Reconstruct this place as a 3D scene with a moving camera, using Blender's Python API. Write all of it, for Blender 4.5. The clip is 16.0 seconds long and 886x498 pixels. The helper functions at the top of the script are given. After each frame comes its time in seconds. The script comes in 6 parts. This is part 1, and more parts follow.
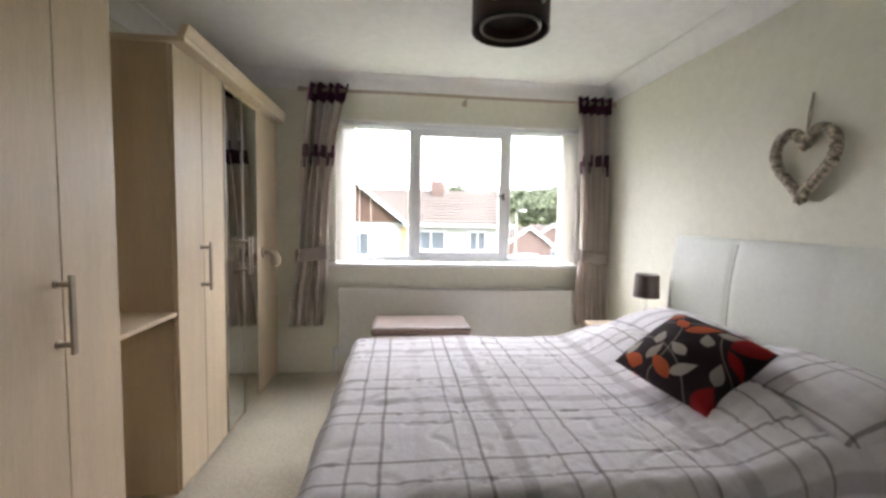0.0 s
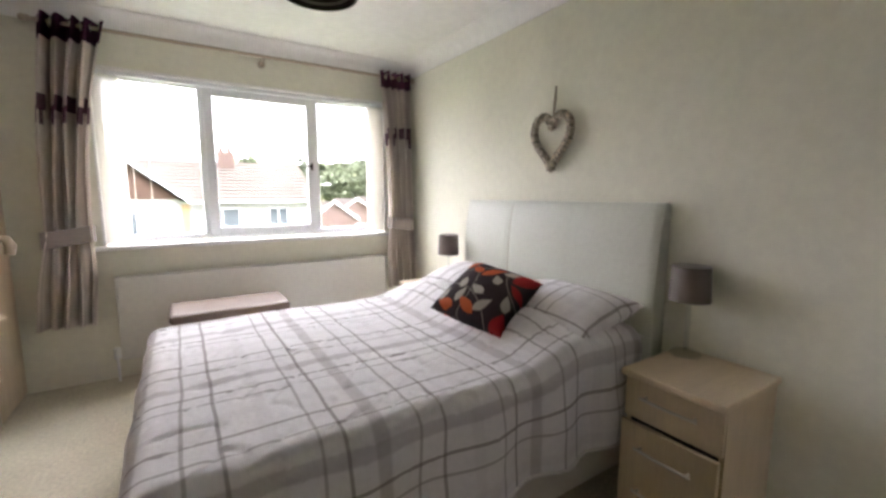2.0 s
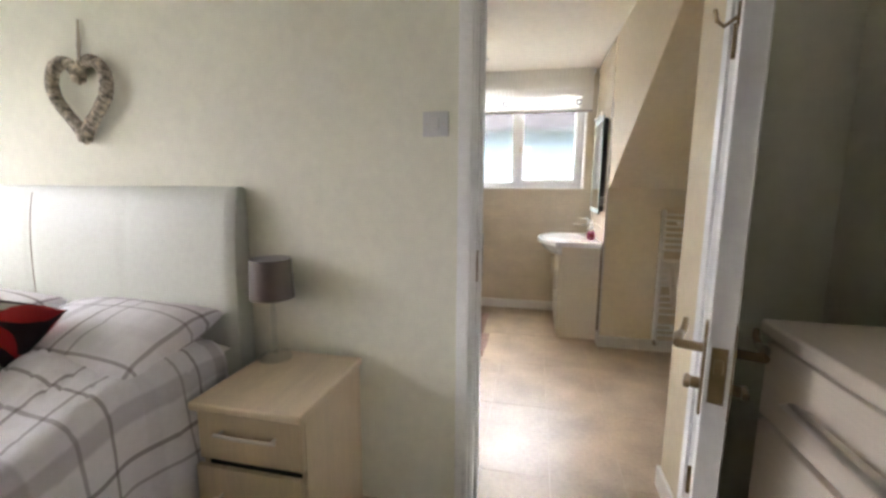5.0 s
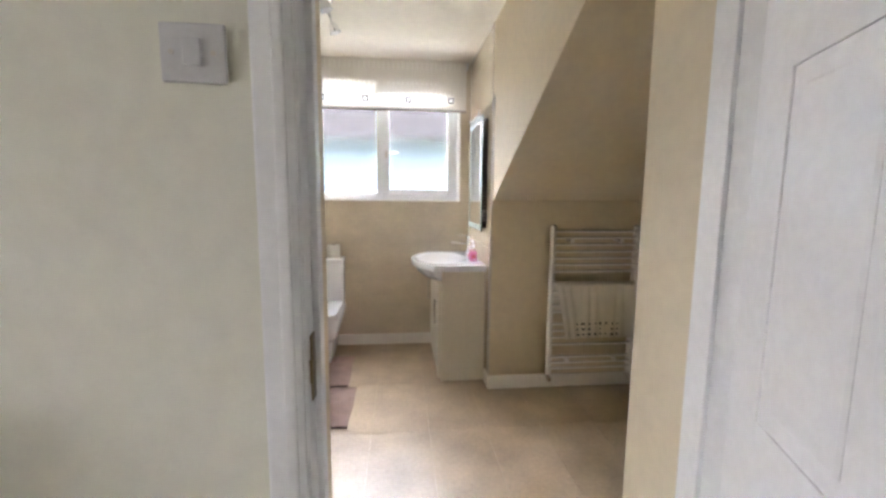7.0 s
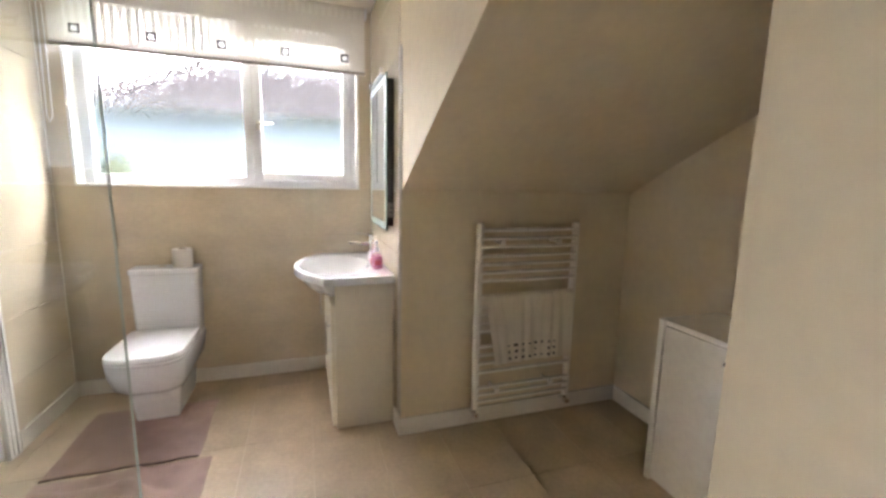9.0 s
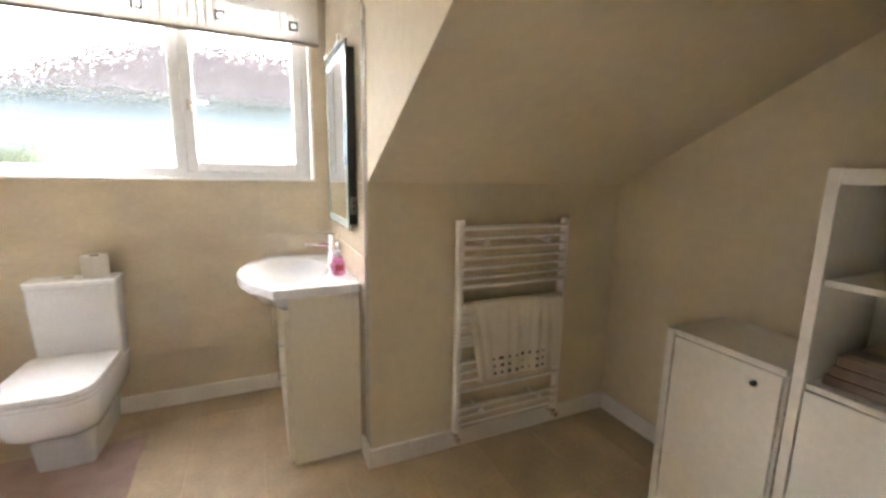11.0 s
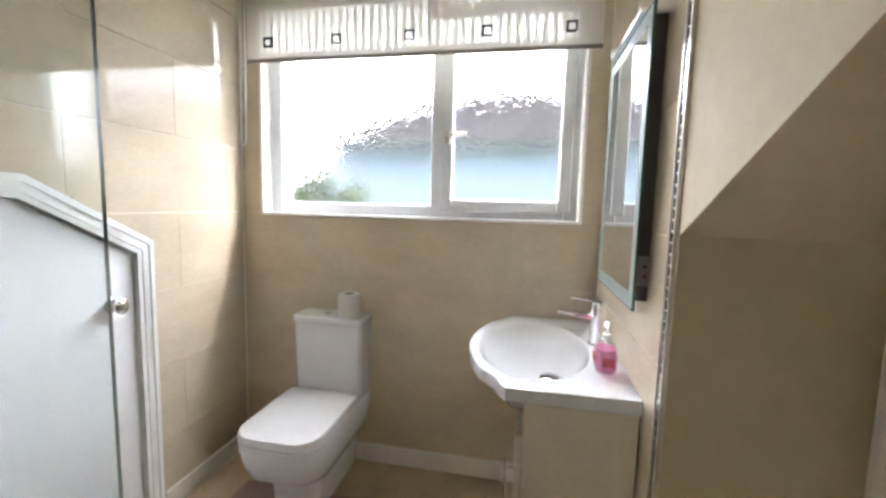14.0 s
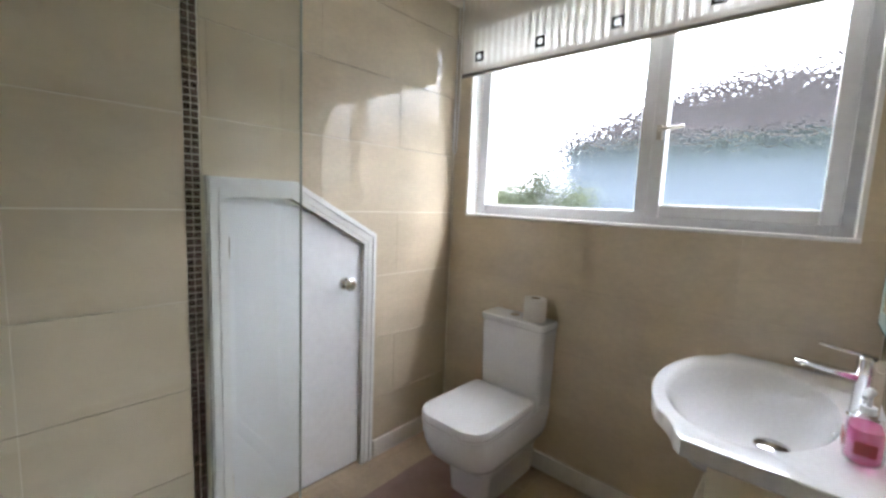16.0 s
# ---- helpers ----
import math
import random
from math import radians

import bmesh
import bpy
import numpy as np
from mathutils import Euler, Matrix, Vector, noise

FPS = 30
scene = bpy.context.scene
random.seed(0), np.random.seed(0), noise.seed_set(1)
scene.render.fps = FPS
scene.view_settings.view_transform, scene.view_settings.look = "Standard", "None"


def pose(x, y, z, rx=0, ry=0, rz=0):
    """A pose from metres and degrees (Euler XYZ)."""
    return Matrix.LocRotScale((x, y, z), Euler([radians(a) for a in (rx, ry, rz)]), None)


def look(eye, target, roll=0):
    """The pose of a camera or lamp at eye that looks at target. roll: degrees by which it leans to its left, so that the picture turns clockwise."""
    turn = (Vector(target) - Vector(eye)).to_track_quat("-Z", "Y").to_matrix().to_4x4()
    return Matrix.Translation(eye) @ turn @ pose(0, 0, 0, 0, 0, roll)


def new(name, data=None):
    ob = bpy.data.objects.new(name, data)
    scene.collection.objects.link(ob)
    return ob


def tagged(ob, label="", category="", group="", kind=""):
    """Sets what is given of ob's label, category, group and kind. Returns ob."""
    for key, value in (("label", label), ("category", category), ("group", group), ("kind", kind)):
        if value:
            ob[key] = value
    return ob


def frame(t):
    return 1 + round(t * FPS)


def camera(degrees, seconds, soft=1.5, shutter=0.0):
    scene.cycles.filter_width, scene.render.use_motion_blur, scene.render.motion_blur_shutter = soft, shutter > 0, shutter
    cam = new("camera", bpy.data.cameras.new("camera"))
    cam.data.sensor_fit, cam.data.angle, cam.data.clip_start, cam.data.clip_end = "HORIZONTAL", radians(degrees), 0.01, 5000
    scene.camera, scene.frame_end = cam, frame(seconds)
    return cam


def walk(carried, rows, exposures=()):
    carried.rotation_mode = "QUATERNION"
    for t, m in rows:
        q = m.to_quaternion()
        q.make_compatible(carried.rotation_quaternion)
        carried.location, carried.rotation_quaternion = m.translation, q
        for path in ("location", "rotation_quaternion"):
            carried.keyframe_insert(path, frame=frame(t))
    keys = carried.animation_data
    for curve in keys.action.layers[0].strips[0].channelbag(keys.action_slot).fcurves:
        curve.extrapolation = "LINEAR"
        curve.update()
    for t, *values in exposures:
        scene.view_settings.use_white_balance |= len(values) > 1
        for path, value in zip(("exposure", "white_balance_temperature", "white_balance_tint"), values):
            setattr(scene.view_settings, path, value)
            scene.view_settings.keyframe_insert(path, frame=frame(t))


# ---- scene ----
cam = camera(93.8, 16.0, soft=2.9)
PATH = [
    (0, (0.102, 0.111, 1.384), (0.308, 2.096, 1.241), 1.2),
    (0.5, (0.097, 0.11, 1.388), (0.437, 2.075, 1.237), 1.2),
    (1, (0.071, 0.1, 1.384), (0.64, 2.01, 1.218), 0.9),
    (1.5, (0.037, 0.077, 1.377), (0.857, 1.889, 1.17), 0.4),
    (2, (-0.001, 0.038, 1.344), (1.063, 1.713, 1.088), 0.0),
    (2.5, (-0.019, 0.005, 1.335), (1.253, 1.518, 1.031), -0.2),
    (3, (0.021, -0.021, 1.306), (1.509, 1.274, 0.973), -0.0),
    (3.5, (0.107, -0.041, 1.305), (1.754, 1.04, 0.959), 0.1),
    (4, (0.231, -0.051, 1.32), (2.003, 0.811, 0.979), 0.2),
    (4.5, (0.362, -0.058, 1.323), (2.228, 0.583, 0.997), 0.2),
    (5, (0.494, -0.023, 1.319), (2.424, 0.404, 1.016), 0.3),
    (5.2, (0.557, -0.005, 1.319), (2.502, 0.358, 1.03), 0.2),
    (7.5, (1.495, 0.025, 1.325), (3.441, -0.347, 1.048), 0.4),
    (8, (1.682, 0.008, 1.328), (3.586, -0.517, 1.011), 0.2),
    (8.5, (1.836, -0.057, 1.33), (3.722, -0.644, 1.016), 0.6),
    (9, (1.981, -0.125, 1.337), (3.855, -0.754, 1.029), 1.2),
    (9.5, (2.098, -0.159, 1.334), (3.918, -0.913, 0.988), 1.2),
    (9.7, (2.138, -0.169, 1.336), (3.927, -0.99, 0.979), 1.1),
    (11.8, (2.452, -0.172, 1.336), (4.281, -0.915, 1.018), 0.7),
    (12, (2.507, -0.186, 1.337), (4.383, -0.811, 1.037), 0.8),
    (12.5, (2.622, -0.217, 1.341), (4.569, -0.577, 1.063), 0.8),
    (13, (2.726, -0.224, 1.337), (4.706, -0.348, 1.084), 0.9),
    (13.5, (2.86, -0.235, 1.357), (4.843, -0.119, 1.125), 1.1),
    (14, (2.976, -0.238, 1.359), (4.929, 0.14, 1.152), 1.5),
    (14.5, (3.081, -0.272, 1.366), (4.957, 0.391, 1.162), 1.9),
    (15, (3.136, -0.318, 1.373), (4.897, 0.607, 1.168), 2.2),
    (15.5, (3.127, -0.355, 1.371), (4.758, 0.783, 1.155), 2.3),
    (16, (3.084, -0.389, 1.369), (4.562, 0.939, 1.137), 2.4),
]
walk(cam, [(t, look(eye, target, roll)) for t, eye, target, roll in PATH], [(0.0, 2.26, 6700, 19), (2.0, 2.45, 6850, 20), (3.5, 2.52, 7200, 22), (5.0, 3.14, 6800, 20), (7.5, 3.08, 6600, 20), (9.0, 3.1, 6850, 21), (12.3, 3.34, 7150, 19), (14.0, 2.66, 6550, 17), (15.0, 2.3, 6350, 16), (16.0, 2.15, 6450, 17)])

# ---- light ----
world = bpy.data.worlds.new("sky_world")
scene.world = world
world.use_nodes = True
wn = world.node_tree.nodes
sky = wn.new("ShaderNodeTexSky")
sky.sky_type = "NISHITA"
sky.sun_disc = False
sky.sun_elevation = radians(50)
sky.sun_rotation = radians(182)
sky.air_density, sky.dust_density = 1.0, 2.5
wn["Background"].inputs["Strength"].default_value = 0.10
world.node_tree.links.new(sky.outputs[0], wn["Background"].inputs["Color"])
sun = new("sun", bpy.data.lights.new("sun", "SUN"))
sun.data.energy, sun.data.angle, sun.data.color = 1.6, radians(0.6), (1.0, 0.95, 0.88)
sun.matrix_world = look((-1, -28, 34), (0, 0, 0))


# ---- building helpers ----
ORG = {}


def thing(name, loc, label, category, group="", kind=""):
    ob = new(name)
    ob.empty_display_size = 0.1
    ob.location = loc
    ORG[ob.name] = Vector(loc)
    return tagged(ob, label, category, group, kind)


def mesh_ob(name, bm, material, origin=(0, 0, 0), sharp=32):
    bmesh.ops.translate(bm, verts=bm.verts, vec=-Vector(origin))
    bmesh.ops.recalc_face_normals(bm, faces=bm.faces)
    bm.faces.index_update()
    flat = [f.index for f in bm.faces if f.material_index == 1]
    for f in bm.faces:
        f.smooth = True
        f.material_index = 0
    me = bpy.data.meshes.new(name)
    bm.to_mesh(me)
    bm.free()
    me.set_sharp_from_angle(angle=radians(sharp))
    for i in flat:
        me.polygons[i].use_smooth = False
    me.materials.append(material)
    return new(name, me)


def part(name, bm, material, parent, label="", sharp=32):
    o = ORG[parent.name]
    ob = mesh_ob(name, bm, material, o, sharp)
    ob.parent = parent
    ORG[ob.name] = o
    if label:
        tagged(ob, label)
    return ob


def struct(name, bm, material, label, category="", sharp=32):
    ob = mesh_ob(name, bm, material, (0, 0, 0), sharp)
    ORG[ob.name] = Vector((0, 0, 0))
    return tagged(ob, label, category or name.split("_")[0], "", "structure")


def merge(*bms):
    out = bmesh.new()
    for b in bms:
        me = bpy.data.meshes.new("tmp")
        b.to_mesh(me)
        b.free()
        out.from_mesh(me)
        bpy.data.meshes.remove(me)
    return out


def mark_flat(bm):
    """Marks the faces that square up to an axis, so that only the rounded edges are shaded smooth."""
    bm.normal_update()
    for f in bm.faces:
        if max(abs(c) for c in f.normal) > 0.9999:
            f.material_index = 1


def box(x0, x1, y0, y1, z0, z1, bev=0.0, seg=2):
    bm = bmesh.new()
    bmesh.ops.create_cube(bm, size=1)
    for v in bm.verts:
        v.co = ((x0 + x1) / 2 + v.co.x * (x1 - x0), (y0 + y1) / 2 + v.co.y * (y1 - y0), (z0 + z1) / 2 + v.co.z * (z1 - z0))
    if bev:
        bmesh.ops.bevel(bm, geom=bm.edges[:], offset=bev, segments=seg, affect="EDGES", profile=0.5, clamp_overlap=True)
        mark_flat(bm)
    return bm


def tube(pts, r, seg=10, cap=True, closed=False):
    """A round bar along a line of points; r may be a list of radii."""
    bm = bmesh.new()
    pts = [Vector(p) for p in pts]
    n = len(pts)
    rs = r if isinstance(r, (list, tuple)) else [r] * n
    rings, up = [], None
    for i, p in enumerate(pts):
        if closed:
            d = (pts[(i + 1) % n] - pts[i - 1]).normalized()
        else:
            d = (pts[min(i + 1, n - 1)] - pts[max(i - 1, 0)]).normalized()
        if up is None:
            up = Vector((0, 0, 1)) if abs(d.z) < 0.9 else Vector((1, 0, 0))
        a = d.cross(up).normalized()
        b = d.cross(a).normalized()
        up = -b if up.dot(b) < 0 else b
        rings.append([bm.verts.new(p + rs[i] * (a * math.cos(k * 2 * math.pi / seg) + b * math.sin(k * 2 * math.pi / seg))) for k in range(seg)])
    # keep the rings from twisting against each other
    for i in range(1, n):
        best = min(range(seg), key=lambda s: (rings[i][s].co - rings[i - 1][0].co).length)
        rev = [rings[i][(best + k) % seg] for k in range(seg)]
        alt = [rings[i][(best - k) % seg] for k in range(seg)]
        rings[i] = rev if (rev[1].co - rings[i - 1][1].co).length <= (alt[1].co - rings[i - 1][1].co).length else alt
    m = n if closed else n - 1
    for i in range(m):
        A, B = rings[i], rings[(i + 1) % n]
        for k in range(seg):
            bm.faces.new((A[k], A[(k + 1) % seg], B[(k + 1) % seg], B[k]))
    if cap and not closed:
        bm.faces.new(rings[0])
        bm.faces.new(rings[-1])
    return bm


def cyl(p0, p1, r, seg=20, r2=None):
    return tube([p0, p1], [r, r if r2 is None else r2], seg)


def lathe(profile, centre, seg=32, close=True):
    """Rings of (radius, height) round a vertical axis."""
    bm = bmesh.new()
    rings = []
    for r, z in profile:
        rings.append([bm.verts.new((centre[0] + r * math.cos(2 * math.pi * k / seg), centre[1] + r * math.sin(2 * math.pi * k / seg), centre[2] + z)) for k in range(seg)])
    for A, B in zip(rings, rings[1:]):
        for k in range(seg):
            bm.faces.new((A[k], A[(k + 1) % seg], B[(k + 1) % seg], B[k]))
    if close:
        bm.faces.new(rings[0])
        bm.faces.new(rings[-1])
    return bm


def prism(poly, axis, a, b, bev=0.0):
    """A flat outline pushed from a to b along an axis. For x the outline is (y, z), for y (x, z), for z (x, y)."""
    bm = bmesh.new()
    put = {"x": lambda p, c: (c, p[0], p[1]), "y": lambda p, c: (p[0], c, p[1]), "z": lambda p, c: (p[0], p[1], c)}[axis]
    A = [bm.verts.new(put(p, a)) for p in poly]
    B = [bm.verts.new(put(p, b)) for p in poly]
    n = len(poly)
    bm.faces.new(A)
    bm.faces.new(B[::-1])
    for i in range(n):
        bm.faces.new((A[i], A[(i + 1) % n], B[(i + 1) % n], B[i]))
    if bev:
        bmesh.ops.recalc_face_normals(bm, faces=bm.faces)
        bmesh.ops.bevel(bm, geom=bm.edges[:], offset=bev, segments=2, affect="EDGES", profile=0.5, clamp_overlap=True)
        mark_flat(bm)
    return bm


def sheet(fn, nu, nv, thick=0.0, uv=None):
    """A grid surface fn(u, v) for u, v in 0..1, with its own cloth coordinates."""
    bm = bmesh.new()
    lay = bm.loops.layers.uv.new("UVMap")
    V = [[bm.verts.new(fn(i / nu, j / nv)) for j in range(nv + 1)] for i in range(nu + 1)]
    for i in range(nu):
        for j in range(nv):
            f = bm.faces.new((V[i][j], V[i + 1][j], V[i + 1][j + 1], V[i][j + 1]))
            for lp, (a, b) in zip(f.loops, ((i, j), (i + 1, j), (i + 1, j + 1), (i, j + 1))):
                lp[lay].uv = uv(a / nu, b / nv) if uv else (a / nu, b / nv)
    if thick:
        bmesh.ops.recalc_face_normals(bm, faces=bm.faces)
        bmesh.ops.solidify(bm, geom=bm.faces[:], thickness=thick)
    return bm


# ---- materials ----
def mat(name, col, rough=0.6, metal=0.0, var=0.08, scale=6.0, bump=0.0, bscale=150.0, stretch=(1, 1, 1), fine=0.03, spec=0.5, coat=0.0, island=0.0, obj=0.0):
    """A base colour with stains at two scales, and fine relief."""
    m = bpy.data.materials.new(name)
    m.use_nodes = True
    nt = m.node_tree
    N, L = nt.nodes, nt.links
    p = N["Principled BSDF"]
    tc = N.new("ShaderNodeTexCoord")
    mp = N.new("ShaderNodeMapping")
    mp.inputs["Scale"].default_value = stretch
    L.new(tc.outputs["Object"], mp.inputs["Vector"])
    n1, n2 = N.new("ShaderNodeTexNoise"), N.new("ShaderNodeTexNoise")
    n1.inputs["Scale"].default_value, n1.inputs["Detail"].default_value = scale, 4
    n2.inputs["Scale"].default_value, n2.inputs["Detail"].default_value = scale * 14, 3
    L.new(mp.outputs[0], n1.inputs["Vector"])
    L.new(mp.outputs[0], n2.inputs["Vector"])
    a = N.new("ShaderNodeMapRange")
    a.inputs["From Min"].default_value, a.inputs["From Max"].default_value = 0.3, 0.7
    a.inputs["To Min"].default_value, a.inputs["To Max"].default_value = 1 - var, 1 + var
    b = N.new("ShaderNodeMapRange")
    b.inputs["From Min"].default_value, b.inputs["From Max"].default_value = 0.3, 0.7
    b.inputs["To Min"].default_value, b.inputs["To Max"].default_value = 1 - fine, 1 + fine
    L.new(n1.outputs["Fac"], a.inputs["Value"])
    L.new(n2.outputs["Fac"], b.inputs["Value"])
    k = N.new("ShaderNodeMath")
    k.operation = "MULTIPLY"
    L.new(a.outputs[0], k.inputs[0])
    L.new(b.outputs[0], k.inputs[1])
    last = k.outputs[0]
    if island or obj:
        src = N.new("ShaderNodeNewGeometry").outputs["Random Per Island"] if island else N.new("ShaderNodeObjectInfo").outputs["Random"]
        amount = island or obj
        r = N.new("ShaderNodeMapRange")
        r.inputs["To Min"].default_value, r.inputs["To Max"].default_value = 1 - amount, 1 + amount
        L.new(src, r.inputs["Value"])
        k2 = N.new("ShaderNodeMath")
        k2.operation = "MULTIPLY"
        L.new(last, k2.inputs[0])
        L.new(r.outputs[0], k2.inputs[1])
        last = k2.outputs[0]
    v = N.new("ShaderNodeVectorMath")
    v.operation = "SCALE"
    v.inputs[0].default_value = col
    L.new(last, v.inputs["Scale"])
    L.new(v.outputs[0], p.inputs["Base Color"])
    p.inputs["Roughness"].default_value, p.inputs["Metallic"].default_value = rough, metal
    p.inputs["Specular IOR Level"].default_value = spec
    p.inputs["Coat Weight"].default_value = coat
    if bump:
        n3 = N.new("ShaderNodeTexNoise")
        n3.inputs["Scale"].default_value, n3.inputs["Detail"].default_value = bscale, 3
        L.new(mp.outputs[0], n3.inputs["Vector"])
        bp = N.new("ShaderNodeBump")
        bp.inputs["Strength"].default_value, bp.inputs["Distance"].default_value = bump, 0.01
        L.new(n3.outputs["Fac"], bp.inputs["Height"])
        L.new(bp.outputs[0], p.inputs["Normal"])
    return m


def nmath(nt, op, a, b=None, c=None):
    n = nt.nodes.new("ShaderNodeMath")
    n.operation = op
    for i, x in enumerate((a, b, c)):
        if x is None:
            continue
        if isinstance(x, (int, float)):
            n.inputs[i].default_value = x
        else:
            nt.links.new(x, n.inputs[i])
    return n.outputs[0]


def stripe(nt, coord, period, centre, half, soft):
    """1 inside a stripe that repeats along a coordinate, 0 outside."""
    s = nmath(nt, "FRACT", nmath(nt, "ADD", nmath(nt, "DIVIDE", coord, period), 10.5 - centre))
    d = nmath(nt, "MULTIPLY", nmath(nt, "ABSOLUTE", nmath(nt, "SUBTRACT", s, 0.5)), period)
    r = nt.nodes.new("ShaderNodeMapRange")
    r.interpolation_type = "SMOOTHSTEP"
    r.inputs["From Min"].default_value, r.inputs["From Max"].default_value = half + soft, half
    nt.links.new(d, r.inputs["Value"])
    return r.outputs[0]


def mixcol(nt, fac, a, b):
    n = nt.nodes.new("ShaderNodeMix")
    n.data_type = "RGBA"
    if isinstance(fac, (int, float)):
        n.inputs[0].default_value = fac
    else:
        nt.links.new(fac, n.inputs[0])
    for x, i in ((a, 6), (b, 7)):
        if isinstance(x, tuple):
            n.inputs[i].default_value = (*x, 1) if len(x) == 3 else x
        else:
            nt.links.new(x, n.inputs[i])
    return n.outputs[2]


def plaid():
    m = mat("plaid_cotton", (0.77, 0.745, 0.765), 0.85, var=0.03, scale=3, bump=0.15, bscale=60, spec=0.15)
    nt = m.node_tree
    p = nt.nodes["Principled BSDF"]
    base = p.inputs["Base Color"].links[0].from_socket
    uv = nt.nodes.new("ShaderNodeSeparateXYZ")
    tc = nt.nodes.new("ShaderNodeUVMap")
    wob = nt.nodes.new("ShaderNodeTexNoise")
    wob.inputs["Scale"].default_value = 5
    add = nt.nodes.new("ShaderNodeVectorMath")
    add.operation = "MULTIPLY_ADD"
    add.inputs[1].default_value = (0.02, 0.02, 0)
    nt.links.new(tc.outputs[0], wob.inputs["Vector"])
    nt.links.new(wob.outputs["Color"], add.inputs[0])
    nt.links.new(tc.outputs[0], add.inputs[2])
    nt.links.new(add.outputs[0], uv.inputs[0])
    u, v = uv.outputs[0], uv.outputs[1]
    c = base
    P = 0.645
    for co, off in ((u, 0.0), (v, 1.258)):
        c = mixcol(nt, nmath(nt, "MULTIPLY", stripe(nt, co, P, (0.485 + off) / P, 0.018, 0.012), 0.36), c, (0.22, 0.18, 0.19))
        c = mixcol(nt, nmath(nt, "MULTIPLY", stripe(nt, co, P, (0.19 + off) / P, 0.016, 0.012), 0.08), c, (0.28, 0.23, 0.24))
        for at, w, k in ((-0.03, 0.0036, 0.5), (0.063, 0.004, 0.6), (0.305, 0.0032, 0.45), (0.376, 0.0042, 0.64)):
            c = mixcol(nt, nmath(nt, "MULTIPLY", stripe(nt, co, P, (at + off) / P, w, 0.0035), k), c, (0.15, 0.11, 0.11))
    nt.links.new(c, p.inputs["Base Color"])
    return m


def leaf_print():
    """Dark cloth printed with pointed leaves in red, orange and grey on thin stems; the print fills a unit square."""
    m = mat("leaf_print_cloth", (0.032, 0.018, 0.020), 0.8, var=0.15, bump=0.2, bscale=200, spec=0.2)
    nt = m.node_tree
    p = nt.nodes["Principled BSDF"]
    c = p.inputs["Base Color"].links[0].from_socket
    uv = nt.nodes.new("ShaderNodeSeparateXYZ")
    tc = nt.nodes.new("ShaderNodeUVMap")
    nt.links.new(tc.outputs[0], uv.inputs[0])
    u, v = uv.outputs[0], uv.outputs[1]
    grey, orange, red = (0.40, 0.355, 0.31), (0.50, 0.10, 0.035), (0.33, 0.02, 0.02)

    def offset(du, dv):
        return nmath(nt, "SUBTRACT", u, du), nmath(nt, "SUBTRACT", v, dv)

    # stems: parts of wide rings
    for cu, cv, r in ((-0.35, 0.85, 0.72), (0.95, -0.25, 0.62), (0.25, 1.35, 0.78), (1.2, 0.95, 0.55)):
        a, b = offset(cu, cv)
        d = nmath(nt, "SQRT", nmath(nt, "ADD", nmath(nt, "MULTIPLY", a, a), nmath(nt, "MULTIPLY", b, b)))
        on = nmath(nt, "LESS_THAN", nmath(nt, "ABSOLUTE", nmath(nt, "SUBTRACT", d, r)), 0.007)
        c = mixcol(nt, nmath(nt, "MULTIPLY", on, 0.8), c, (0.26, 0.225, 0.20))
    leaves = ((0.07, 0.07, 0, 0.16, 0.09, red), (0.20, 0.34, -35, 0.13, 0.055, grey), (0.13, 0.53, 60, 0.15, 0.06, orange), (0.36, 0.50, 70, 0.10, 0.055, grey),
              (0.08, 0.80, 80, 0.12, 0.06, orange), (0.20, 0.88, -10, 0.11, 0.045, grey), (0.41, 0.73, 15, 0.10, 0.05, grey), (0.23, 0.66, -10, 0.11, 0.045, grey),
              (0.70, 0.72, 60, 0.10, 0.055, orange), (0.72, 0.50, -45, 0.17, 0.06, orange), (0.59, 0.38, 35, 0.09, 0.055, grey), (0.80, 0.28, -55, 0.12, 0.055, grey),
              (0.82, 0.11, -30, 0.20, 0.10, red), (0.34, 0.11, 20, 0.11, 0.055, grey), (0.93, 0.92, 10, 0.10, 0.05, grey), (0.82, 0.86, -40, 0.15, 0.05, orange), (0.55, 0.10, 60, 0.12, 0.05, red))
    for cu, cv, ang, half, wide, col in leaves:
        a, b = offset(cu, cv)
        ca, sa = math.cos(radians(ang)), math.sin(radians(ang))
        along = nmath(nt, "ADD", nmath(nt, "MULTIPLY", a, ca), nmath(nt, "MULTIPLY", b, sa))
        across = nmath(nt, "ABSOLUTE", nmath(nt, "SUBTRACT", nmath(nt, "MULTIPLY", b, ca), nmath(nt, "MULTIPLY", a, sa)))
        k = nmath(nt, "DIVIDE", along, half)
        belly = nmath(nt, "MULTIPLY", nmath(nt, "MAXIMUM", nmath(nt, "SUBTRACT", 1.0, nmath(nt, "MULTIPLY", k, k)), 0.0), nmath(nt, "SUBTRACT", wide, nmath(nt, "MULTIPLY", k, wide * 0.45)))
        c = mixcol(nt, nmath(nt, "LESS_THAN", across, belly), c, col)
    nt.links.new(c, p.inputs["Base Color"])
    return m


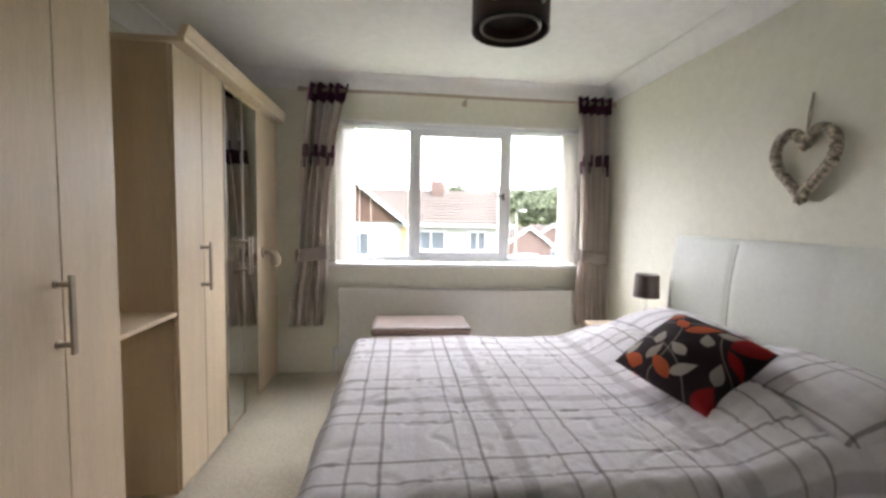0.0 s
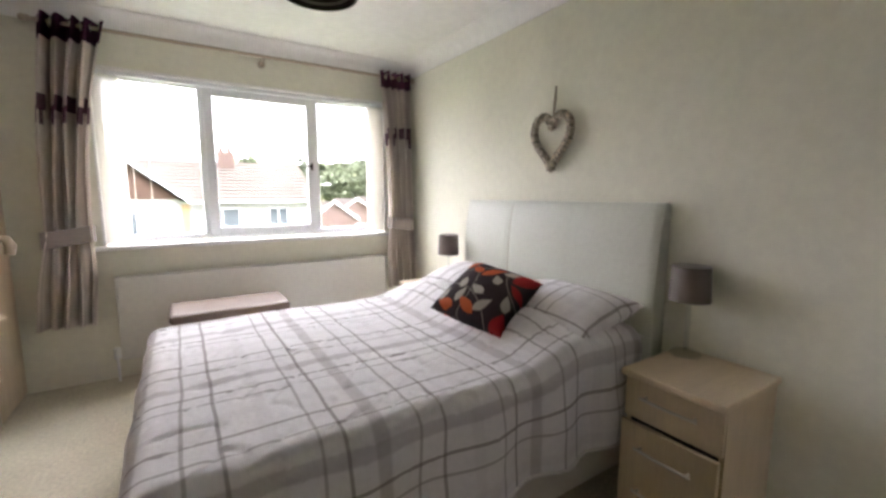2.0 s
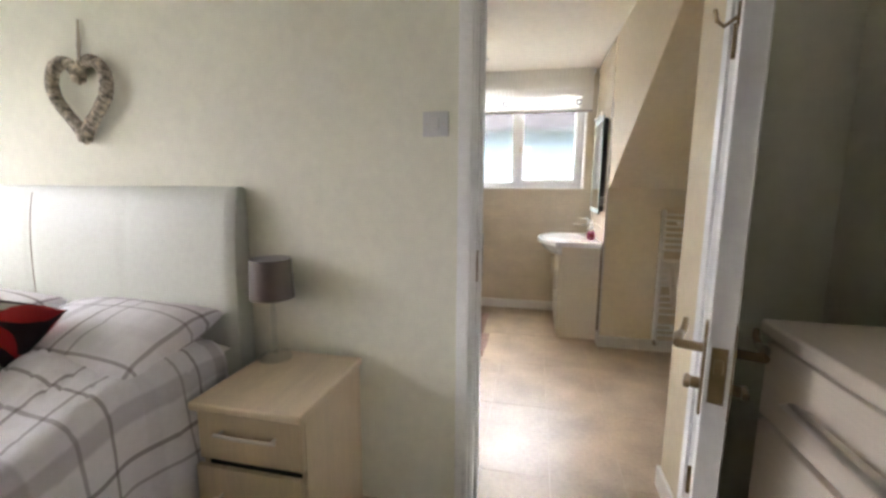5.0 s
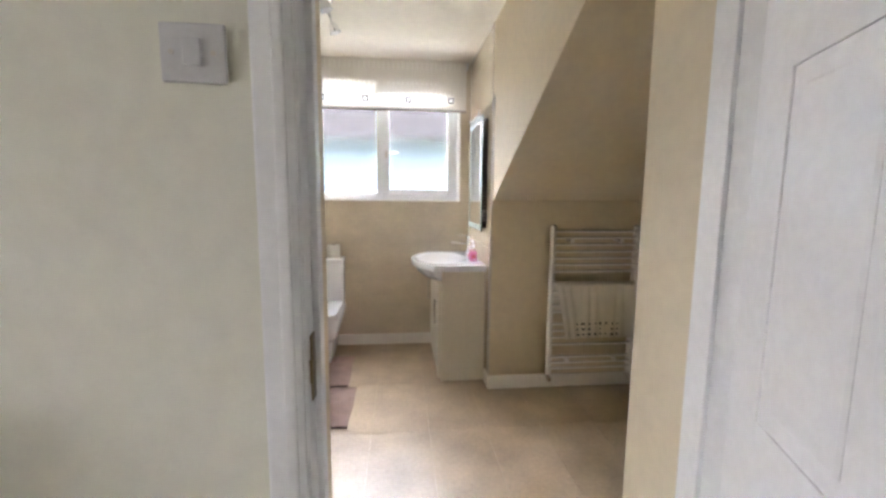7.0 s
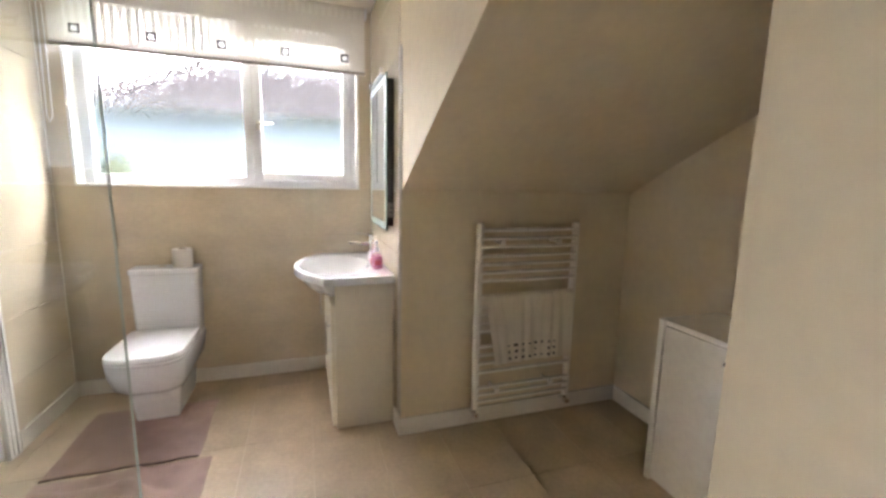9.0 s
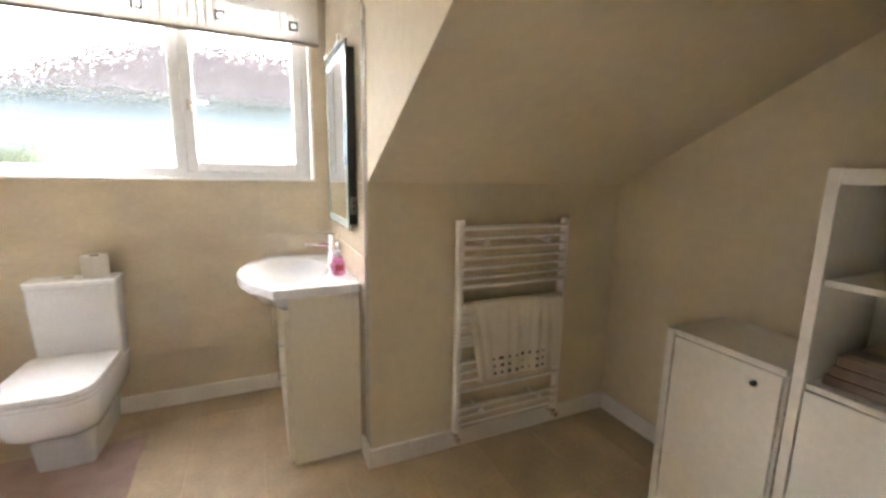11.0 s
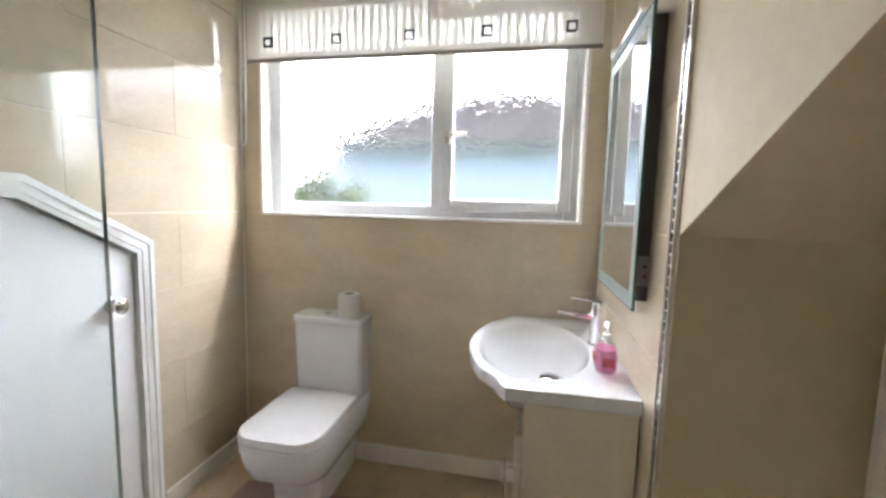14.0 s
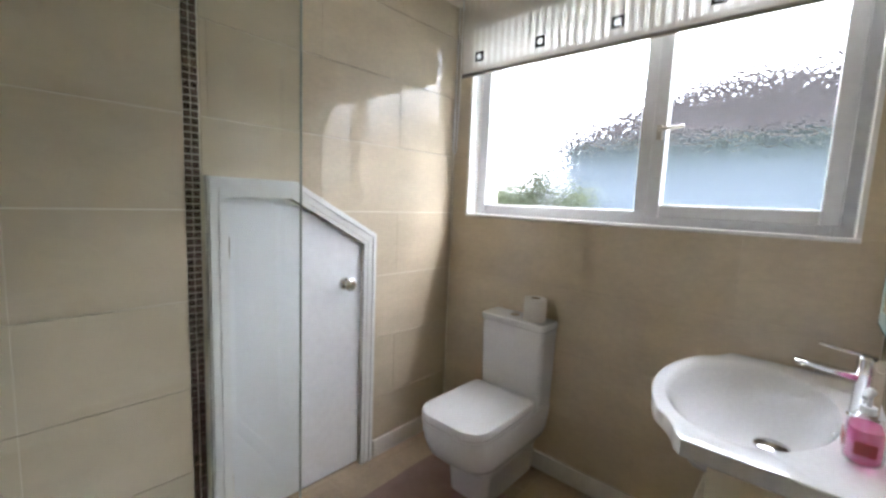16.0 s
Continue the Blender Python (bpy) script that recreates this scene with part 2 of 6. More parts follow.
def curtain_cloth():
    """Pale striped cloth with purple bands; u runs across in metres, v is the height over the floor."""
    m = mat("curtain_cloth", (0.82, 0.755, 0.70), 0.85, var=0.05, scale=5, bump=0.15, bscale=250, spec=0.15)
    nt = m.node_tree
    p = nt.nodes["Principled BSDF"]
    base = p.inputs["Base Color"].links[0].from_socket
    uv = nt.nodes.new("ShaderNodeSeparateXYZ")
    tc = nt.nodes.new("ShaderNodeUVMap")
    nt.links.new(tc.outputs[0], uv.inputs[0])
    u, v = uv.outputs[0], uv.outputs[1]
    purple, grey = (0.10, 0.026, 0.07), (0.42, 0.34, 0.36)
    c = mixcol(nt, nmath(nt, "MULTIPLY", stripe(nt, u, 0.16, 0.1, 0.020, 0.004), 0.28), base, (0.34, 0.28, 0.26))
    upper = nmath(nt, "GREATER_THAN", v, 1.83)
    c = mixcol(nt, nmath(nt, "MULTIPLY", nmath(nt, "MULTIPLY", upper, stripe(nt, u, 0.24, 0.45, 0.05, 0.003)), 0.45), c, grey)
    for zc, half, per, ctr, hw in ((1.86, 0.055, 0.36, 0.2, 0.085), (1.93, 0.05, 0.36, 0.62, 0.07), (1.84, 0.05, 0.28, 0.8, 0.03)):
        band = nmath(nt, "LESS_THAN", nmath(nt, "ABSOLUTE", nmath(nt, "SUBTRACT", v, zc)), half)
        c = mixcol(nt, nmath(nt, "MULTIPLY", nmath(nt, "MULTIPLY", band, stripe(nt, u, per, ctr, hw, 0.002)), 0.9), c, purple)
    c = mixcol(nt, nmath(nt, "GREATER_THAN", v, 2.33), c, purple)
    nt.links.new(c, p.inputs["Base Color"])
    tr = nt.nodes.new("ShaderNodeBsdfTranslucent")
    nt.links.new(c, tr.inputs["Color"])
    mx = nt.nodes.new("ShaderNodeMixShader")
    mx.inputs[0].default_value = 0.48
    nt.links.new(p.outputs[0], mx.inputs[1])
    nt.links.new(tr.outputs[0], mx.inputs[2])
    nt.links.new(mx.outputs[0], nt.nodes["Material Output"].inputs["Surface"])
    return m


def translucent(name, col, share, clear=0.0, rough=0.9, var=0.05):
    m = mat(name, col, rough, var=var, bump=0.1, bscale=300, spec=0.2)
    nt = m.node_tree
    p = nt.nodes["Principled BSDF"]
    tr = nt.nodes.new("ShaderNodeBsdfTranslucent")
    tr.inputs["Color"].default_value = (*col, 1)
    mx = nt.nodes.new("ShaderNodeMixShader")
    mx.inputs[0].default_value = share
    nt.links.new(p.outputs[0], mx.inputs[1])
    nt.links.new(tr.outputs[0], mx.inputs[2])
    last = mx.outputs[0]
    if clear:
        t = nt.nodes.new("ShaderNodeBsdfTransparent")
        m2 = nt.nodes.new("ShaderNodeMixShader")
        m2.inputs[0].default_value = clear
        nt.links.new(last, m2.inputs[1])
        nt.links.new(t.outputs[0], m2.inputs[2])
        last = m2.outputs[0]
    nt.links.new(last, nt.nodes["Material Output"].inputs["Surface"])
    return m


def clear_glass(name, tint=(1, 1, 1), gloss=0.08):
    """A thin pane: mostly clear, with a mirror share that grows at a slant."""
    m = bpy.data.materials.new(name)
    m.use_nodes = True
    nt = m.node_tree
    nt.nodes.remove(nt.nodes["Principled BSDF"])
    t, g = nt.nodes.new("ShaderNodeBsdfTransparent"), nt.nodes.new("ShaderNodeBsdfGlossy")
    t.inputs["Color"].default_value = (*tint, 1)
    g.inputs["Roughness"].default_value = 0.01
    lw = nt.nodes.new("ShaderNodeLayerWeight")
    lw.inputs["Blend"].default_value = 0.5
    k = nmath(nt, "ADD", nmath(nt, "MULTIPLY", nmath(nt, "POWER", lw.outputs["Facing"], 4.0), 0.36), gloss * 0.35)
    mx = nt.nodes.new("ShaderNodeMixShader")
    nt.links.new(k, mx.inputs[0])
    nt.links.new(t.outputs[0], mx.inputs[1])
    nt.links.new(g.outputs[0], mx.inputs[2])
    nt.links.new(mx.outputs[0], nt.nodes["Material Output"].inputs["Surface"])
    return m


def frosted_glass():
    m = bpy.data.materials.new("patterned_glass")
    m.use_nodes = True
    nt = m.node_tree
    p = nt.nodes["Principled BSDF"]
    # Darkened base colour dims the daylight seen through it; the glass is untinted.
    p.inputs["Base Color"].default_value = (0.50, 0.54, 0.58, 1)
    p.inputs["Roughness"].default_value = 0.06
    p.inputs["Transmission Weight"].default_value = 1
    p.inputs["IOR"].default_value = 1.3
    tc = nt.nodes.new("ShaderNodeTexCoord")
    v = nt.nodes.new("ShaderNodeTexVoronoi")
    v.feature = "SMOOTH_F1"
    v.inputs["Scale"].default_value = 85
    n = nt.nodes.new("ShaderNodeTexNoise")
    n.inputs["Scale"].default_value = 60
    nt.links.new(tc.outputs["Object"], v.inputs["Vector"])
    nt.links.new(tc.outputs["Object"], n.inputs["Vector"])
    h = nmath(nt, "ADD", v.outputs["Distance"], nmath(nt, "MULTIPLY", n.outputs["Fac"], 0.5))
    b = nt.nodes.new("ShaderNodeBump")
    b.inputs["Strength"].default_value, b.inputs["Distance"].default_value = 0.46, 0.004
    nt.links.new(h, b.inputs["Height"])
    nt.links.new(b.outputs[0], p.inputs["Normal"])
    return m


WALL_PAINT = mat("pale_green_wall_paint", (0.77, 0.755, 0.645), 0.75, var=0.015, scale=1.5, bump=0.008, bscale=180, spec=0.25)
WHITE_CEILING = mat("white_ceiling_paint", (0.86, 0.85, 0.83), 0.85, var=0.02, scale=1.2, bump=0.06, bscale=140, spec=0.2)
CARPET = mat("cream_carpet", (0.58, 0.53, 0.42), 0.95, var=0.07, scale=4, bump=0.6, bscale=420, fine=0.12, spec=0.1)
GLOSS_WHITE = mat("white_gloss_paint", (0.83, 0.83, 0.82), 0.28, var=0.02, scale=3, bump=0.04, bscale=60)
UPVC = mat("white_plastic_window_frame", (0.80, 0.81, 0.83), 0.3, var=0.02, scale=2)
RAD_WHITE = mat("white_radiator_enamel", (0.72, 0.71, 0.67), 0.35, var=0.02, scale=2)
MAPLE = mat("pale_maple_laminate", (0.64, 0.51, 0.355), 0.42, var=0.06, scale=2.2, stretch=(6, 6, 0.5), fine=0.05, bump=0.02, bscale=30)
MAPLE_TOP = mat("pale_maple_laminate_top", (0.65, 0.52, 0.365), 0.35, var=0.06, scale=2.2, stretch=(0.6, 6, 6), fine=0.05, bump=0.02, bscale=30)
# Near-black that paints the shade in the slits round the drawers.
SHADOW_GAP = mat("painted_gap_shade", (0.03, 0.025, 0.02), 0.9)
BRONZE = mat("bronzed_steel_handle", (0.36, 0.30, 0.235), 0.3, 1.0, var=0.05, scale=20)
STEEL = mat("brushed_steel", (0.62, 0.58, 0.52), 0.28, 1.0, var=0.05, scale=20)
CHROME = mat("chrome", (0.82, 0.82, 0.83), 0.07, 1.0, var=0.02)
BRASS = mat("aged_brass", (0.27, 0.20, 0.12), 0.32, 1.0, var=0.12, scale=30)
MIRROR = mat("mirror_glass", (0.86, 0.88, 0.87), 0.015, 1.0, var=0.0, fine=0.0)
PLAID = plaid()
LEAF = leaf_print()
CURTAIN = curtain_cloth()
TIEBACK = mat("curtain_tieback_cloth", (0.33, 0.285, 0.26), 0.85, var=0.06, bump=0.15, bscale=250)
LEATHER = mat("cream_faux_leather", (0.56, 0.57, 0.50), 0.42, var=0.03, scale=3, bump=0.025, bscale=220, spec=0.35)
DIVAN = mat("cream_divan_fabric", (0.62, 0.58, 0.52), 0.9, var=0.05, bump=0.2, bscale=300)
PILLOW_WHITE = mat("white_pillow_cotton", (0.72, 0.69, 0.67), 0.9, var=0.03, bump=0.2, bscale=80)
LAMP_SHADE = mat("taupe_satin_shade", (0.13, 0.10, 0.085), 0.5, var=0.08, bump=0.1, bscale=400, stretch=(1, 1, 0.2))
LAMP_INNER = mat("silver_shade_lining", (0.55, 0.53, 0.5), 0.4, 0.6)
# Grey tint put into clear window glass to dim the bright view outside.
DIMMED_PANE = clear_glass("dimmed_glass_pane", (0.70, 0.72, 0.745), 0.06)
LAMP_GLASS = clear_glass("lamp_glass", (0.93, 0.95, 0.95), 0.3)
WICKER = mat("grey_wicker", (0.42, 0.365, 0.285), 0.8, var=0.75, scale=45, bump=0.5, bscale=200, island=0.35)
STRING = mat("jute_string", (0.36, 0.30, 0.22), 0.9)
POLE_WOOD = mat("pale_wood_pole", (0.45, 0.36, 0.27), 0.45, var=0.1, stretch=(0.5, 6, 6))
BLIND_SLAT = translucent("cream_blind_slat", (0.80, 0.785, 0.74), 0.5, 0.35)
SWITCH_PLASTIC = mat("white_switch_plastic", (0.60, 0.59, 0.58), 0.35, var=0.01)
BROWN_LEATHER = mat("brown_faux_leather", (0.16, 0.11, 0.085), 0.45, var=0.1, bump=0.1, bscale=200)
STOOL_SIDE = mat("cream_stool_fabric", (0.5, 0.44, 0.37), 0.8, var=0.06, bump=0.1)
PENDANT = mat("dark_brown_pendant_fabric", (0.055, 0.03, 0.026), 0.6, var=0.1, bump=0.1, bscale=300)
DARK_METAL = mat("dark_bronze_metal", (0.05, 0.045, 0.04), 0.35, 0.7)
OAK_LIP = mat("cream_gloss_drawer", (0.68, 0.60, 0.50), 0.25, var=0.03, scale=3, stretch=(0.6, 6, 6))
BATH_PAINT = mat("warm_beige_bathroom_paint", (0.73, 0.635, 0.47), 0.7, var=0.03, scale=1.6, bump=0.01, bscale=160, spec=0.25)
BATH_WHITE = mat("warm_white_ceiling_paint", (0.86, 0.80, 0.70), 0.8, var=0.02, scale=1.5, bump=0.05, bscale=150)
TILE = mat("beige_glazed_wall_tile", (0.63, 0.54, 0.405), 0.06, var=0.10, scale=2.6, fine=0.04, stretch=(1, 1, 1.8), obj=0.02, spec=0.34)
GROUT = mat("pale_grout", (0.86, 0.81, 0.71), 0.9, var=0.08, bump=0.2)
FLOOR_TILE = mat("brown_stone_floor_tile", (0.52, 0.40, 0.275), 0.37, var=0.2, scale=3.4, fine=0.07, bump=0.05, bscale=50, obj=0.05)
FLOOR_GROUT = mat("tan_floor_grout", (0.62, 0.51, 0.37), 0.8, var=0.15)
CERAMIC = mat("white_glazed_ceramic", (0.85, 0.86, 0.875), 0.08, var=0.01, coat=0.4)
SEAT = mat("white_seat_plastic", (0.85, 0.855, 0.87), 0.16, var=0.01)
CREAM_GLOSS = mat("cream_vanity_laminate", (0.76, 0.70, 0.57), 0.3, var=0.03, scale=3)
CAB_WHITE = mat("white_cabinet_laminate", (0.84, 0.81, 0.74), 0.35, var=0.02, scale=3)
RAIL_WHITE = mat("white_towel_rail_enamel", (0.90, 0.87, 0.80), 0.3, var=0.02)
TOWEL = mat("cream_towel", (0.86, 0.81, 0.71), 0.95, var=0.05, bump=0.5, bscale=350, spec=0.1)
TOWEL_DOT = mat("dark_towel_dot", (0.10, 0.08, 0.06), 0.95, island=0.3)
MAT_PINK = mat("dusty_pink_bath_mat", (0.45, 0.315, 0.27), 0.95, var=0.10, scale=9, bump=0.8, bscale=260, spec=0.1)
MAT_EDGE = mat("dark_mat_edge", (0.22, 0.145, 0.125), 0.9)
MOSAIC = mat("brown_glass_mosaic", (0.075, 0.05, 0.045), 0.12, var=0.15, scale=60, island=0.65)
MOSAIC_GROUT = mat("mosaic_grout", (0.80, 0.75, 0.66), 0.9)
BLUE_WHITE = mat("white_painted_cupboard_door", (0.83, 0.85, 0.87), 0.3, var=0.02, scale=2, bump=0.03, bscale=70)
FROST = frosted_glass()
SHOWER_GLASS = clear_glass("shower_glass", (0.96, 0.985, 0.975), 0.12)
GLASS_EDGE = mat("pale_green_glass_edge", (0.50, 0.56, 0.52), 0.1)
PAPER = mat("toilet_paper", (0.76, 0.72, 0.66), 0.95, var=0.03, bump=0.3, bscale=200)
CARD = mat("cardboard_core", (0.22, 0.16, 0.10), 0.9)
FROST_BAND = mat("etched_mirror_band", (0.26, 0.33, 0.30), 0.35, var=0.02)
MIRROR_EDGE = mat("dark_green_mirror_edge", (0.10, 0.16, 0.135), 0.15)
BLACK = mat("black_plastic", (0.02, 0.02, 0.02), 0.4)
FOLDED = mat("striped_dark_towel", (0.20, 0.15, 0.12), 0.95, var=0.25, bump=0.6, bscale=300, island=0.4)


def soap_liquid():
    m = mat("pink_soap", (1.0, 0.30, 0.58), 0.05, var=0.02)
    p = m.node_tree.nodes["Principled BSDF"]
    p.inputs["Transmission Weight"].default_value = 0.6
    p.inputs["IOR"].default_value = 1.33
    return m


SOAP = soap_liquid()


# ---- bedroom shell ----
ZC, ZB = 2.58, 2.45          # ceilings: bedroom, bathroom
XW, XE, YN, YS = -1.52, 1.985, 3.815, -0.92
DY0, DY1, DZ = -0.605, 0.184, 2.03   # doorway in the east wall
WX0, WX1, WZ0, WZ1 = -0.47, 1.73, 0.985, 2.225   # bedroom window
struct("floor_bedroom", box(XW - 0.15, 2.04, YS - 0.15, YN + 0.3, -0.12, 0.0), CARPET, "cream short-pile carpet across the bedroom", "floor")
struct("wall_north", merge(
    box(XW - 0.15, WX0, YN, YN + 0.28, 0, ZC), box(WX1, XE + 0.2, YN, YN + 0.28, 0, ZC),
    box(WX0, WX1, YN, YN + 0.28, 0, WZ0 - 0.03), box(WX0, WX1, YN, YN + 0.28, WZ1, ZC)), WALL_PAINT, "pale green painted wall round the bedroom window", "wall")
struct("wall_east", merge(
    box(XE, 2.195, DY1 + 0.03, YN, 0, ZC), box(XE, 2.32, -2.1, DY0 - 0.03, 0, ZC), box(XE, 2.195, DY0 - 0.03, DY1 + 0.03, DZ + 0.03, ZC)),
    WALL_PAINT, "pale green painted wall behind the bed", "wall")
struct("wall_west", box(XW - 0.15, XW, YS, YN, 0, ZC), WALL_PAINT, "pale painted wall behind the wardrobes", "wall")
struct("wall_south", box(XW - 0.15, XE, YS - 0.15, YS, 0, ZC), WALL_PAINT, "pale green painted wall behind the chest of drawers", "wall")
struct("ceiling_bedroom", box(XW - 0.15, XE + 0.2, YS - 0.15, YN + 0.28, ZC, ZC + 0.12), WHITE_CEILING, "white plastered bedroom ceiling", "ceiling")


def coving(axis, fixed, sign, a, b):
    """A concave quarter moulding in the angle of wall and ceiling."""
    s = 0.115
    prof = [(0, 0), (0, -s - 0.006), (0.006, -s - 0.006)]
    for i in range(9):
        k = math.pi / 2 * i / 8
        prof.append((0.008 + (s - 0.008) * (1 - math.cos(k)), -s + (s - 0.008) * math.sin(k)))
    prof += [(s + 0.006, -0.006), (s + 0.006, 0)]
    poly = [(fixed + sign * p, ZC - 0.002 + q) for p, q in prof]
    return prism(poly, axis, a, b)


struct("trim_coving", merge(coving("y", XE - 0.002, -1, YS, YN), coving("x", YN - 0.002, -1, XW, XE), coving("y", XW + 0.002, 1, YS, YN), coving("x", YS + 0.002, 1, XW, XE)),
       WHITE_CEILING, "white plaster coving round the bedroom ceiling", "coving", sharp=60)

# doorway: lining, stops, architraves, threshold
lin = merge(box(XE - 0.002, 2.11, DY1, DY1 + 0.03, 0, DZ), box(XE - 0.002, 2.11, DY0 - 0.03, DY0, 0, DZ), box(XE - 0.002, 2.20, DY0 - 0.03, DY1 + 0.03, DZ, DZ + 0.03),
            box(XE + 0.05, XE + 0.085, DY1 - 0.014, DY1, 0, DZ, 0.003), box(XE + 0.05, XE + 0.085, DY0, DY0 + 0.012, 0, DZ, 0.003))


def architrave(y0, y1, x0, x1):
    return merge(box(x0, x1, y0, y1, 0, DZ + 0.085, 0.005), box(x0 - 0.006, x1, y0 + 0.012, y1 - 0.032, 0, DZ + 0.07, 0.004))


struct("trim_doorway", merge(lin, architrave(DY1 + 0.004, DY1 + 0.068, XE - 0.016, XE - 0.001), architrave(DY0 - 0.08, DY0 - 0.004, XE - 0.016, XE - 0.001),
       box(XE - 0.018, XE - 0.001, DY0 - 0.08, DY1 + 0.08, DZ + 0.005, DZ + 0.085, 0.005)), GLOSS_WHITE, "white gloss door lining and moulded architrave", "door frame")
struct("trim_threshold", box(2.015, 2.065, DY0 + 0.002, DY1 - 0.002, -0.01, 0.007, 0.003), STEEL, "thin metal threshold strip between carpet and tiles", "threshold strip")
strike = thing("strike_plate", (2.02, DY1, 1.0), "small brass strike plate let into the door lining", "strike plate")
part("plate", box(2.005, 2.03, DY1 - 0.004, DY1 + 0.0, 0.96, 1.08, 0.001), BRASS, strike)
part("lip", box(1.985, 2.006, DY1 - 0.008, DY1 - 0.0025, 1.0, 1.045, 0.002), BRASS, strike)

# ---- the door to the bathroom, standing open ----
door = tagged(new("door_1"), "white panelled door standing open into the bedroom", "door", "", "structure")
ORG[door.name] = Vector((0, 0, 0))
DW, DT = 0.772, 0.038
leaf = merge(box(0, DW, 0.004, DT - 0.004, 0.008, 1.985), *[box(a, b, 0, DT, 0.008, 1.985, 0.002) for a, b in ((0, 0.105), (DW - 0.105, DW), (0.335, 0.43))],
             *[box(0.1, DW - 0.1, 0.0005, DT - 0.0005, a, b, 0.002) for a, b in ((0.008, 0.21), (0.80, 0.96), (1.52, 1.62), (1.87, 1.985))])
leaf_ob = part("leaf", leaf, GLOSS_WHITE, door)
for a, b in ((0.105, 0.335), (0.43, DW - 0.105)):
    for c, d in ((0.21, 0.80), (0.96, 1.52), (1.62, 1.87)):
        part("panel", box(a + 0.028, b - 0.028, 0.0, DT, c + 0.028, d - 0.028, 0.009, 2), GLOSS_WHITE, leaf_ob)
for side, y in ((-1, 0.0), (1, DT)):
    plate = part("handle_plate", merge(box(DW - 0.082, DW - 0.044, min(y, y + side * 0.006), max(y, y + side * 0.006), 0.90, 1.075, 0.003),
                 box(DW - 0.087, DW - 0.039, min(y, y + side * 0.005), max(y, y + side * 0.005), 0.925, 1.05, 0.003)), BRASS, door, "aged brass lever plate")
    yy = y + side * 0.045
    part("lever", merge(cyl((DW - 0.063, y, 1.025), (DW - 0.063, yy, 1.025), 0.009, 14),
                        tube([(DW - 0.063, yy, 1.025), (DW - 0.10, yy + side * 0.004, 1.028), (DW - 0.145, yy, 1.020), (DW - 0.17, yy - side * 0.004, 1.03), (DW - 0.178, yy - side * 0.004, 1.045)], [0.010, 0.0095, 0.008, 0.007, 0.005], 10)), BRASS, plate)
    part("thumb_turn", merge(cyl((DW - 0.063, y, 0.955), (DW - 0.063, y + side * 0.02, 0.955), 0.011, 14), box(DW - 0.085, DW - 0.041, y + side * 0.026 - 0.006, y + side * 0.026 + 0.006, 0.949, 0.962, 0.004)), BRASS, plate)
part("latch_plate", merge(box(DW, DW + 0.002, 0.007, 0.031, 0.95, 1.05), box(DW, DW + 0.011, 0.012, 0.026, 1.005, 1.03, 0.003)), BRASS, door)
part("coat_hook", merge(box(0.36, 0.39, -0.006, 0, 1.68, 1.73, 0.002), tube([(0.375, -0.006, 1.70), (0.375, -0.03, 1.685), (0.375, -0.045, 1.70), (0.375, -0.05, 1.725)], 0.005, 8)), BRASS, door)
for z in (0.25, 1.7):
    part("hinge", cyl((0.002, -0.006, z), (0.002, -0.006, z + 0.1), 0.007, 10), BRASS, door)
door.matrix_world = pose(XE - 0.012, DY0 + 0.012, 0, 0, 0, 159.2)

# ---- bedroom window ----
win = tagged(new("window_1"), "white plastic bedroom window in three panes, closed", "window", "", "structure")
ORG[win.name] = Vector((0, 0, 0))


def frame_rect(axis, u0, u1, z0, z1, w, d0, d1, bev=0.006):
    """Four bars round an opening; the bars are w wide and lie from d0 to d1 in depth."""
    bars = [(u0, u0 + w, z0, z1), (u1 - w, u1, z0, z1), (u0 + w, u1 - w, z0, z0 + w), (u0 + w, u1 - w, z1 - w, z1)]
    if axis == "y":
        return merge(*[box(a, b, d0, d1, c, d, bev) for a, b, c, d in bars])
    return merge(*[box(d0, d1, a, b, c, d, bev) for a, b, c, d in bars])


part("window_frame", merge(frame_rect("y", WX0, WX1, WZ0 + 0.005, WZ1, 0.055, 3.90, 3.965),
     box(0.175, 0.235, 3.90, 3.965, WZ0 + 0.06, WZ1 - 0.055, 0.004), box(1.05, 1.11, 3.90, 3.965, WZ0 + 0.06, WZ1 - 0.055, 0.004)), UPVC, win)
sash = part("sash", frame_rect("y", 0.212, 1.072, WZ0 + 0.035, WZ1 - 0.035, 0.068, 3.878, 3.925), UPVC, win)
part("handle", merge(box(1.028, 1.048, 3.862, 3.879, 1.57, 1.63, 0.003), tube([(1.038, 3.863, 1.60), (1.038, 3.845, 1.60), (0.97, 3.842, 1.605)], 0.007, 8)), DARK_METAL, sash)
for a, b in ((WX0 + 0.05, 0.18), (0.275, 1.01), (1.105, WX1 - 0.05)):
    pane = part("pane", box(a, b, 3.93, 3.936, WZ0 + 0.06, WZ1 - 0.055), DIMMED_PANE, win)
    pane.visible_shadow = False
part("window_sill", box(WX0 - 0.07, WX1 + 0.06, 3.755, 3.90, 0.955, 0.985, 0.008, 3), GLOSS_WHITE, win)
part("reveal", merge(box(WX0 - 0.001, WX0 + 0.012, YN + 0.002, 3.90, WZ0, WZ1), box(WX1 - 0.012, WX1 + 0.001, YN + 0.002, 3.90, WZ0, WZ1), box(WX0, WX1, YN - 0.012, 3.90, WZ1 - 0.014, WZ1 + 0.004, 0.003)), WHITE_CEILING, win)

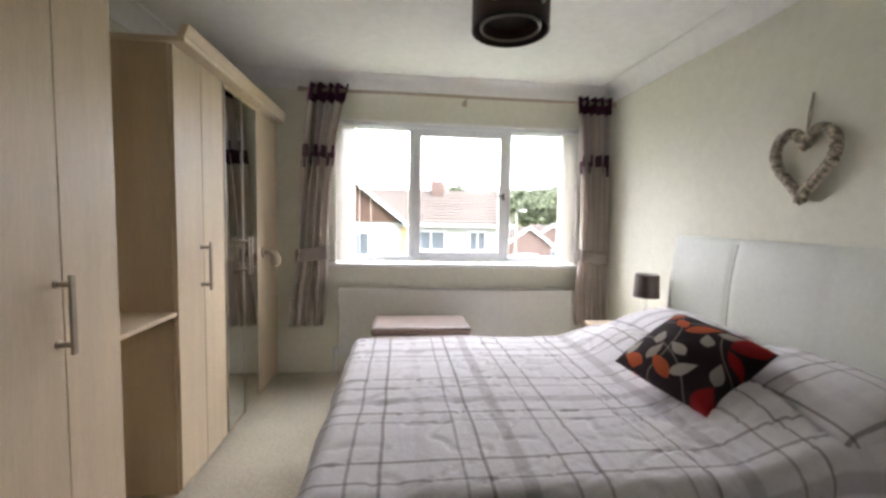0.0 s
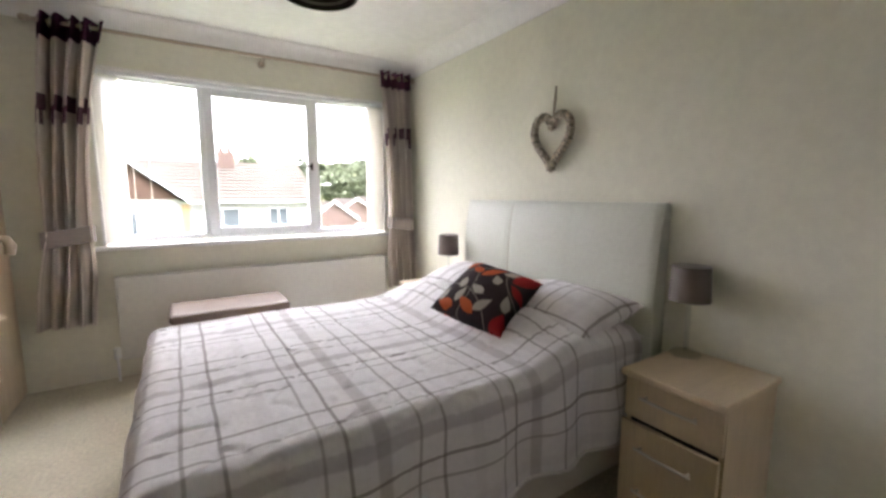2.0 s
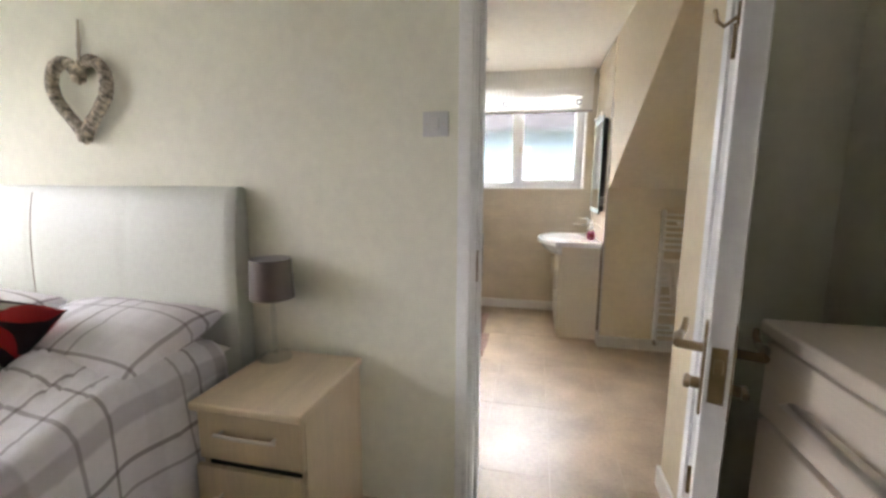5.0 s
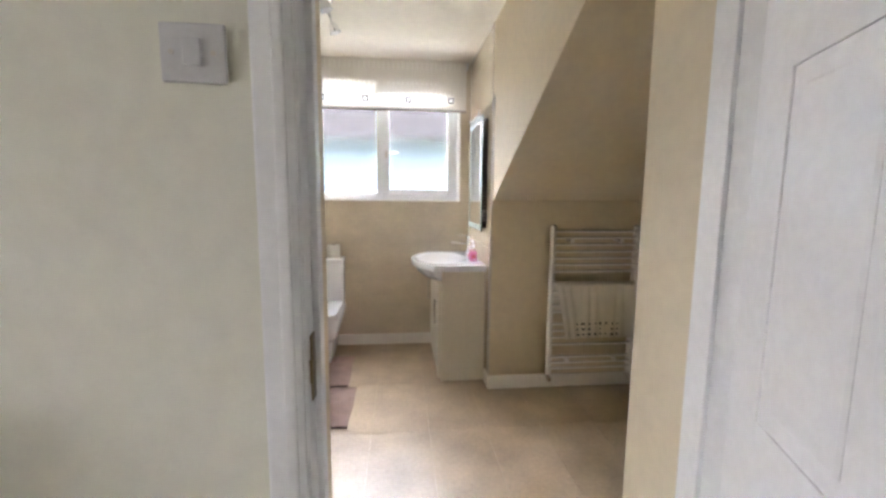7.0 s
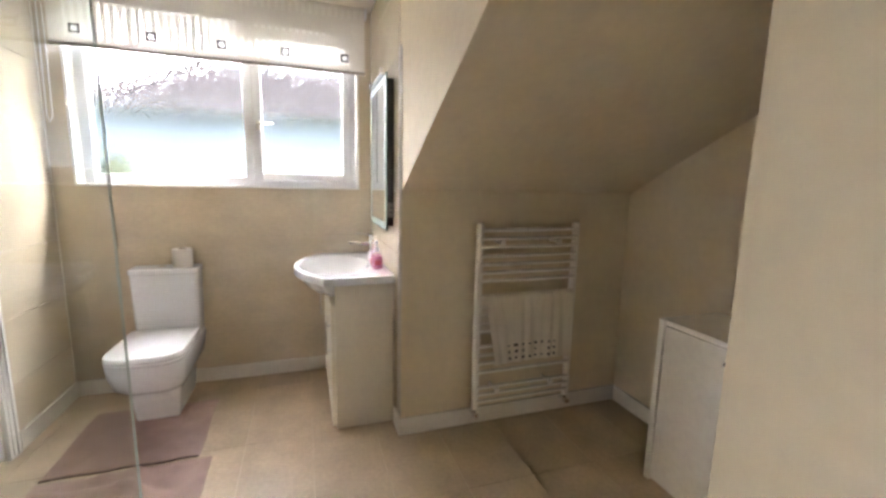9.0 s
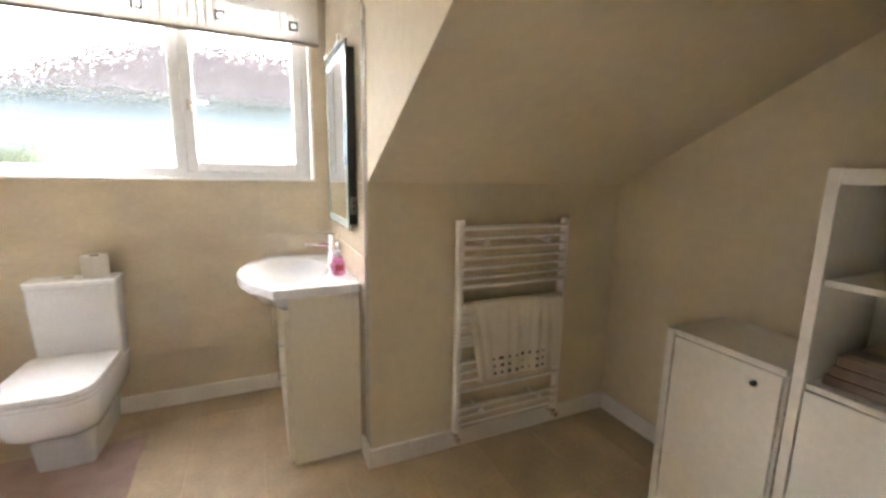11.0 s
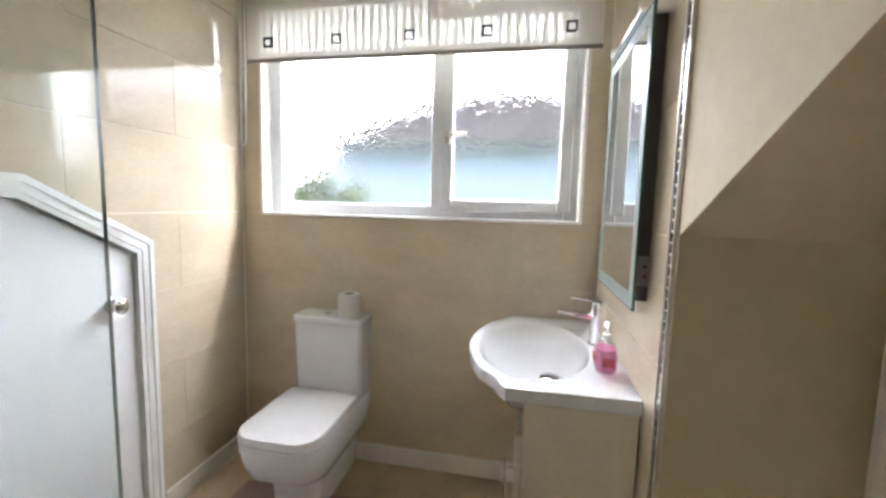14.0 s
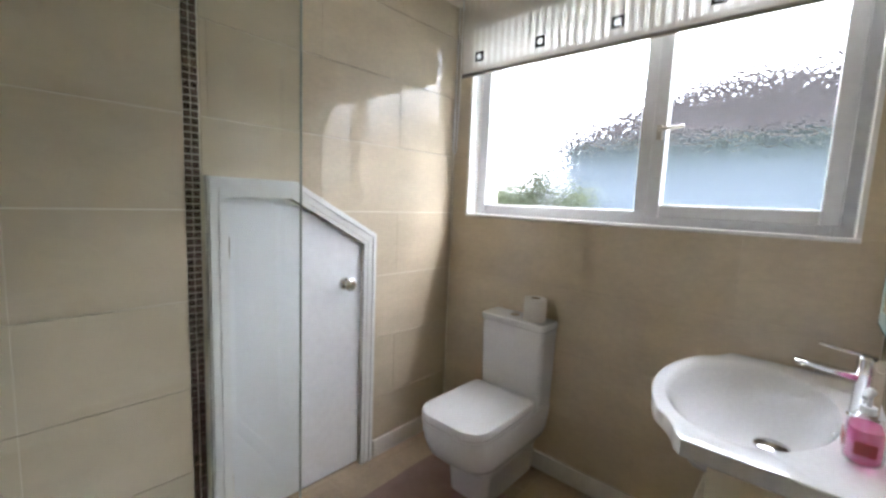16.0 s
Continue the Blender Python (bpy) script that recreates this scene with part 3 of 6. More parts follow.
# ---- bathroom shell ----
XB, YL, YR, YC, XK, ZK, SL = 4.96, 1.24, -1.975, -0.585, 4.0, 1.305, 0.511   # far wall, left wall, back wall, dormer cheek, knee wall, knee height, roof pitch
BY0, BY1, BZ0, BZ1 = -0.495, 1.13, 1.29, 2.40     # bathroom window
struct("floor_bathroom", box(2.04, XB + 0.3, YR - 0.1, YL + 0.1, -0.12, -0.0015), FLOOR_GROUT, "tan grout bed under the bathroom tiles", "floor")
floor_b = bpy.data.objects["floor_bathroom"]
wall_b = struct("wall_bathroom_window", merge(
    box(XB + 0.004, XB + 0.3, YC - 0.2, BY0, 0, ZB), box(XB + 0.004, XB + 0.3, BY1, YL + 0.15, 0, ZB),
    box(XB + 0.004, XB + 0.3, BY0, BY1, 0, BZ0), box(XB + 0.004, XB + 0.3, BY0, BY1, BZ1, ZB)), GROUT, "tiled bathroom wall under the frosted window", "wall")
wall_l = struct("wall_bathroom_left", merge(box(2.195, 3.69, YL + 0.004, YL + 0.15, 0, ZB), box(4.315, XB + 0.3, YL + 0.004, YL + 0.15, 0, ZB), box(3.69, 4.315, YL + 0.10, YL + 0.15, 0, ZB),
                prism([(3.69, 1.35), (3.94, 1.35), (4.315, 1.145), (4.315, ZB), (3.69, ZB)], "y", YL + 0.004, YL + 0.10)), GROUT, "tiled bathroom wall with the eaves cupboard door", "wall")


def roof_z(x):
    return ZK + (XK - x) * SL


struct("wall_dormer_cheek", prism([(XK, 0), (XB + 0.3, 0), (XB + 0.3, ZB), (2.32, ZB), (2.32, roof_z(2.32)), (XK, ZK)], "y", YC - 0.1, YC), BATH_PAINT, "painted dormer cheek wall beside the basin", "wall")
struct("wall_knee", box(XK, XK + 0.12, YR, YC - 0.1, 0, ZK + 0.1), BATH_PAINT, "beige painted low wall under the sloping ceiling", "wall")
struct("wall_bathroom_back", box(2.32, XK + 0.12, YR - 0.12, YR, 0, ZB), BATH_PAINT, "beige painted bathroom end wall", "wall")
struct("ceiling_slope", prism([(XK + 0.12, roof_z(XK + 0.12)), (2.32, roof_z(2.32)), (2.32, roof_z(2.32) + 0.14), (XK + 0.12, roof_z(XK + 0.12) + 0.14)], "y", YR, YC - 0.1), BATH_PAINT, "beige painted sloping ceiling", "ceiling")
struct("ceiling_bathroom", box(2.195, XB + 0.3, YC - 0.1, YL + 0.15, ZB, ZB + 0.1), BATH_WHITE, "warm white flat bathroom ceiling", "ceiling")
struct("wall_bathroom_side", merge(box(2.197, 2.201, DY1 + 0.03, YL, 0, ZB), box(2.197, 2.201, DY0, DY1 + 0.03, DZ + 0.03, ZB), box(2.322, 2.326, YR, DY0 - 0.03, 0, ZB), box(2.1105, 2.326, DY0 - 0.03, DY0 - 0.003, 0, DZ + 0.03), box(2.1105, 2.201, DY1 + 0.003, DY1 + 0.03, 0, DZ + 0.03)), BATH_PAINT, "beige painted bathroom side of the doorway wall", "wall")


def skirting(x0, x1, y0, y1, h=0.095):
    return merge(box(x0, x1, y0, y1, 0, h, 0.004), )


struct("baseboard", merge(skirting(XB - 0.018, XB - 0.002, -0.25, YL - 0.002), skirting(4.395, XB - 0.02, YL - 0.018, YL - 0.002), skirting(XK - 0.018, XK - 0.002, YR + 0.002, YC + 0.016),
       skirting(2.33, XK - 0.02, YR + 0.002, YR + 0.018), skirting(XK - 0.018, XK + 0.12, YC + 0.002, YC + 0.018), skirting(2.3265, 2.342, YR + 0.02, DY0 - 0.003), skirting(2.112, 2.342, DY0 - 0.0025, DY0 + 0.012)), CAB_WHITE, "white skirting board round the bathroom", "baseboard")

# bathroom window
win2 = tagged(new("window_2"), "white plastic bathroom window with two patterned panes", "window", "", "structure")
ORG[win2.name] = Vector((0, 0, 0))
part("window_frame", merge(frame_rect("x", BY0 + 0.012, BY1 - 0.012, BZ0 + 0.01, BZ1, 0.06, 5.04, 5.105), box(5.04, 5.105, 0.152, 0.232, BZ0 + 0.06, BZ1 - 0.06, 0.004)), UPVC, win2)
sash2 = part("sash", frame_rect("x", BY0 + 0.05, 0.178, BZ0 + 0.045, BZ1 - 0.03, 0.055, 5.018, 5.07), UPVC, win2)
part("handle", merge(box(5.0, 5.02, 0.135, 0.157, 1.66, 1.72, 0.003), tube([(5.002, 0.146, 1.70), (4.985, 0.146, 1.70), (4.98, 0.05, 1.705)], 0.007, 8)), STEEL, sash2)
for a, b, c in ((0.225, BY1 - 0.065, BZ0 + 0.065), (BY0 + 0.1, 0.13, BZ0 + 0.095)):
    pane = part("pane", box(5.06, 5.066, a, b, c, BZ1 - 0.055), FROST, win2)
    pane.visible_shadow = False
part("reveal", merge(box(XB - 0.004, 5.04, BY0 - 0.001, BY0 + 0.012, BZ0, BZ1), box(XB - 0.004, 5.04, BY1 - 0.012, BY1 + 0.001, BZ0, BZ1), box(XB - 0.008, 5.04, BY0, BY1, BZ0 - 0.002, BZ0 + 0.012, 0.003)), GLOSS_WHITE, win2)

# ---- outside ----
GRASS = mat("dry_lawn", (0.09, 0.12, 0.04), 0.95, var=0.25, scale=0.4, bump=0.3, bscale=6)
ASPHALT = mat("asphalt", (0.06, 0.06, 0.062), 0.9, var=0.15, scale=1.0)
RENDER_WALL = mat("white_render", (0.46, 0.455, 0.44), 0.9, var=0.04, scale=0.6)
ROOF_TILE = mat("brown_concrete_roof_tile", (0.095, 0.082, 0.07), 0.95, spec=0.06, var=0.2, scale=1.2, island=0.12)
HUNG_TILE = mat("red_hung_tile", (0.13, 0.085, 0.066), 0.95, spec=0.06, var=0.2, scale=2.0, island=0.12)
BRICK = mat("red_brick", (0.15, 0.105, 0.088), 0.95, var=0.2, scale=3)
FAR_GLASS = mat("dark_window_glass", (0.10, 0.12, 0.14), 0.1, var=0.1)
LEAVES = mat("summer_foliage", (0.12, 0.145, 0.085), 0.9, var=0.3, scale=1.5, island=0.35)
BARK = mat("bark", (0.09, 0.07, 0.05), 0.9, var=0.2)
CAR_PAINT = mat("silver_car_paint", (0.5, 0.5, 0.52), 0.3, 0.3)
GZ = -3.1


def bright_sky(name, bm, strength):
    """A white overcast sky that grows brighter from the horizon up to the zenith."""
    m = bpy.data.materials.new("white_hazy_sky")
    m.use_nodes = True
    nt = m.node_tree
    nt.nodes.remove(nt.nodes["Principled BSDF"])
    e = nt.nodes.new("ShaderNodeEmission")
    e.inputs["Color"].default_value = (0.95, 0.975, 1.0, 1)
    geo = nt.nodes.new("ShaderNodeNewGeometry")
    unit = nt.nodes.new("ShaderNodeVectorMath")
    unit.operation = "NORMALIZE"
    nt.links.new(geo.outputs["Position"], unit.inputs[0])
    xyz = nt.nodes.new("ShaderNodeSeparateXYZ")
    nt.links.new(unit.outputs[0], xyz.inputs[0])
    rise = nmath(nt, "MULTIPLY_ADD", nmath(nt, "MAXIMUM", xyz.outputs[2], 0.0), 4.0 * strength, strength)
    nt.links.new(rise, e.inputs["Strength"])
    nt.links.new(e.outputs[0], nt.nodes["Material Output"].inputs["Surface"])
    struct(name, bm, m, "white hazy sky beyond the roofs", "sky")


bright_sky("backdrop_street", box(-420, 150, 150, 151, -4, 620), 2.2)
bright_sky("backdrop_garden", box(150, 151, -420, 150, -4, 620), 2.7)
struct("ground", box(-400, 500, -400, 500, GZ - 0.5, GZ), GRASS, "lawns and gardens outside the house", "ground")
struct("road", box(-60, 60, 9.5, 15.5, GZ - 0.4, GZ + 0.02), ASPHALT, "grey asphalt street below the bedroom window", "road")


def pitched_rows(p0, p1, up, rows, cols_len, thick=0.03):
    """Courses of tiles on a slope: p0 to p1 along the eave, up the vector from eave to ridge."""
    bms = []
    p0, p1, up = Vector(p0), Vector(p1), Vector(up)
    nrm = (p1 - p0).cross(up).normalized()
    if nrm.z < 0:
        nrm = -nrm
    for r in range(rows):
        a, b = up * (r / rows), up * ((r + 1.12) / rows)
        bm = bmesh.new()
        q = [p0 + a + nrm * thick * 1.6, p1 + a + nrm * thick * 1.6, p1 + b + nrm * thick * 0.4, p0 + b + nrm * thick * 0.4]
        T = [bm.verts.new(v) for v in q]
        B = [bm.verts.new(v - nrm * thick) for v in q]
        bm.faces.new(T)
        bm.faces.new(B[::-1])
        for i in range(4):
            bm.faces.new((T[i], B[i], B[(i + 1) % 4], T[(i + 1) % 4]))
        bms.append(bm)
    return merge(*bms)


def house_window(parent, axis, at, u0, u1, z0, z1):
    w = frame_rect(axis, u0, u1, z0, z1, 0.07, at - 0.05, at + 0.02, 0.0)
    mid = (u0 + u1) / 2
    bar = box(mid - 0.03, mid + 0.03, at - 0.045, at + 0.02, z0 + 0.07, z1 - 0.07) if axis == "y" else box(at - 0.045, at + 0.02, mid - 0.03, mid + 0.03, z0 + 0.07, z1 - 0.07)
    ob = part("window", merge(w, bar), UPVC, parent)
    g = box(u0 + 0.06, u1 - 0.06, at - 0.01, at + 0.01, z0 + 0.06, z1 - 0.06) if axis == "y" else box(at - 0.01, at + 0.01, u0 + 0.06, u1 - 0.06, z0 + 0.06, z1 - 0.06)
    part("pane", g, FAR_GLASS, ob)


def semi(x0, x1, y, depth, eave, ridge, label, windows):
    """A house with its ridge along x."""
    h = thing("house", ((x0 + x1) / 2, y + depth / 2, GZ), label, "house", "houses across the street")
    part("wall", merge(box(x0, x1, y, y + depth, GZ, eave), prism([(y, eave), (y + depth, eave), (y + depth / 2, ridge - 0.05)], "x", x0, x1)), RENDER_WALL, h)
    up = (0, depth / 2 + 0.35, (ridge - eave) * (1 + 0.7 / depth))
    roof = part("roof", merge(pitched_rows((x0 - 0.2, y - 0.35, eave - 0.12), (x1 + 0.2, y - 0.35, eave - 0.12), up, 12, 1),
                pitched_rows((x0 - 0.2, y + depth + 0.35, eave - 0.12), (x1 + 0.2, y + depth + 0.35, eave - 0.12), (up[0], -up[1], up[2]), 12, 1)), ROOF_TILE, h)
    part("gutter", cyl((x0 - 0.2, y - 0.42, eave - 0.12), (x1 + 0.2, y - 0.42, eave - 0.12), 0.06, 8), UPVC, h)
    for u0, u1, z0, z1 in windows:
        house_window(h, "y", y - 0.01, u0, u1, z0, z1)
    return h, roof


h1, r1 = semi(-9.0, 6.2, 23.0, 8.0, 1.15, 3.15, "white rendered semi-detached house with a brown tiled roof", [(3.9, 4.9, -0.35, 0.75), (1.0, 2.6, -0.35, 0.75), (-5.5, -4.2, -0.35, 0.75)])
part("chimney", merge(box(2.0, 2.8, 26.2, 27.0, 2.4, 3.75, 0.03), cyl((2.2, 26.6, 3.7), (2.2, 26.6, 4.0), 0.11, 10), cyl((2.6, 26.6, 3.7), (2.6, 26.6, 4.0), 0.11, 10)), BRICK, r1)
h2 = thing("house", (-2.0, 20, GZ), "gabled house front hung with red tiles over white render", "house", "houses across the street")
part("wall", box(-4.0, 0.05, 19.6, 23.0, GZ, 1.2), RENDER_WALL, h2)
part("gable", merge(*[prism([(-4.0 + 0.205 * r + 0.02, 1.2 + 0.17 * r), (0.05 - 0.205 * r - 0.02, 1.2 + 0.17 * r), (0.05 - 0.205 * (r + 1), 1.2 + 0.17 * (r + 1)), (-4.0 + 0.205 * (r + 1), 1.2 + 0.17 * (r + 1))], "y", 19.55 - 0.01 * (r % 2), 19.8) for r in range(9)]), HUNG_TILE, h2)
part("roof", merge(pitched_rows((0.45, 19.3, 1.0), (0.45, 26.5, 1.0), (-2.45, 0, 2.03), 10, 1), pitched_rows((-4.4, 19.3, 1.0), (-4.4, 26.5, 1.0), (2.45, 0, 2.03), 10, 1)), ROOF_TILE, h2)
part("bargeboard", merge(prism([(0.5, 0.95), (0.5, 1.12), (-1.98, 3.12), (-1.98, 2.93)], "y", 19.25, 19.32), prism([(-4.45, 0.95), (-4.45, 1.12), (-1.97, 3.12), (-1.97, 2.93)], "y", 19.25, 19.32)), UPVC, h2)
house_window(h2, "y", 19.58, -2.6, -1.3, -0.4, 0.75)
part("porch_post", box(0.1, 0.4, 19.5, 19.8, GZ, 1.0), mat("yellow_brick", (0.36, 0.27, 0.14), 0.9, var=0.15), h2)
for i, (x, y, w, z) in enumerate(((11.5, 36, 4.0, 0.2), (15.5, 41, 4.5, 0.4), (20.5, 47, 5.0, 0.6))):
    g = thing("house", (x, y, GZ), "small brick house with a pale tiled roof down the hill", "house", "small houses down the street")
    part("wall", merge(box(x - w / 2, x + w / 2, y, y + 7, GZ - 1, z - 0.9), prism([(x - w / 2, z - 0.9), (x + w / 2, z - 0.9), (x, z + 0.55)], "y", y, y + 7)), BRICK, g)
    part("roof", merge(pitched_rows((x + w / 2 + 0.2, y - 0.2, z - 1.05), (x + w / 2 + 0.2, y + 7, z - 1.05), (-w / 2 - 0.2, 0, 1.65), 8, 1), pitched_rows((x - w / 2 - 0.2, y - 0.2, z - 1.05), (x - w / 2 - 0.2, y + 7, z - 1.05), (w / 2 + 0.2, 0, 1.65), 8, 1)), ROOF_TILE, g)
    part("bargeboard", merge(prism([(x + w / 2 + 0.25, z - 1.1), (x + w / 2 + 0.25, z - 0.85), (x, z + 0.72), (x, z + 0.5)], "y", y - 0.3, y - 0.2), prism([(x - w / 2 - 0.25, z - 1.1), (x - w / 2 - 0.25, z - 0.85), (x, z + 0.72), (x, z + 0.5)], "y", y - 0.3, y - 0.2)), UPVC, g)
    house_window(g, "y", y - 0.01, x - 0.9, x + 0.9, GZ + 0.6, GZ + 1.6)


def leaf_crown(centre, radii, count, size, rng):
    """Many small leaf clumps spread in an uneven crown."""
    verts, faces = [], []
    for _ in range(count):
        d = Vector((rng.gauss(0, 1), rng.gauss(0, 1), rng.gauss(0, 1))).normalized()
        r = rng.uniform(0.45, 1.0) * (0.8 + 0.35 * noise.noise(d * 2.3 + Vector(centre)))
        p = Vector(centre) + Vector((d.x * radii[0], d.y * radii[1], d.z * radii[2])) * r
        s = size * rng.uniform(0.5, 1.3)
        a = Vector((rng.gauss(0, 1), rng.gauss(0, 1), rng.gauss(0, 1))).normalized() * s
        b = a.cross(Vector((rng.gauss(0, 1), rng.gauss(0, 1), rng.gauss(0, 1)))).normalized() * s * 0.7
        i = len(verts)
        verts += [p - a, p + b, p + a + d * s * 0.3, p - b, p + d * s * 0.5]
        faces += [(i, i + 1, i + 4), (i + 1, i + 2, i + 4), (i + 2, i + 3, i + 4), (i + 3, i, i + 4)]
    me = bpy.data.meshes.new("crown")
    me.from_pydata([tuple(v) for v in verts], [], faces)
    bm = bmesh.new()
    bm.from_mesh(me)
    bpy.data.meshes.remove(me)
    return bm


rng = random.Random(7)
for i in range(13):
    x = 8 + i * 3.2 + rng.uniform(-1, 1)
    y = 60 + rng.uniform(-5, 14)
    hgt = rng.uniform(8.6, 10.6)
    tr = thing("tree", (x, y, GZ), "leafy green tree behind the houses", "tree", "trees behind the houses")
    part("trunk", tube([(x, y, GZ), (x + 0.1, y, GZ + hgt * 0.4), (x - 0.1, y + 0.1, GZ + hgt * 0.75)], [0.25, 0.18, 0.06], 8), BARK, tr)
    part("crown", leaf_crown((x, y, GZ + hgt * 0.62), (2.9, 2.9, hgt * 0.42), 900, 0.42, rng), LEAVES, tr)
HILL_MEADOW = mat("hill_meadow", (0.15, 0.16, 0.08), 0.95, var=0.3, scale=0.06)


def hill_z(x, y):
    k = max(0.0, min(1.0, (y - 84) / 46))
    return GZ + (12.5 + 2.2 * noise.noise(Vector((x * 0.02, 3, 0)))) * k * k * (3 - 2 * k) * (0.45 + 0.55 * max(0.0, min(1.0, (x + 5) / 55)))


struct("hill", sheet(lambda u, v: (-60 + 200 * u, 80 + 60 * v, hill_z(-60 + 200 * u, 80 + 60 * v) - 0.05), 50, 20), HILL_MEADOW, "green hillside beyond the houses", "hill")
wood_bms = []
for i in range(150):
    x, y = rng.uniform(0, 120), rng.uniform(86, 128)
    wood_bms.append(leaf_crown((x, y, hill_z(x, y) + 1.6), (3.4, 3.0, 2.5), 130, 0.75, rng))
woods = thing("far_woods", (60, 105, GZ), "dense green woodland covering the far hillside", "woodland", "", "stuff")
part("foliage", merge(*wood_bms), LEAVES, woods)
lampost = thing("street_lamp", (9.0, 31.5, GZ), "slim grey street lamp beside the road", "street lamp")
part("pole", tube([(9.0, 31.5, GZ), (9.0, 31.5, 2.0)], [0.09, 0.05], 10), STEEL, lampost)
part("arm", tube([(9.0, 31.5, 2.0), (9.0, 31.4, 2.12), (9.25, 31.2, 2.15)], 0.035, 8), STEEL, lampost)
part("lantern", box(9.2, 9.75, 31.05, 31.35, 2.1, 2.22, 0.04), UPVC, lampost)


def car(x, y, label, paint):
    c = thing("car", (x, y, GZ), label, "car", "parked cars")
    prof = [(-2.0, 0.35), (-2.0, 0.8), (-1.4, 0.9), (-0.8, 1.4), (0.7, 1.42), (1.5, 0.95), (2.0, 0.85), (2.05, 0.35)]
    body = part("body", prism([(x + p, GZ + 0.02 + q) for p, q in prof], "y", y - 0.8, y + 0.8, 0.06), paint, c)
    part("side_window", prism([(x - 1.1, GZ + 0.97), (x - 0.72, GZ + 1.32), (x + 0.62, GZ + 1.34), (x + 1.15, GZ + 0.99)], "y", y - 0.815, y - 0.79), FAR_GLASS, body)
    for wx in (x - 1.3, x + 1.3):
        for wy in (y - 0.78, y + 0.62):
            w = part("wheel", cyl((wx, wy - 0.04, GZ + 0.32), (wx, wy + 0.2, GZ + 0.32), 0.31, 16), BLACK, c)
            part("rim", cyl((wx, wy - 0.055, GZ + 0.32), (wx, wy - 0.03, GZ + 0.32), 0.18, 12), STEEL, w)


car(11.0, 32.0, "silver car parked at the kerb", CAR_PAINT)
car(13.8, 33.5, "white car parked at the kerb", UPVC)

# neighbour seen through the patterned glass
NB_WALL = mat("grey_blue_render", (0.22, 0.255, 0.315), 0.95, spec=0.1, var=0.06, scale=0.6)
NB_ROOF = mat("dark_brown_roof_tile", (0.04, 0.036, 0.036), 0.95, spec=0.04, var=0.25, scale=1.5, island=0.2)
nb = thing("house", (17.0, -4.0, GZ), "grey-blue neighbouring house with a hipped brown tiled roof", "house")
part("wall", merge(box(14.5, 20.5, -14.0, 5.5, GZ, 3.2), prism([(14.5, 3.2), (20.5, 3.2), (17.5, 5.2)], "y", -13.9, 1.4)), NB_WALL, nb)


def hip_rows(rows=14):
    """Courses of a roof that slopes on three sides and runs on behind."""
    bms = []
    for r in range(rows):
        k0, k1 = r / rows, (r + 1.12) / rows
        z0, z1 = 3.05 + 2.3 * k0 + 0.05, 3.05 + 2.3 * min(1, k1)
        bm = bmesh.new()
        v = [bm.verts.new(p) for p in ((14.1 + 3.4 * k0, -14.4, z0), (14.1 + 3.4 * k0, 5.9 - 3.4 * k0, z0), (20.9 - 3.4 * k0, 5.9 - 3.4 * k0, z0), (20.9 - 3.4 * k0, -14.4, z0),
                                       (14.1 + 3.4 * min(1, k1), -14.4, z1), (14.1 + 3.4 * min(1, k1), 5.9 - 3.4 * min(1, k1), z1), (20.9 - 3.4 * min(1, k1), 5.9 - 3.4 * min(1, k1), z1), (20.9 - 3.4 * min(1, k1), -14.4, z1),
                                       (14.1 + 3.4 * k0, -14.4, z0 - 0.06), (14.1 + 3.4 * k0, 5.9 - 3.4 * k0, z0 - 0.06), (20.9 - 3.4 * k0, 5.9 - 3.4 * k0, z0 - 0.06), (20.9 - 3.4 * k0, -14.4, z0 - 0.06))]
        for i in range(3):
            bm.faces.new((v[i], v[i + 1], v[i + 5], v[i + 4]))
            bm.faces.new((v[i + 8], v[i + 9], v[i + 1], v[i]))
        bms.append(bm)
    return merge(*bms)


part("roof", hip_rows(), NB_ROOF, nb)
part("gutter", merge(cyl((14.05, -14.4, 3.02), (14.05, 5.95, 3.02), 0.06, 8), cyl((14.05, 5.95, 3.02), (20.9, 5.95, 3.02), 0.06, 8)), BLACK, nb)
part("soffit", box(14.1, 14.5, -14.0, 5.9, 2.98, 3.01), NB_WALL, nb)
for u0, u1 in ((-6.5, -4.6),):
    house_window(nb, "x", 14.49, u0, u1, 0.9, 2.2)
hd = thing("hedge", (9.4, 3.3, GZ), "clipped green hedge beside the neighbouring house", "hedge")
part("stem", tube([(9.4, 3.3, GZ), (9.4, 3.3, 0.5)], 0.1, 8), BARK, hd)
part("foliage", leaf_crown((9.4, 3.6, -0.1), (1.0, 1.7, 2.3), 4500, 0.19, rng), LEAVES, hd)


# ---- bedroom: wardrobes ----
FX = -0.95     # plane of the wardrobe doors


def bar_handle(parent, y, z0, z1, x=FX):
    """An upright bow handle on two short posts, on a door that faces +x."""
    h = part("handle", merge(box(x + 0.042, x + 0.053, y - 0.010, y + 0.010, z0, z1, 0.003), tube([(x, y, z0 + 0.03), (x + 0.004, y, z0 + 0.03), (x + 0.006, y, z0 + 0.03), (x + 0.044, y, z0 + 0.03)], [0.013, 0.013, 0.0085, 0.0085], 14), tube([(x, y, z1 - 0.03), (x + 0.004, y, z1 - 0.03), (x + 0.006, y, z1 - 0.03), (x + 0.044, y, z1 - 0.03)], [0.013, 0.013, 0.0085, 0.0085], 14)), BRONZE, parent, "bronzed steel bow handle")
    return h


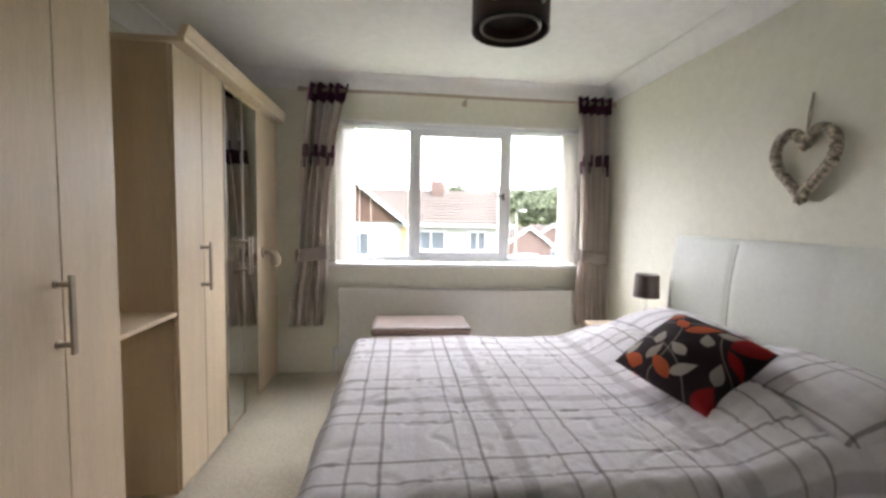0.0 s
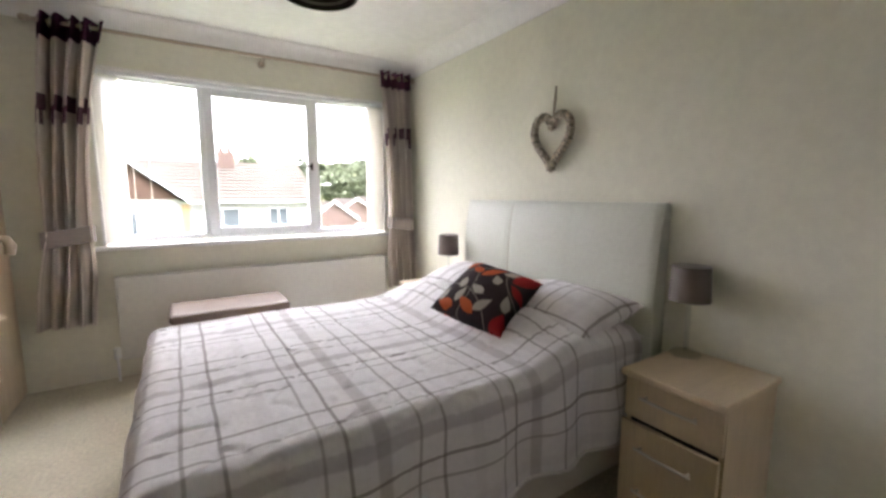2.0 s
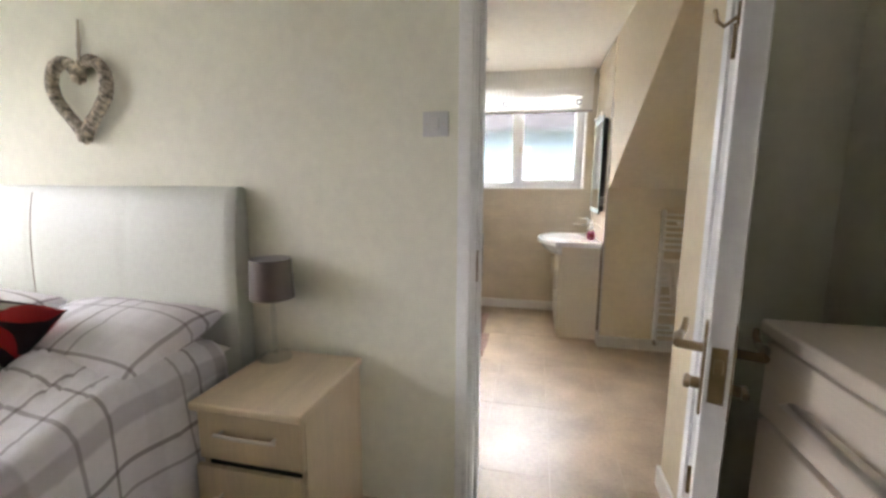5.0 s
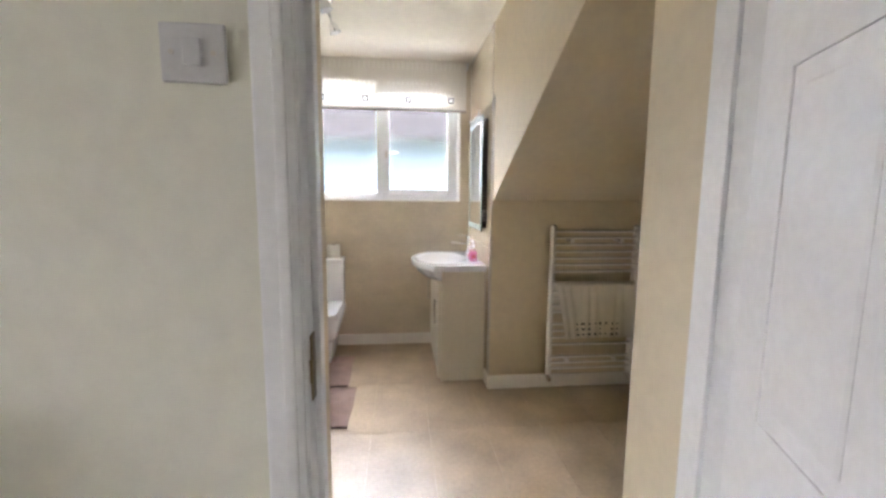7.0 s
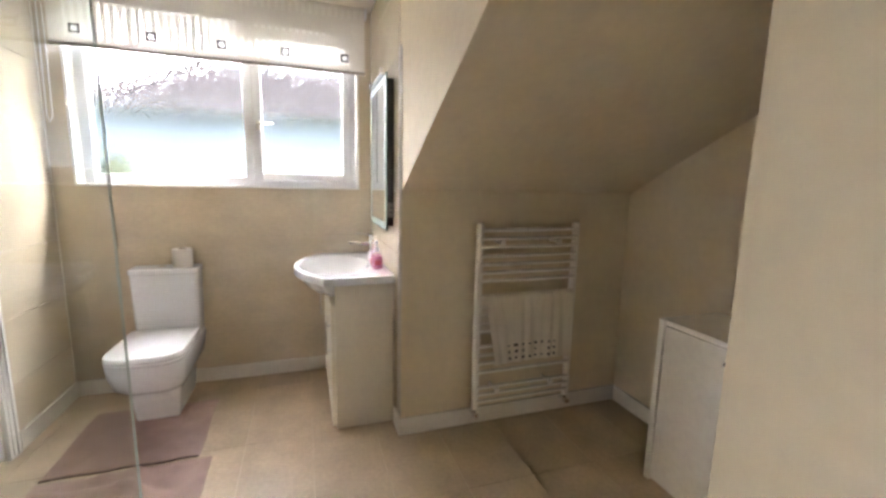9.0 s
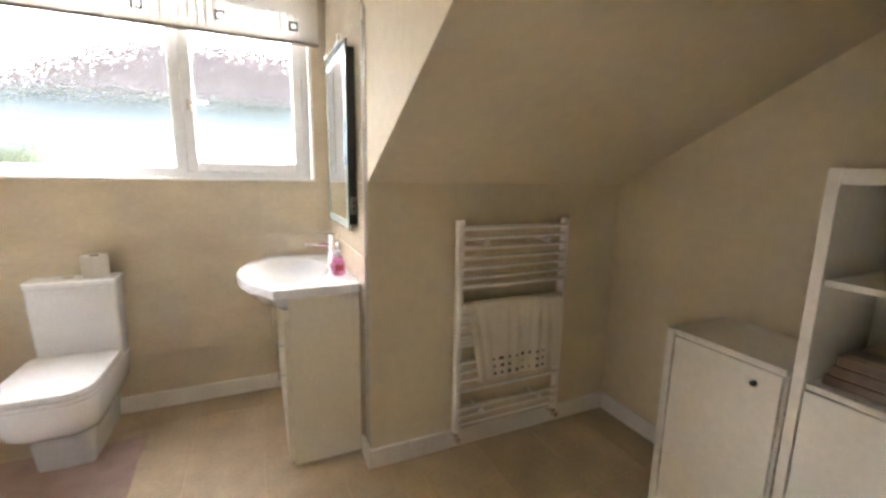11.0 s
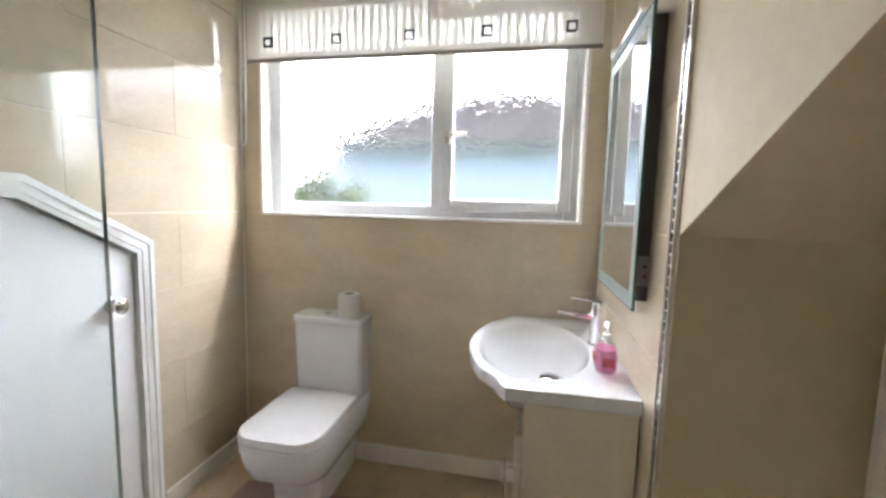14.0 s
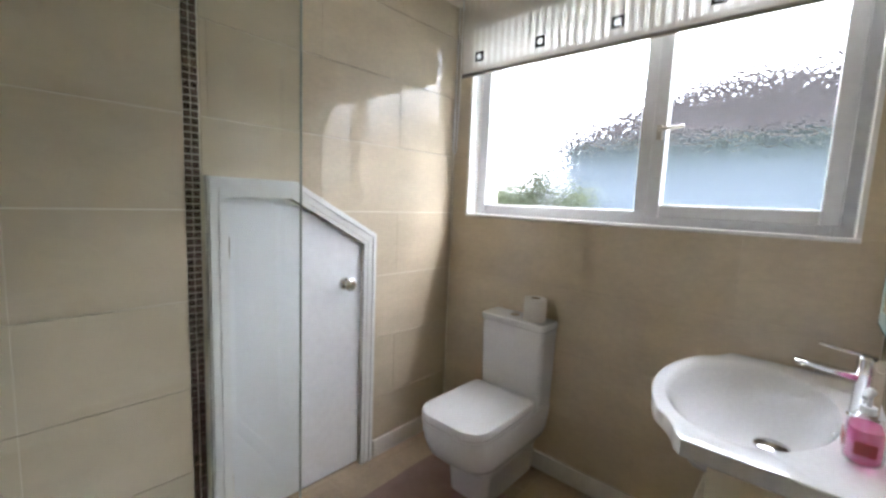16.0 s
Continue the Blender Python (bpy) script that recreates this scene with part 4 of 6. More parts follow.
def wardrobe(y0, y1, top, doors, label, mirror=False, handle_z=(1.03, 1.30)):
    w = thing("wardrobe", ((FX + XW) / 2, (y0 + y1) / 2, 0), label, "wardrobe", "fitted wardrobes along the wall")
    part("side_panel", box(XW + 0.01, FX - 0.022, y0, y0 + 0.018, 0, top), MAPLE, w)
    part("side_panel", box(XW + 0.01, FX - 0.022, y1 - 0.018, y1, 0, top), MAPLE, w)
    part("top_panel", box(XW + 0.01, FX - 0.022, y0 + 0.0182, y1 - 0.0182, top - 0.018, top), MAPLE_TOP, w)
    part("plinth", box(FX - 0.05, FX - 0.03, y0 + 0.0182, y1 - 0.0182, 0.0, 0.07), MAPLE_TOP, w)
    part("back_panel", box(XW + 0.01, XW + 0.02, y0 + 0.0182, y1 - 0.0182, 0.0, top - 0.0182), MAPLE, w)
    n = len(doors)
    for i, (a, b) in enumerate(doors):
        d = part("door", box(FX - 0.02, FX, a + 0.0015, b - 0.0015, 0.02, top - 0.004, 0.0025), MAPLE, w)
        if mirror:
            part("mirror", box(FX, FX + 0.005, a + 0.012, b - 0.012, 0.04, top - 0.03, 0.0015), MIRROR, d, "tall mirror panel")
            part("edge_strip", merge(box(FX, FX + 0.008, a + 0.002, a + 0.012, 0.03, top - 0.02), box(FX, FX + 0.008, b - 0.012, b - 0.002, 0.03, top - 0.02)), STEEL, d)
        if n == 2:
            hy = b - 0.028 if i == 0 else a + 0.026
            if i == 1 and not mirror:
                continue
            bar_handle(d, hy, *handle_z, x=FX + (0.006 if mirror else 0))
    return w


wardrobe(1.245, 1.775, 2.46, [(1.245, 1.515), (1.515, 1.775)], "tall pale maple wardrobe with two plain closed doors", handle_z=(0.94, 1.19))
wardrobe(2.19, 2.725, 2.165, [(2.19, 2.46), (2.46, 2.725)], "pale maple wardrobe with two plain closed doors", handle_z=(0.98, 1.24))
wardrobe(2.728, 3.285, 2.165, [(2.728, 3.005), (3.005, 3.285)], "pale maple wardrobe with two mirrored doors", True, (0.99, 1.24))
wardrobe(3.288, 3.80, 2.165, [(3.288, 3.80)], "pale maple end wardrobe with one plain door")
niche = thing("open_shelf_unit", (-1.2, 1.98, 0), "open maple shelf recess between two wardrobes", "shelf unit")
part("back", box(XW + 0.01, XW + 0.02, 1.778, 2.187, 0, 2.165), MAPLE, niche)
part("shelf", box(XW + 0.02, FX - 0.005, 1.778, 2.187, 0.895, 0.915, 0.003), MAPLE_TOP, niche)
cornice = thing("wardrobe_cornice", (FX, 3.0, 2.17), "pale maple cornice board along the wardrobe tops", "cornice")
part("board", box(XW + 0.01, FX + 0.065, 2.17, 3.805, 2.166, 2.19, 0.004), MAPLE_TOP, cornice)
part("lip", prism([(FX + 0.03, 2.1905), (FX + 0.064, 2.1905), (FX + 0.085, 2.245), (FX + 0.055, 2.245)], "y", 2.17, 3.805, 0.003), MAPLE_TOP, cornice)
hook = thing("tieback_hook", (FX, 3.42, 1.1), "carved pale wooden hook on the end wardrobe door", "hook")
part("rose", tube([(FX - 0.004, 3.42, 1.10), (FX + 0.006, 3.42, 1.10), (FX + 0.016, 3.42, 1.10)], [0.04, 0.04, 0.02], 16), POLE_WOOD, hook)
part("arm", tube([(FX + 0.01, 3.42, 1.10), (FX + 0.05, 3.42, 1.105), (FX + 0.085, 3.44, 1.09), (FX + 0.095, 3.46, 1.05), (FX + 0.085, 3.47, 1.0)], [0.018, 0.019, 0.024, 0.029, 0.026], 12), POLE_WOOD, hook)

# ---- radiator, stool ----
rad = thing("radiator", (0.63, 3.74, 0.15), "long white panel radiator under the window", "radiator")
part("front_panel", box(-0.41, 1.665, 3.70, 3.715, 0.16, 0.755, 0.005), RAD_WHITE, rad)
part("back_panel", box(-0.40, 1.655, 3.76, 3.775, 0.17, 0.745, 0.005), RAD_WHITE, rad)
part("top_grille", merge(box(-0.41, 1.665, 3.695, 3.78, 0.753, 0.766, 0.004), *[box(-0.39 + 0.05 * i, -0.355 + 0.05 * i, 3.73, 3.76, 0.7665, 0.769) for i in range(40)]), RAD_WHITE, rad)
for x in (-0.418, 1.663):
    part("side_cover", box(x, x + 0.01, 3.695, 3.78, 0.165, 0.762, 0.003), RAD_WHITE, rad)
for x in (0.0, 1.2):
    part("bracket", box(x, x + 0.03, 3.775, YN, 0.3, 0.6), RAD_WHITE, rad)
part("valve", merge(cyl((-0.445, 3.735, 0.0), (-0.445, 3.735, 0.17), 0.008, 10), cyl((-0.445, 3.735, 0.17), (-0.445, 3.735, 0.25), 0.022, 14), cyl((-0.445, 3.735, 0.19), (-0.40, 3.735, 0.19), 0.012, 10)), UPVC, rad)
stool = thing("ottoman", (0.28, 3.32, 0), "low brown-topped ottoman between bed and radiator", "ottoman")
part("body", box(-0.08, 0.62, 3.12, 3.50, 0.03, 0.52, 0.02, 3), STOOL_SIDE, stool)
part("lid", box(-0.10, 0.64, 3.10, 3.52, 0.522, 0.585, 0.022, 3), BROWN_LEATHER, stool)
for x in (-0.03, 0.57):
    for y in (3.16, 3.46):
        part("foot", cyl((x, y, 0), (x, y, 0.035), 0.022, 12), BLACK, stool)

# ---- curtains, pole, blind ----
pole = thing("curtain_pole", (0.63, 3.70, 2.43), "pale wooden curtain pole with ball ends", "curtain pole")
part("rod", cyl((-0.70, 3.70, 2.43), (1.95, 3.70, 2.43), 0.013, 14), POLE_WOOD, pole)
for x, s in ((-0.70, -1), (1.95, 1)):
    part("finial", merge(cyl((x, 3.70, 2.43), (x + s * 0.015, 3.70, 2.43), 0.02, 14), tube([(x + s * 0.012, 3.70, 2.43), (x + s * 0.02, 3.70, 2.43), (x + s * 0.032, 3.70, 2.43), (x + s * 0.045, 3.70, 2.43), (x + s * 0.05, 3.70, 2.43)], [0.012, 0.021, 0.024, 0.018, 0.006], 14)), POLE_WOOD, pole)
for x in (-0.62, 0.65, 1.87):
    part("bracket", merge(cyl((x, 3.70, 2.412), (x, YN, 2.40), 0.008, 10), cyl((x, YN - 0.012, 2.40), (x, YN, 2.40), 0.025, 14)), POLE_WOOD, pole)


def curtain(x0, x1, tie_x, lean, seed, label):
    """A pleated curtain gathered by a tieback; it narrows to the tie and spreads again below."""
    c = thing("curtain", ((x0 + x1) / 2, 3.70, 0.45), label, "curtain", "pair of curtains at the bedroom window")
    rg = random.Random(seed)
    ph = [rg.uniform(0, 6) for _ in range(4)]
    zt, zb, zk = 2.475, 0.455, 1.07

    def fn(u, v):
        z = zt + (zb - zt) * v
        if z > zk:
            k = (zt - z) / (zt - zk)
            k = 1 - (1 - k) ** 1.9
            cx, hw = (x0 + x1) / 2 * (1 - k) + tie_x * k, (x1 - x0) / 2 * (1 - k) + 0.128 * k
        else:
            k = (zk - z) / (zk - zb)
            cx, hw = tie_x + lean * k, 0.128 + 0.035 * math.sin(min(1, k * 1.6) * math.pi / 2)
        n = 4.6
        amp = 0.050 if z > zk else 0.042
        if abs(z - zk) < 0.1:
            amp *= 0.7 + 3 * abs(z - zk)
        w = u * 2 * math.pi * n + ph[0] + 0.5 * math.sin(v * 5 + ph[1])
        y = 3.70 + amp * math.sin(w) + 0.008 * math.sin(2.3 * w + ph[2]) - 0.02 * math.exp(-((z - zk) / 0.15) ** 2)
        return (cx + hw * (2 * u - 1) + 0.006 * math.sin(w * 0.5 + v * 9), y, z)

    part("fabric", sheet(fn, 150, 60, 0.003, lambda u, v: (u * 1.5, zt + (zb - zt) * v)), CURTAIN, c, "beige pleats with purple blocks and a purple heading", sharp=80)
    pts = []
    for i in range(25):
        a = i / 25 * 2 * math.pi
        pts.append((tie_x + 0.134 * math.cos(a), 3.69 + 0.058 * math.sin(a), zk + 0.02 * math.cos(a) * (1 if lean < 0 else -1)))
    band = bmesh.new()
    rows = [[band.verts.new((p[0], p[1], p[2] + dz)) for p in pts] for dz in (-0.055, -0.02, 0.02, 0.055)]
    for A, B in zip(rows, rows[1:]):
        for i in range(25):
            band.faces.new((A[i], A[(i + 1) % 25], B[(i + 1) % 25], B[i]))
    bmesh.ops.recalc_face_normals(band, faces=band.faces)
    bmesh.ops.solidify(band, geom=band.faces[:], thickness=-0.008)
    part("tieback", band, TIEBACK, c)
    for i in range(7):
        x = x0 + (x1 - x0) * (i + 0.5) / 7
        part("eyelet", tube([(x, 3.70 + 0.024 * math.cos(a), 2.43 + 0.024 * math.sin(a)) for a in [k * math.pi / 6 for k in range(12)]], 0.004, 6, closed=True), STEEL, c)


curtain(-0.675, -0.335, -0.63, -0.06, 3, "beige curtain with purple blocks tied back, beside the wardrobe")
curtain(1.63, 1.945, 1.83, 0.03, 5, "beige curtain with purple blocks tied back, beside the bed")

vb = thing("vertical_blind", (0.63, 3.84, 2.2), "cream vertical blind drawn open to both sides", "blind")
part("headrail", box(WX0 + 0.02, WX1 - 0.02, 3.825, 3.86, 2.178, 2.205, 0.004), UPVC, vb)
for side in (0, 1):
    for i in range(7):
        x = (WX0 + 0.03 + i * 0.021) if side == 0 else (WX1 - 0.03 - i * 0.021)
        tilt = (0.010 + 0.002 * (i % 3)) * (1 if side == 0 else -1)
        part("slat", prism([(x - tilt, 3.815), (x + tilt, 3.885), (x + tilt + 0.0012, 3.885), (x - tilt + 0.0012, 3.815)], "z", 1.0, 2.178), BLIND_SLAT, vb)
for x in (-0.26, -0.16, 1.58, 1.60):
    part("cord", cyl((x, 3.85, 1.0), (x, 3.85, 2.178), 0.0022, 6), BLIND_SLAT, vb)

# ---- bed ----
BX0, BX1, BY_0, BY_1, BT = -0.16, 1.84, 1.15, 2.66, 0.655
bed = thing("bed", (0.85, 1.9, 0), "double divan bed with a tall padded cream headboard", "bed")
part("base", box(BX0 + 0.03, BX1, BY_0 + 0.01, BY_1 - 0.01, 0.035, 0.36, 0.02, 3), DIVAN, bed)
part("mattress", box(BX0 + 0.03, BX1, BY_0, BY_1, 0.362, 0.60, 0.05, 4), PILLOW_WHITE, bed)
for x in (0.1, 1.6):
    for y in (1.3, 2.5):
        part("castor", cyl((x, y, 0), (x, y, 0.04), 0.025, 12), BLACK, bed)


def head_profile(z):
    """Front of the headboard at a height: it leans back, then rolls over at the top."""
    k = max(0.0, (z - 0.75) / 0.54)
    return 1.868 + 0.012 * k + 0.035 * k ** 4


def headboard():
    zs = [0.30 + i * (1.29 - 0.30) / 26 for i in range(27)]
    n = 64
    bm = bmesh.new()
    seams = (1.13 + 0.52, 1.13 + 1.04)
    grid = []
    for j in range(n + 1):
        y = 1.125 + 1.555 * j / n
        groove = sum(0.008 * math.exp(-((y - s) / 0.012) ** 2) for s in seams)
        edge = 0.012 * (math.exp(-((y - 1.125) / 0.015) ** 2) + math.exp(-((y - 2.68) / 0.015) ** 2))
        pts = [(head_profile(z) + groove + edge, y, z) for z in zs]
        pts += [(1.925, y, 1.307), (1.95, y, 1.310), (1.972, y, 1.302), (1.975, y, 1.28), (1.972, y, 0.30)]
        grid.append([bm.verts.new(p) for p in pts])
    m = len(grid[0])
    for A, B in zip(grid, grid[1:]):
        for i in range(m):
            bm.faces.new((A[i], A[(i + 1) % m], B[(i + 1) % m], B[i]))
    bm.faces.new(grid[0])
    bm.faces.new(grid[-1][::-1])
    return bm


hb = part("headboard", headboard(), LEATHER, bed, "padded cream faux-leather headboard", sharp=50)
for s in (1.65, 2.17):
    part("seam", tube([(head_profile(0.35 + 0.93 * i / 12) + 0.0065, s, 0.35 + 0.93 * i / 12) for i in range(13)], 0.0022, 6), STRING, hb)
for y in (1.4, 2.3):
    part("strut", box(1.84, 1.87, y, y + 0.1, 0.05, 0.5), BLACK, bed)


def fold(d, r=0.075):
    """How far a cloth goes out and down when it hangs over an edge by d."""
    if d <= 0:
        return 0.0, 0.0
    a = d / r
    if a < math.pi / 2:
        return r * math.sin(a), r * (1 - math.cos(a))
    return r + 0.02 * (d - r * math.pi / 2), r + (d - r * math.pi / 2)


def duvet_point(u, v):
    a = -0.50 + u * (1.80 + 0.50)          # along the bed, from the foot
    b = 0.735 + v * (3.05 - 0.735)          # across
    ex, ey0, ey1 = BX0 + 0.055, BY_0 + 0.045, BY_1 - 0.045
    ox, dx = fold(ex - a)
    o0, d0 = fold(ey0 - b)
    o1, d1 = fold(b - ey1)
    x = max(a, ex) - ox
    y = min(max(b, ey0), ey1) - o0 + o1
    down = max(dx, d0, d1) + 0.25 * min(dx, max(d0, d1))
    p = Vector((a * 1.0, b * 1.0, 0))
    soft = noise.noise(p * 1.8) * 0.012 + noise.noise(p * 5.5 + Vector((3, 1, 0))) * 0.0035
    q = noise.noise(Vector((a * 3.1 + b * 2.3, b * 9 - a * 5, 2.0)))
    crease = -0.009 * max(0.0, 0.06 - abs(q)) / 0.06
    q2 = noise.noise(Vector((a * 7 - b * 3, b * 4 + a * 6, 5.0)))
    crease -= 0.009 * max(0.0, 0.06 - abs(q2)) / 0.06 * max(0.0, noise.noise(p * 1.7 + Vector((9, 0, 0))) + 0.3)
    hang = min(1.0, down / 0.25)
    wave = 0.022 * hang * math.sin((b if dx > max(d0, d1) else a) * 17 + 2.5 * noise.noise(p * 1.3)) + 0.012 * hang * noise.noise(p * 6)
    if dx > max(d0, d1):
        x -= 0.012 * hang + wave
    elif d0 > d1:
        y -= 0.012 * hang + wave
    elif d1 > 0:
        y += 0.012 * hang + wave
    # the cloth rises over the pillows at the head
    rise = 0.0
    if a > 1.0:
        k = min(1.0, (a - 1.06) / 0.34)
        k = max(0.0, k)
        k = k * k * (3 - 2 * k)
        lobes = 0.82 + 0.18 * math.cos((y - 1.905) / 0.755 * 2 * math.pi + math.pi)
        fall = 1.0 if a < 1.55 else 1 - 0.25 * ((a - 1.55) / 0.25) ** 2
        rise = 0.135 * k * lobes * fall * (1 - hang)
    z = BT + rise + (soft + crease) * (1 - 0.6 * hang) - down
    return (x, y, max(z, 0.05))


duvet = thing("duvet", (0.6, 1.9, BT), "rumpled white duvet with a grey-brown plaid check on the bed", "duvet")
part("cover", sheet(duvet_point, 190, 200, 0, lambda u, v: (-0.50 + u * 2.30, 0.735 + v * 2.315)), PLAID, duvet, sharp=80)
part("hem", merge(tube([duvet_point(k / 60, 0) for k in range(4, 61)], 0.009, 8), tube([duvet_point(0, k / 60) for k in range(7, 54)], 0.009, 8), tube([duvet_point(k / 60, 1) for k in range(4, 61)], 0.009, 8)), PILLOW_WHITE, duvet, "rolled hem")


def pillow(name, centre, size, rot, material, label, category, group="", puff=1.0, seed=1, uvs=1.0):
    """A stuffed case: two bulging faces that meet at a seam with drawn-in sides and pointed corners."""
    t = thing(name, (0, 0, 0), label, category, group)
    w, l, h = size

    def face(sgn):
        def fn(u, v):
            x, y = 2 * u - 1, 2 * v - 1
            e = (1 - x * x) * (1 - y * y)
            prof = e ** 0.42
            pin = 1 - 0.07 * (1 - abs(x) ** 2) * abs(y) ** 3
            pin2 = 1 - 0.07 * (1 - abs(y) ** 2) * abs(x) ** 3
            wr = noise.noise(Vector((x * 2 + seed, y * 2, sgn))) * 0.08 + noise.noise(Vector((x * 6, y * 6 + seed, sgn))) * 0.03
            return (x * w / 2 * pin2, y * l / 2 * pin, sgn * h / 2 * prof * (1 + wr) * puff)
        return sheet(fn, 34, 34, 0, lambda u, v: (u * w * uvs, v * l * uvs))

    bm = merge(face(1), face(-1))
    bmesh.ops.remove_doubles(bm, verts=bm.verts, dist=0.0006)
    part("case", bm, material, t, sharp=80)
    t.matrix_world = Matrix.Translation(centre) @ Euler([radians(a) for a in rot]).to_matrix().to_4x4()
    return t


pillow("pillow", (1.635, 1.50, 0.765), (0.45, 0.70, 0.20), (0, -14, 0), PLAID, "plaid pillow in a matching case at the bed head", "pillow", "pillows on the bed", seed=2)
pillow("pillow", (1.635, 2.29, 0.765), (0.45, 0.70, 0.20), (0, -14, 0), PLAID, "plaid pillow in a matching case at the bed head", "pillow", "pillows on the bed", seed=4)
pillow("pillow", (1.67, 1.50, 0.665), (0.40, 0.70, 0.13), (0, 0, 0), PILLOW_WHITE, "white pillow lying under the plaid one", "pillow", "pillows under the duvet", seed=6)
pillow("cushion", (1.308, 1.682, 0.829), (0.415, 0.43, 0.19), (10.5, -28, 13.4), LEAF, "black cushion printed with red and grey leaves on the bed", "cushion", seed=9, uvs=2.3)


# ---- bedside tables and lamps ----
def bedside(y0, y1, label, open_top=False):
    x0, x1, h = 1.545, 1.975, 0.63
    b = thing("bedside_table", ((x0 + x1) / 2, (y0 + y1) / 2, 0), label, "bedside table", "bedside tables")
    for panel in (box(x0 + 0.02, x1, y0, y0 + 0.018, 0, h - 0.03), box(x0 + 0.02, x1, y1 - 0.018, y1, 0, h - 0.03), box(x1 - 0.012, x1 - 0.002, y0 + 0.018, y1 - 0.018, 0, h - 0.03), box(x0 + 0.05, x0 + 0.06, y0 + 0.018, y1 - 0.018, 0, h - 0.03), box(x0 + 0.022, x0 + 0.05, y0 + 0.018, y1 - 0.018, 0.0, 0.02)):
        part("carcass_panel", panel, MAPLE, b)
    part("top", box(x0 - 0.022, x1 + 0.003, y0 - 0.012, y1 + 0.012, h - 0.03, h, 0.007, 3), MAPLE_TOP, b)
    for i, (z0, z1, hs) in enumerate(((0.425, 0.595, (0.53,)), (0.02, 0.412, (0.32, 0.135)))):
        pull = 0.020 if (i == 1 and not open_top) else 0.0
        d = part("drawer", box(x0 - pull, x0 + 0.02 - pull, y0 + 0.002, y1 - 0.002, z0, z1, 0.003), MAPLE, b)
        ym, xx = (y0 + y1) / 2, x0 - pull
        for zc in hs:
            part("handle", merge(tube([(xx - 0.024, ym - 0.11, zc), (xx - 0.028, ym - 0.05, zc), (xx - 0.03, ym, zc), (xx - 0.028, ym + 0.05, zc), (xx - 0.024, ym + 0.11, zc)], 0.006, 10), cyl((xx, ym - 0.095, zc), (xx - 0.025, ym - 0.095, zc), 0.005, 8), cyl((xx, ym + 0.095, zc), (xx - 0.025, ym + 0.095, zc), 0.005, 8)), STEEL, d, "thin steel bow handle")
    # Added dark sheet behind the drawer fronts; its colour paints the shade there.
    part("gap", box(x0 + 0.021, x0 + 0.03, y0 + 0.02, y1 - 0.02, 0.02, 0.598), SHADOW_GAP, b)
    return b


bedside(0.65, 1.03, "pale maple bedside table with its deep lower drawer ajar")
bedside(2.72, 3.12, "pale maple bedside table beside the curtain", True)


def table_lamp(x, y, z, label):
    t = thing("table_lamp", (x, y, z), label, "table lamp", "pair of bedside lamps")
    part("base", lathe([(0.001, 0), (0.062, 0), (0.064, 0.006), (0.060, 0.013), (0.02, 0.018), (0.012, 0.022)], (x, y, z), 32), LAMP_GLASS, t, "clear glass disc foot")
    part("stem", lathe([(0.010, 0.02), (0.010, 0.13), (0.013, 0.17), (0.010, 0.20), (0.008, 0.24)], (x, y, z), 20), LAMP_GLASS, t, "clear glass stem")
    zs0, zs1 = 0.250, 0.405
    part("shade", lathe([(0.084, zs0), (0.077, zs1), (0.075, zs1), (0.082, zs0)], (x, y, z), 40, close=False), LAMP_SHADE, t, "taupe satin drum shade")
    part("lining", lathe([(0.0815, zs0 + 0.001), (0.0745, zs1 - 0.001)], (x, y, z), 40, close=False), LAMP_INNER, t)
    part("fitting", merge(cyl((x, y, z + 0.235), (x, y, z + 0.30), 0.014, 14), cyl((x - 0.079, y, z + 0.30), (x + 0.079, y, z + 0.30), 0.0018, 6), cyl((x, y - 0.079, z + 0.30), (x, y + 0.079, z + 0.30), 0.0018, 6)), STEEL, t)
    part("bulb", lathe([(0.012, 0.30), (0.018, 0.32), (0.026, 0.345), (0.024, 0.37), (0.012, 0.385), (0.001, 0.388)], (x, y, z), 20), PILLOW_WHITE, t)
    return t


table_lamp(1.893, 0.972, 0.6305, "bedside lamp with a taupe drum shade and glass stem")
table_lamp(1.79, 2.775, 0.6305, "bedside lamp with a taupe drum shade and glass stem")


# ---- wicker heart, switch, pendant lamp ----
def heart_at(a):
    """A heart outline, about 1 across, from an angle."""
    x = 16 * math.sin(a) ** 3
    y = 13 * math.cos(a) - 5 * math.cos(2 * a) - 2 * math.cos(3 * a) - math.cos(4 * a)
    return x / 32, y / 29


heart = thing("wicker_heart", (1.96, 1.885, 1.67), "grey woven wicker heart hanging on a string", "wall ornament")
HC = (1.948, 1.872, 1.690)
hpts = []
for i in range(72):
    hx, hz = heart_at(i / 72 * 2 * math.pi)
    hpts.append(Vector((HC[0], HC[1] + hx * 0.292, HC[2] + hz * 0.325)))
part("core", tube(hpts, 0.017, 10, closed=True), WICKER, heart)
strands = []
for s in range(7):
    line = []
    for i in range(288):
        k = i / 288
        c = hpts[int(k * 72) % 72].lerp(hpts[(int(k * 72) + 1) % 72], k * 72 % 1)
        d = (hpts[(int(k * 72) + 1) % 72] - hpts[int(k * 72) % 72]).normalized()
        side = d.cross(Vector((1, 0, 0))).normalized()
        w = k * 2 * math.pi * 26 + s * 2 * math.pi / 7
        line.append(c + (side * math.cos(w) + Vector((1, 0, 0)) * math.sin(w)) * (0.0195 + 0.005 * noise.noise(Vector((k * 30, s, 0)))))
    strands.append(tube(line, 0.0056, 6, closed=True))
for strand in strands:
    part("twig", strand, WICKER, heart, "twisted grey twig", sharp=70)
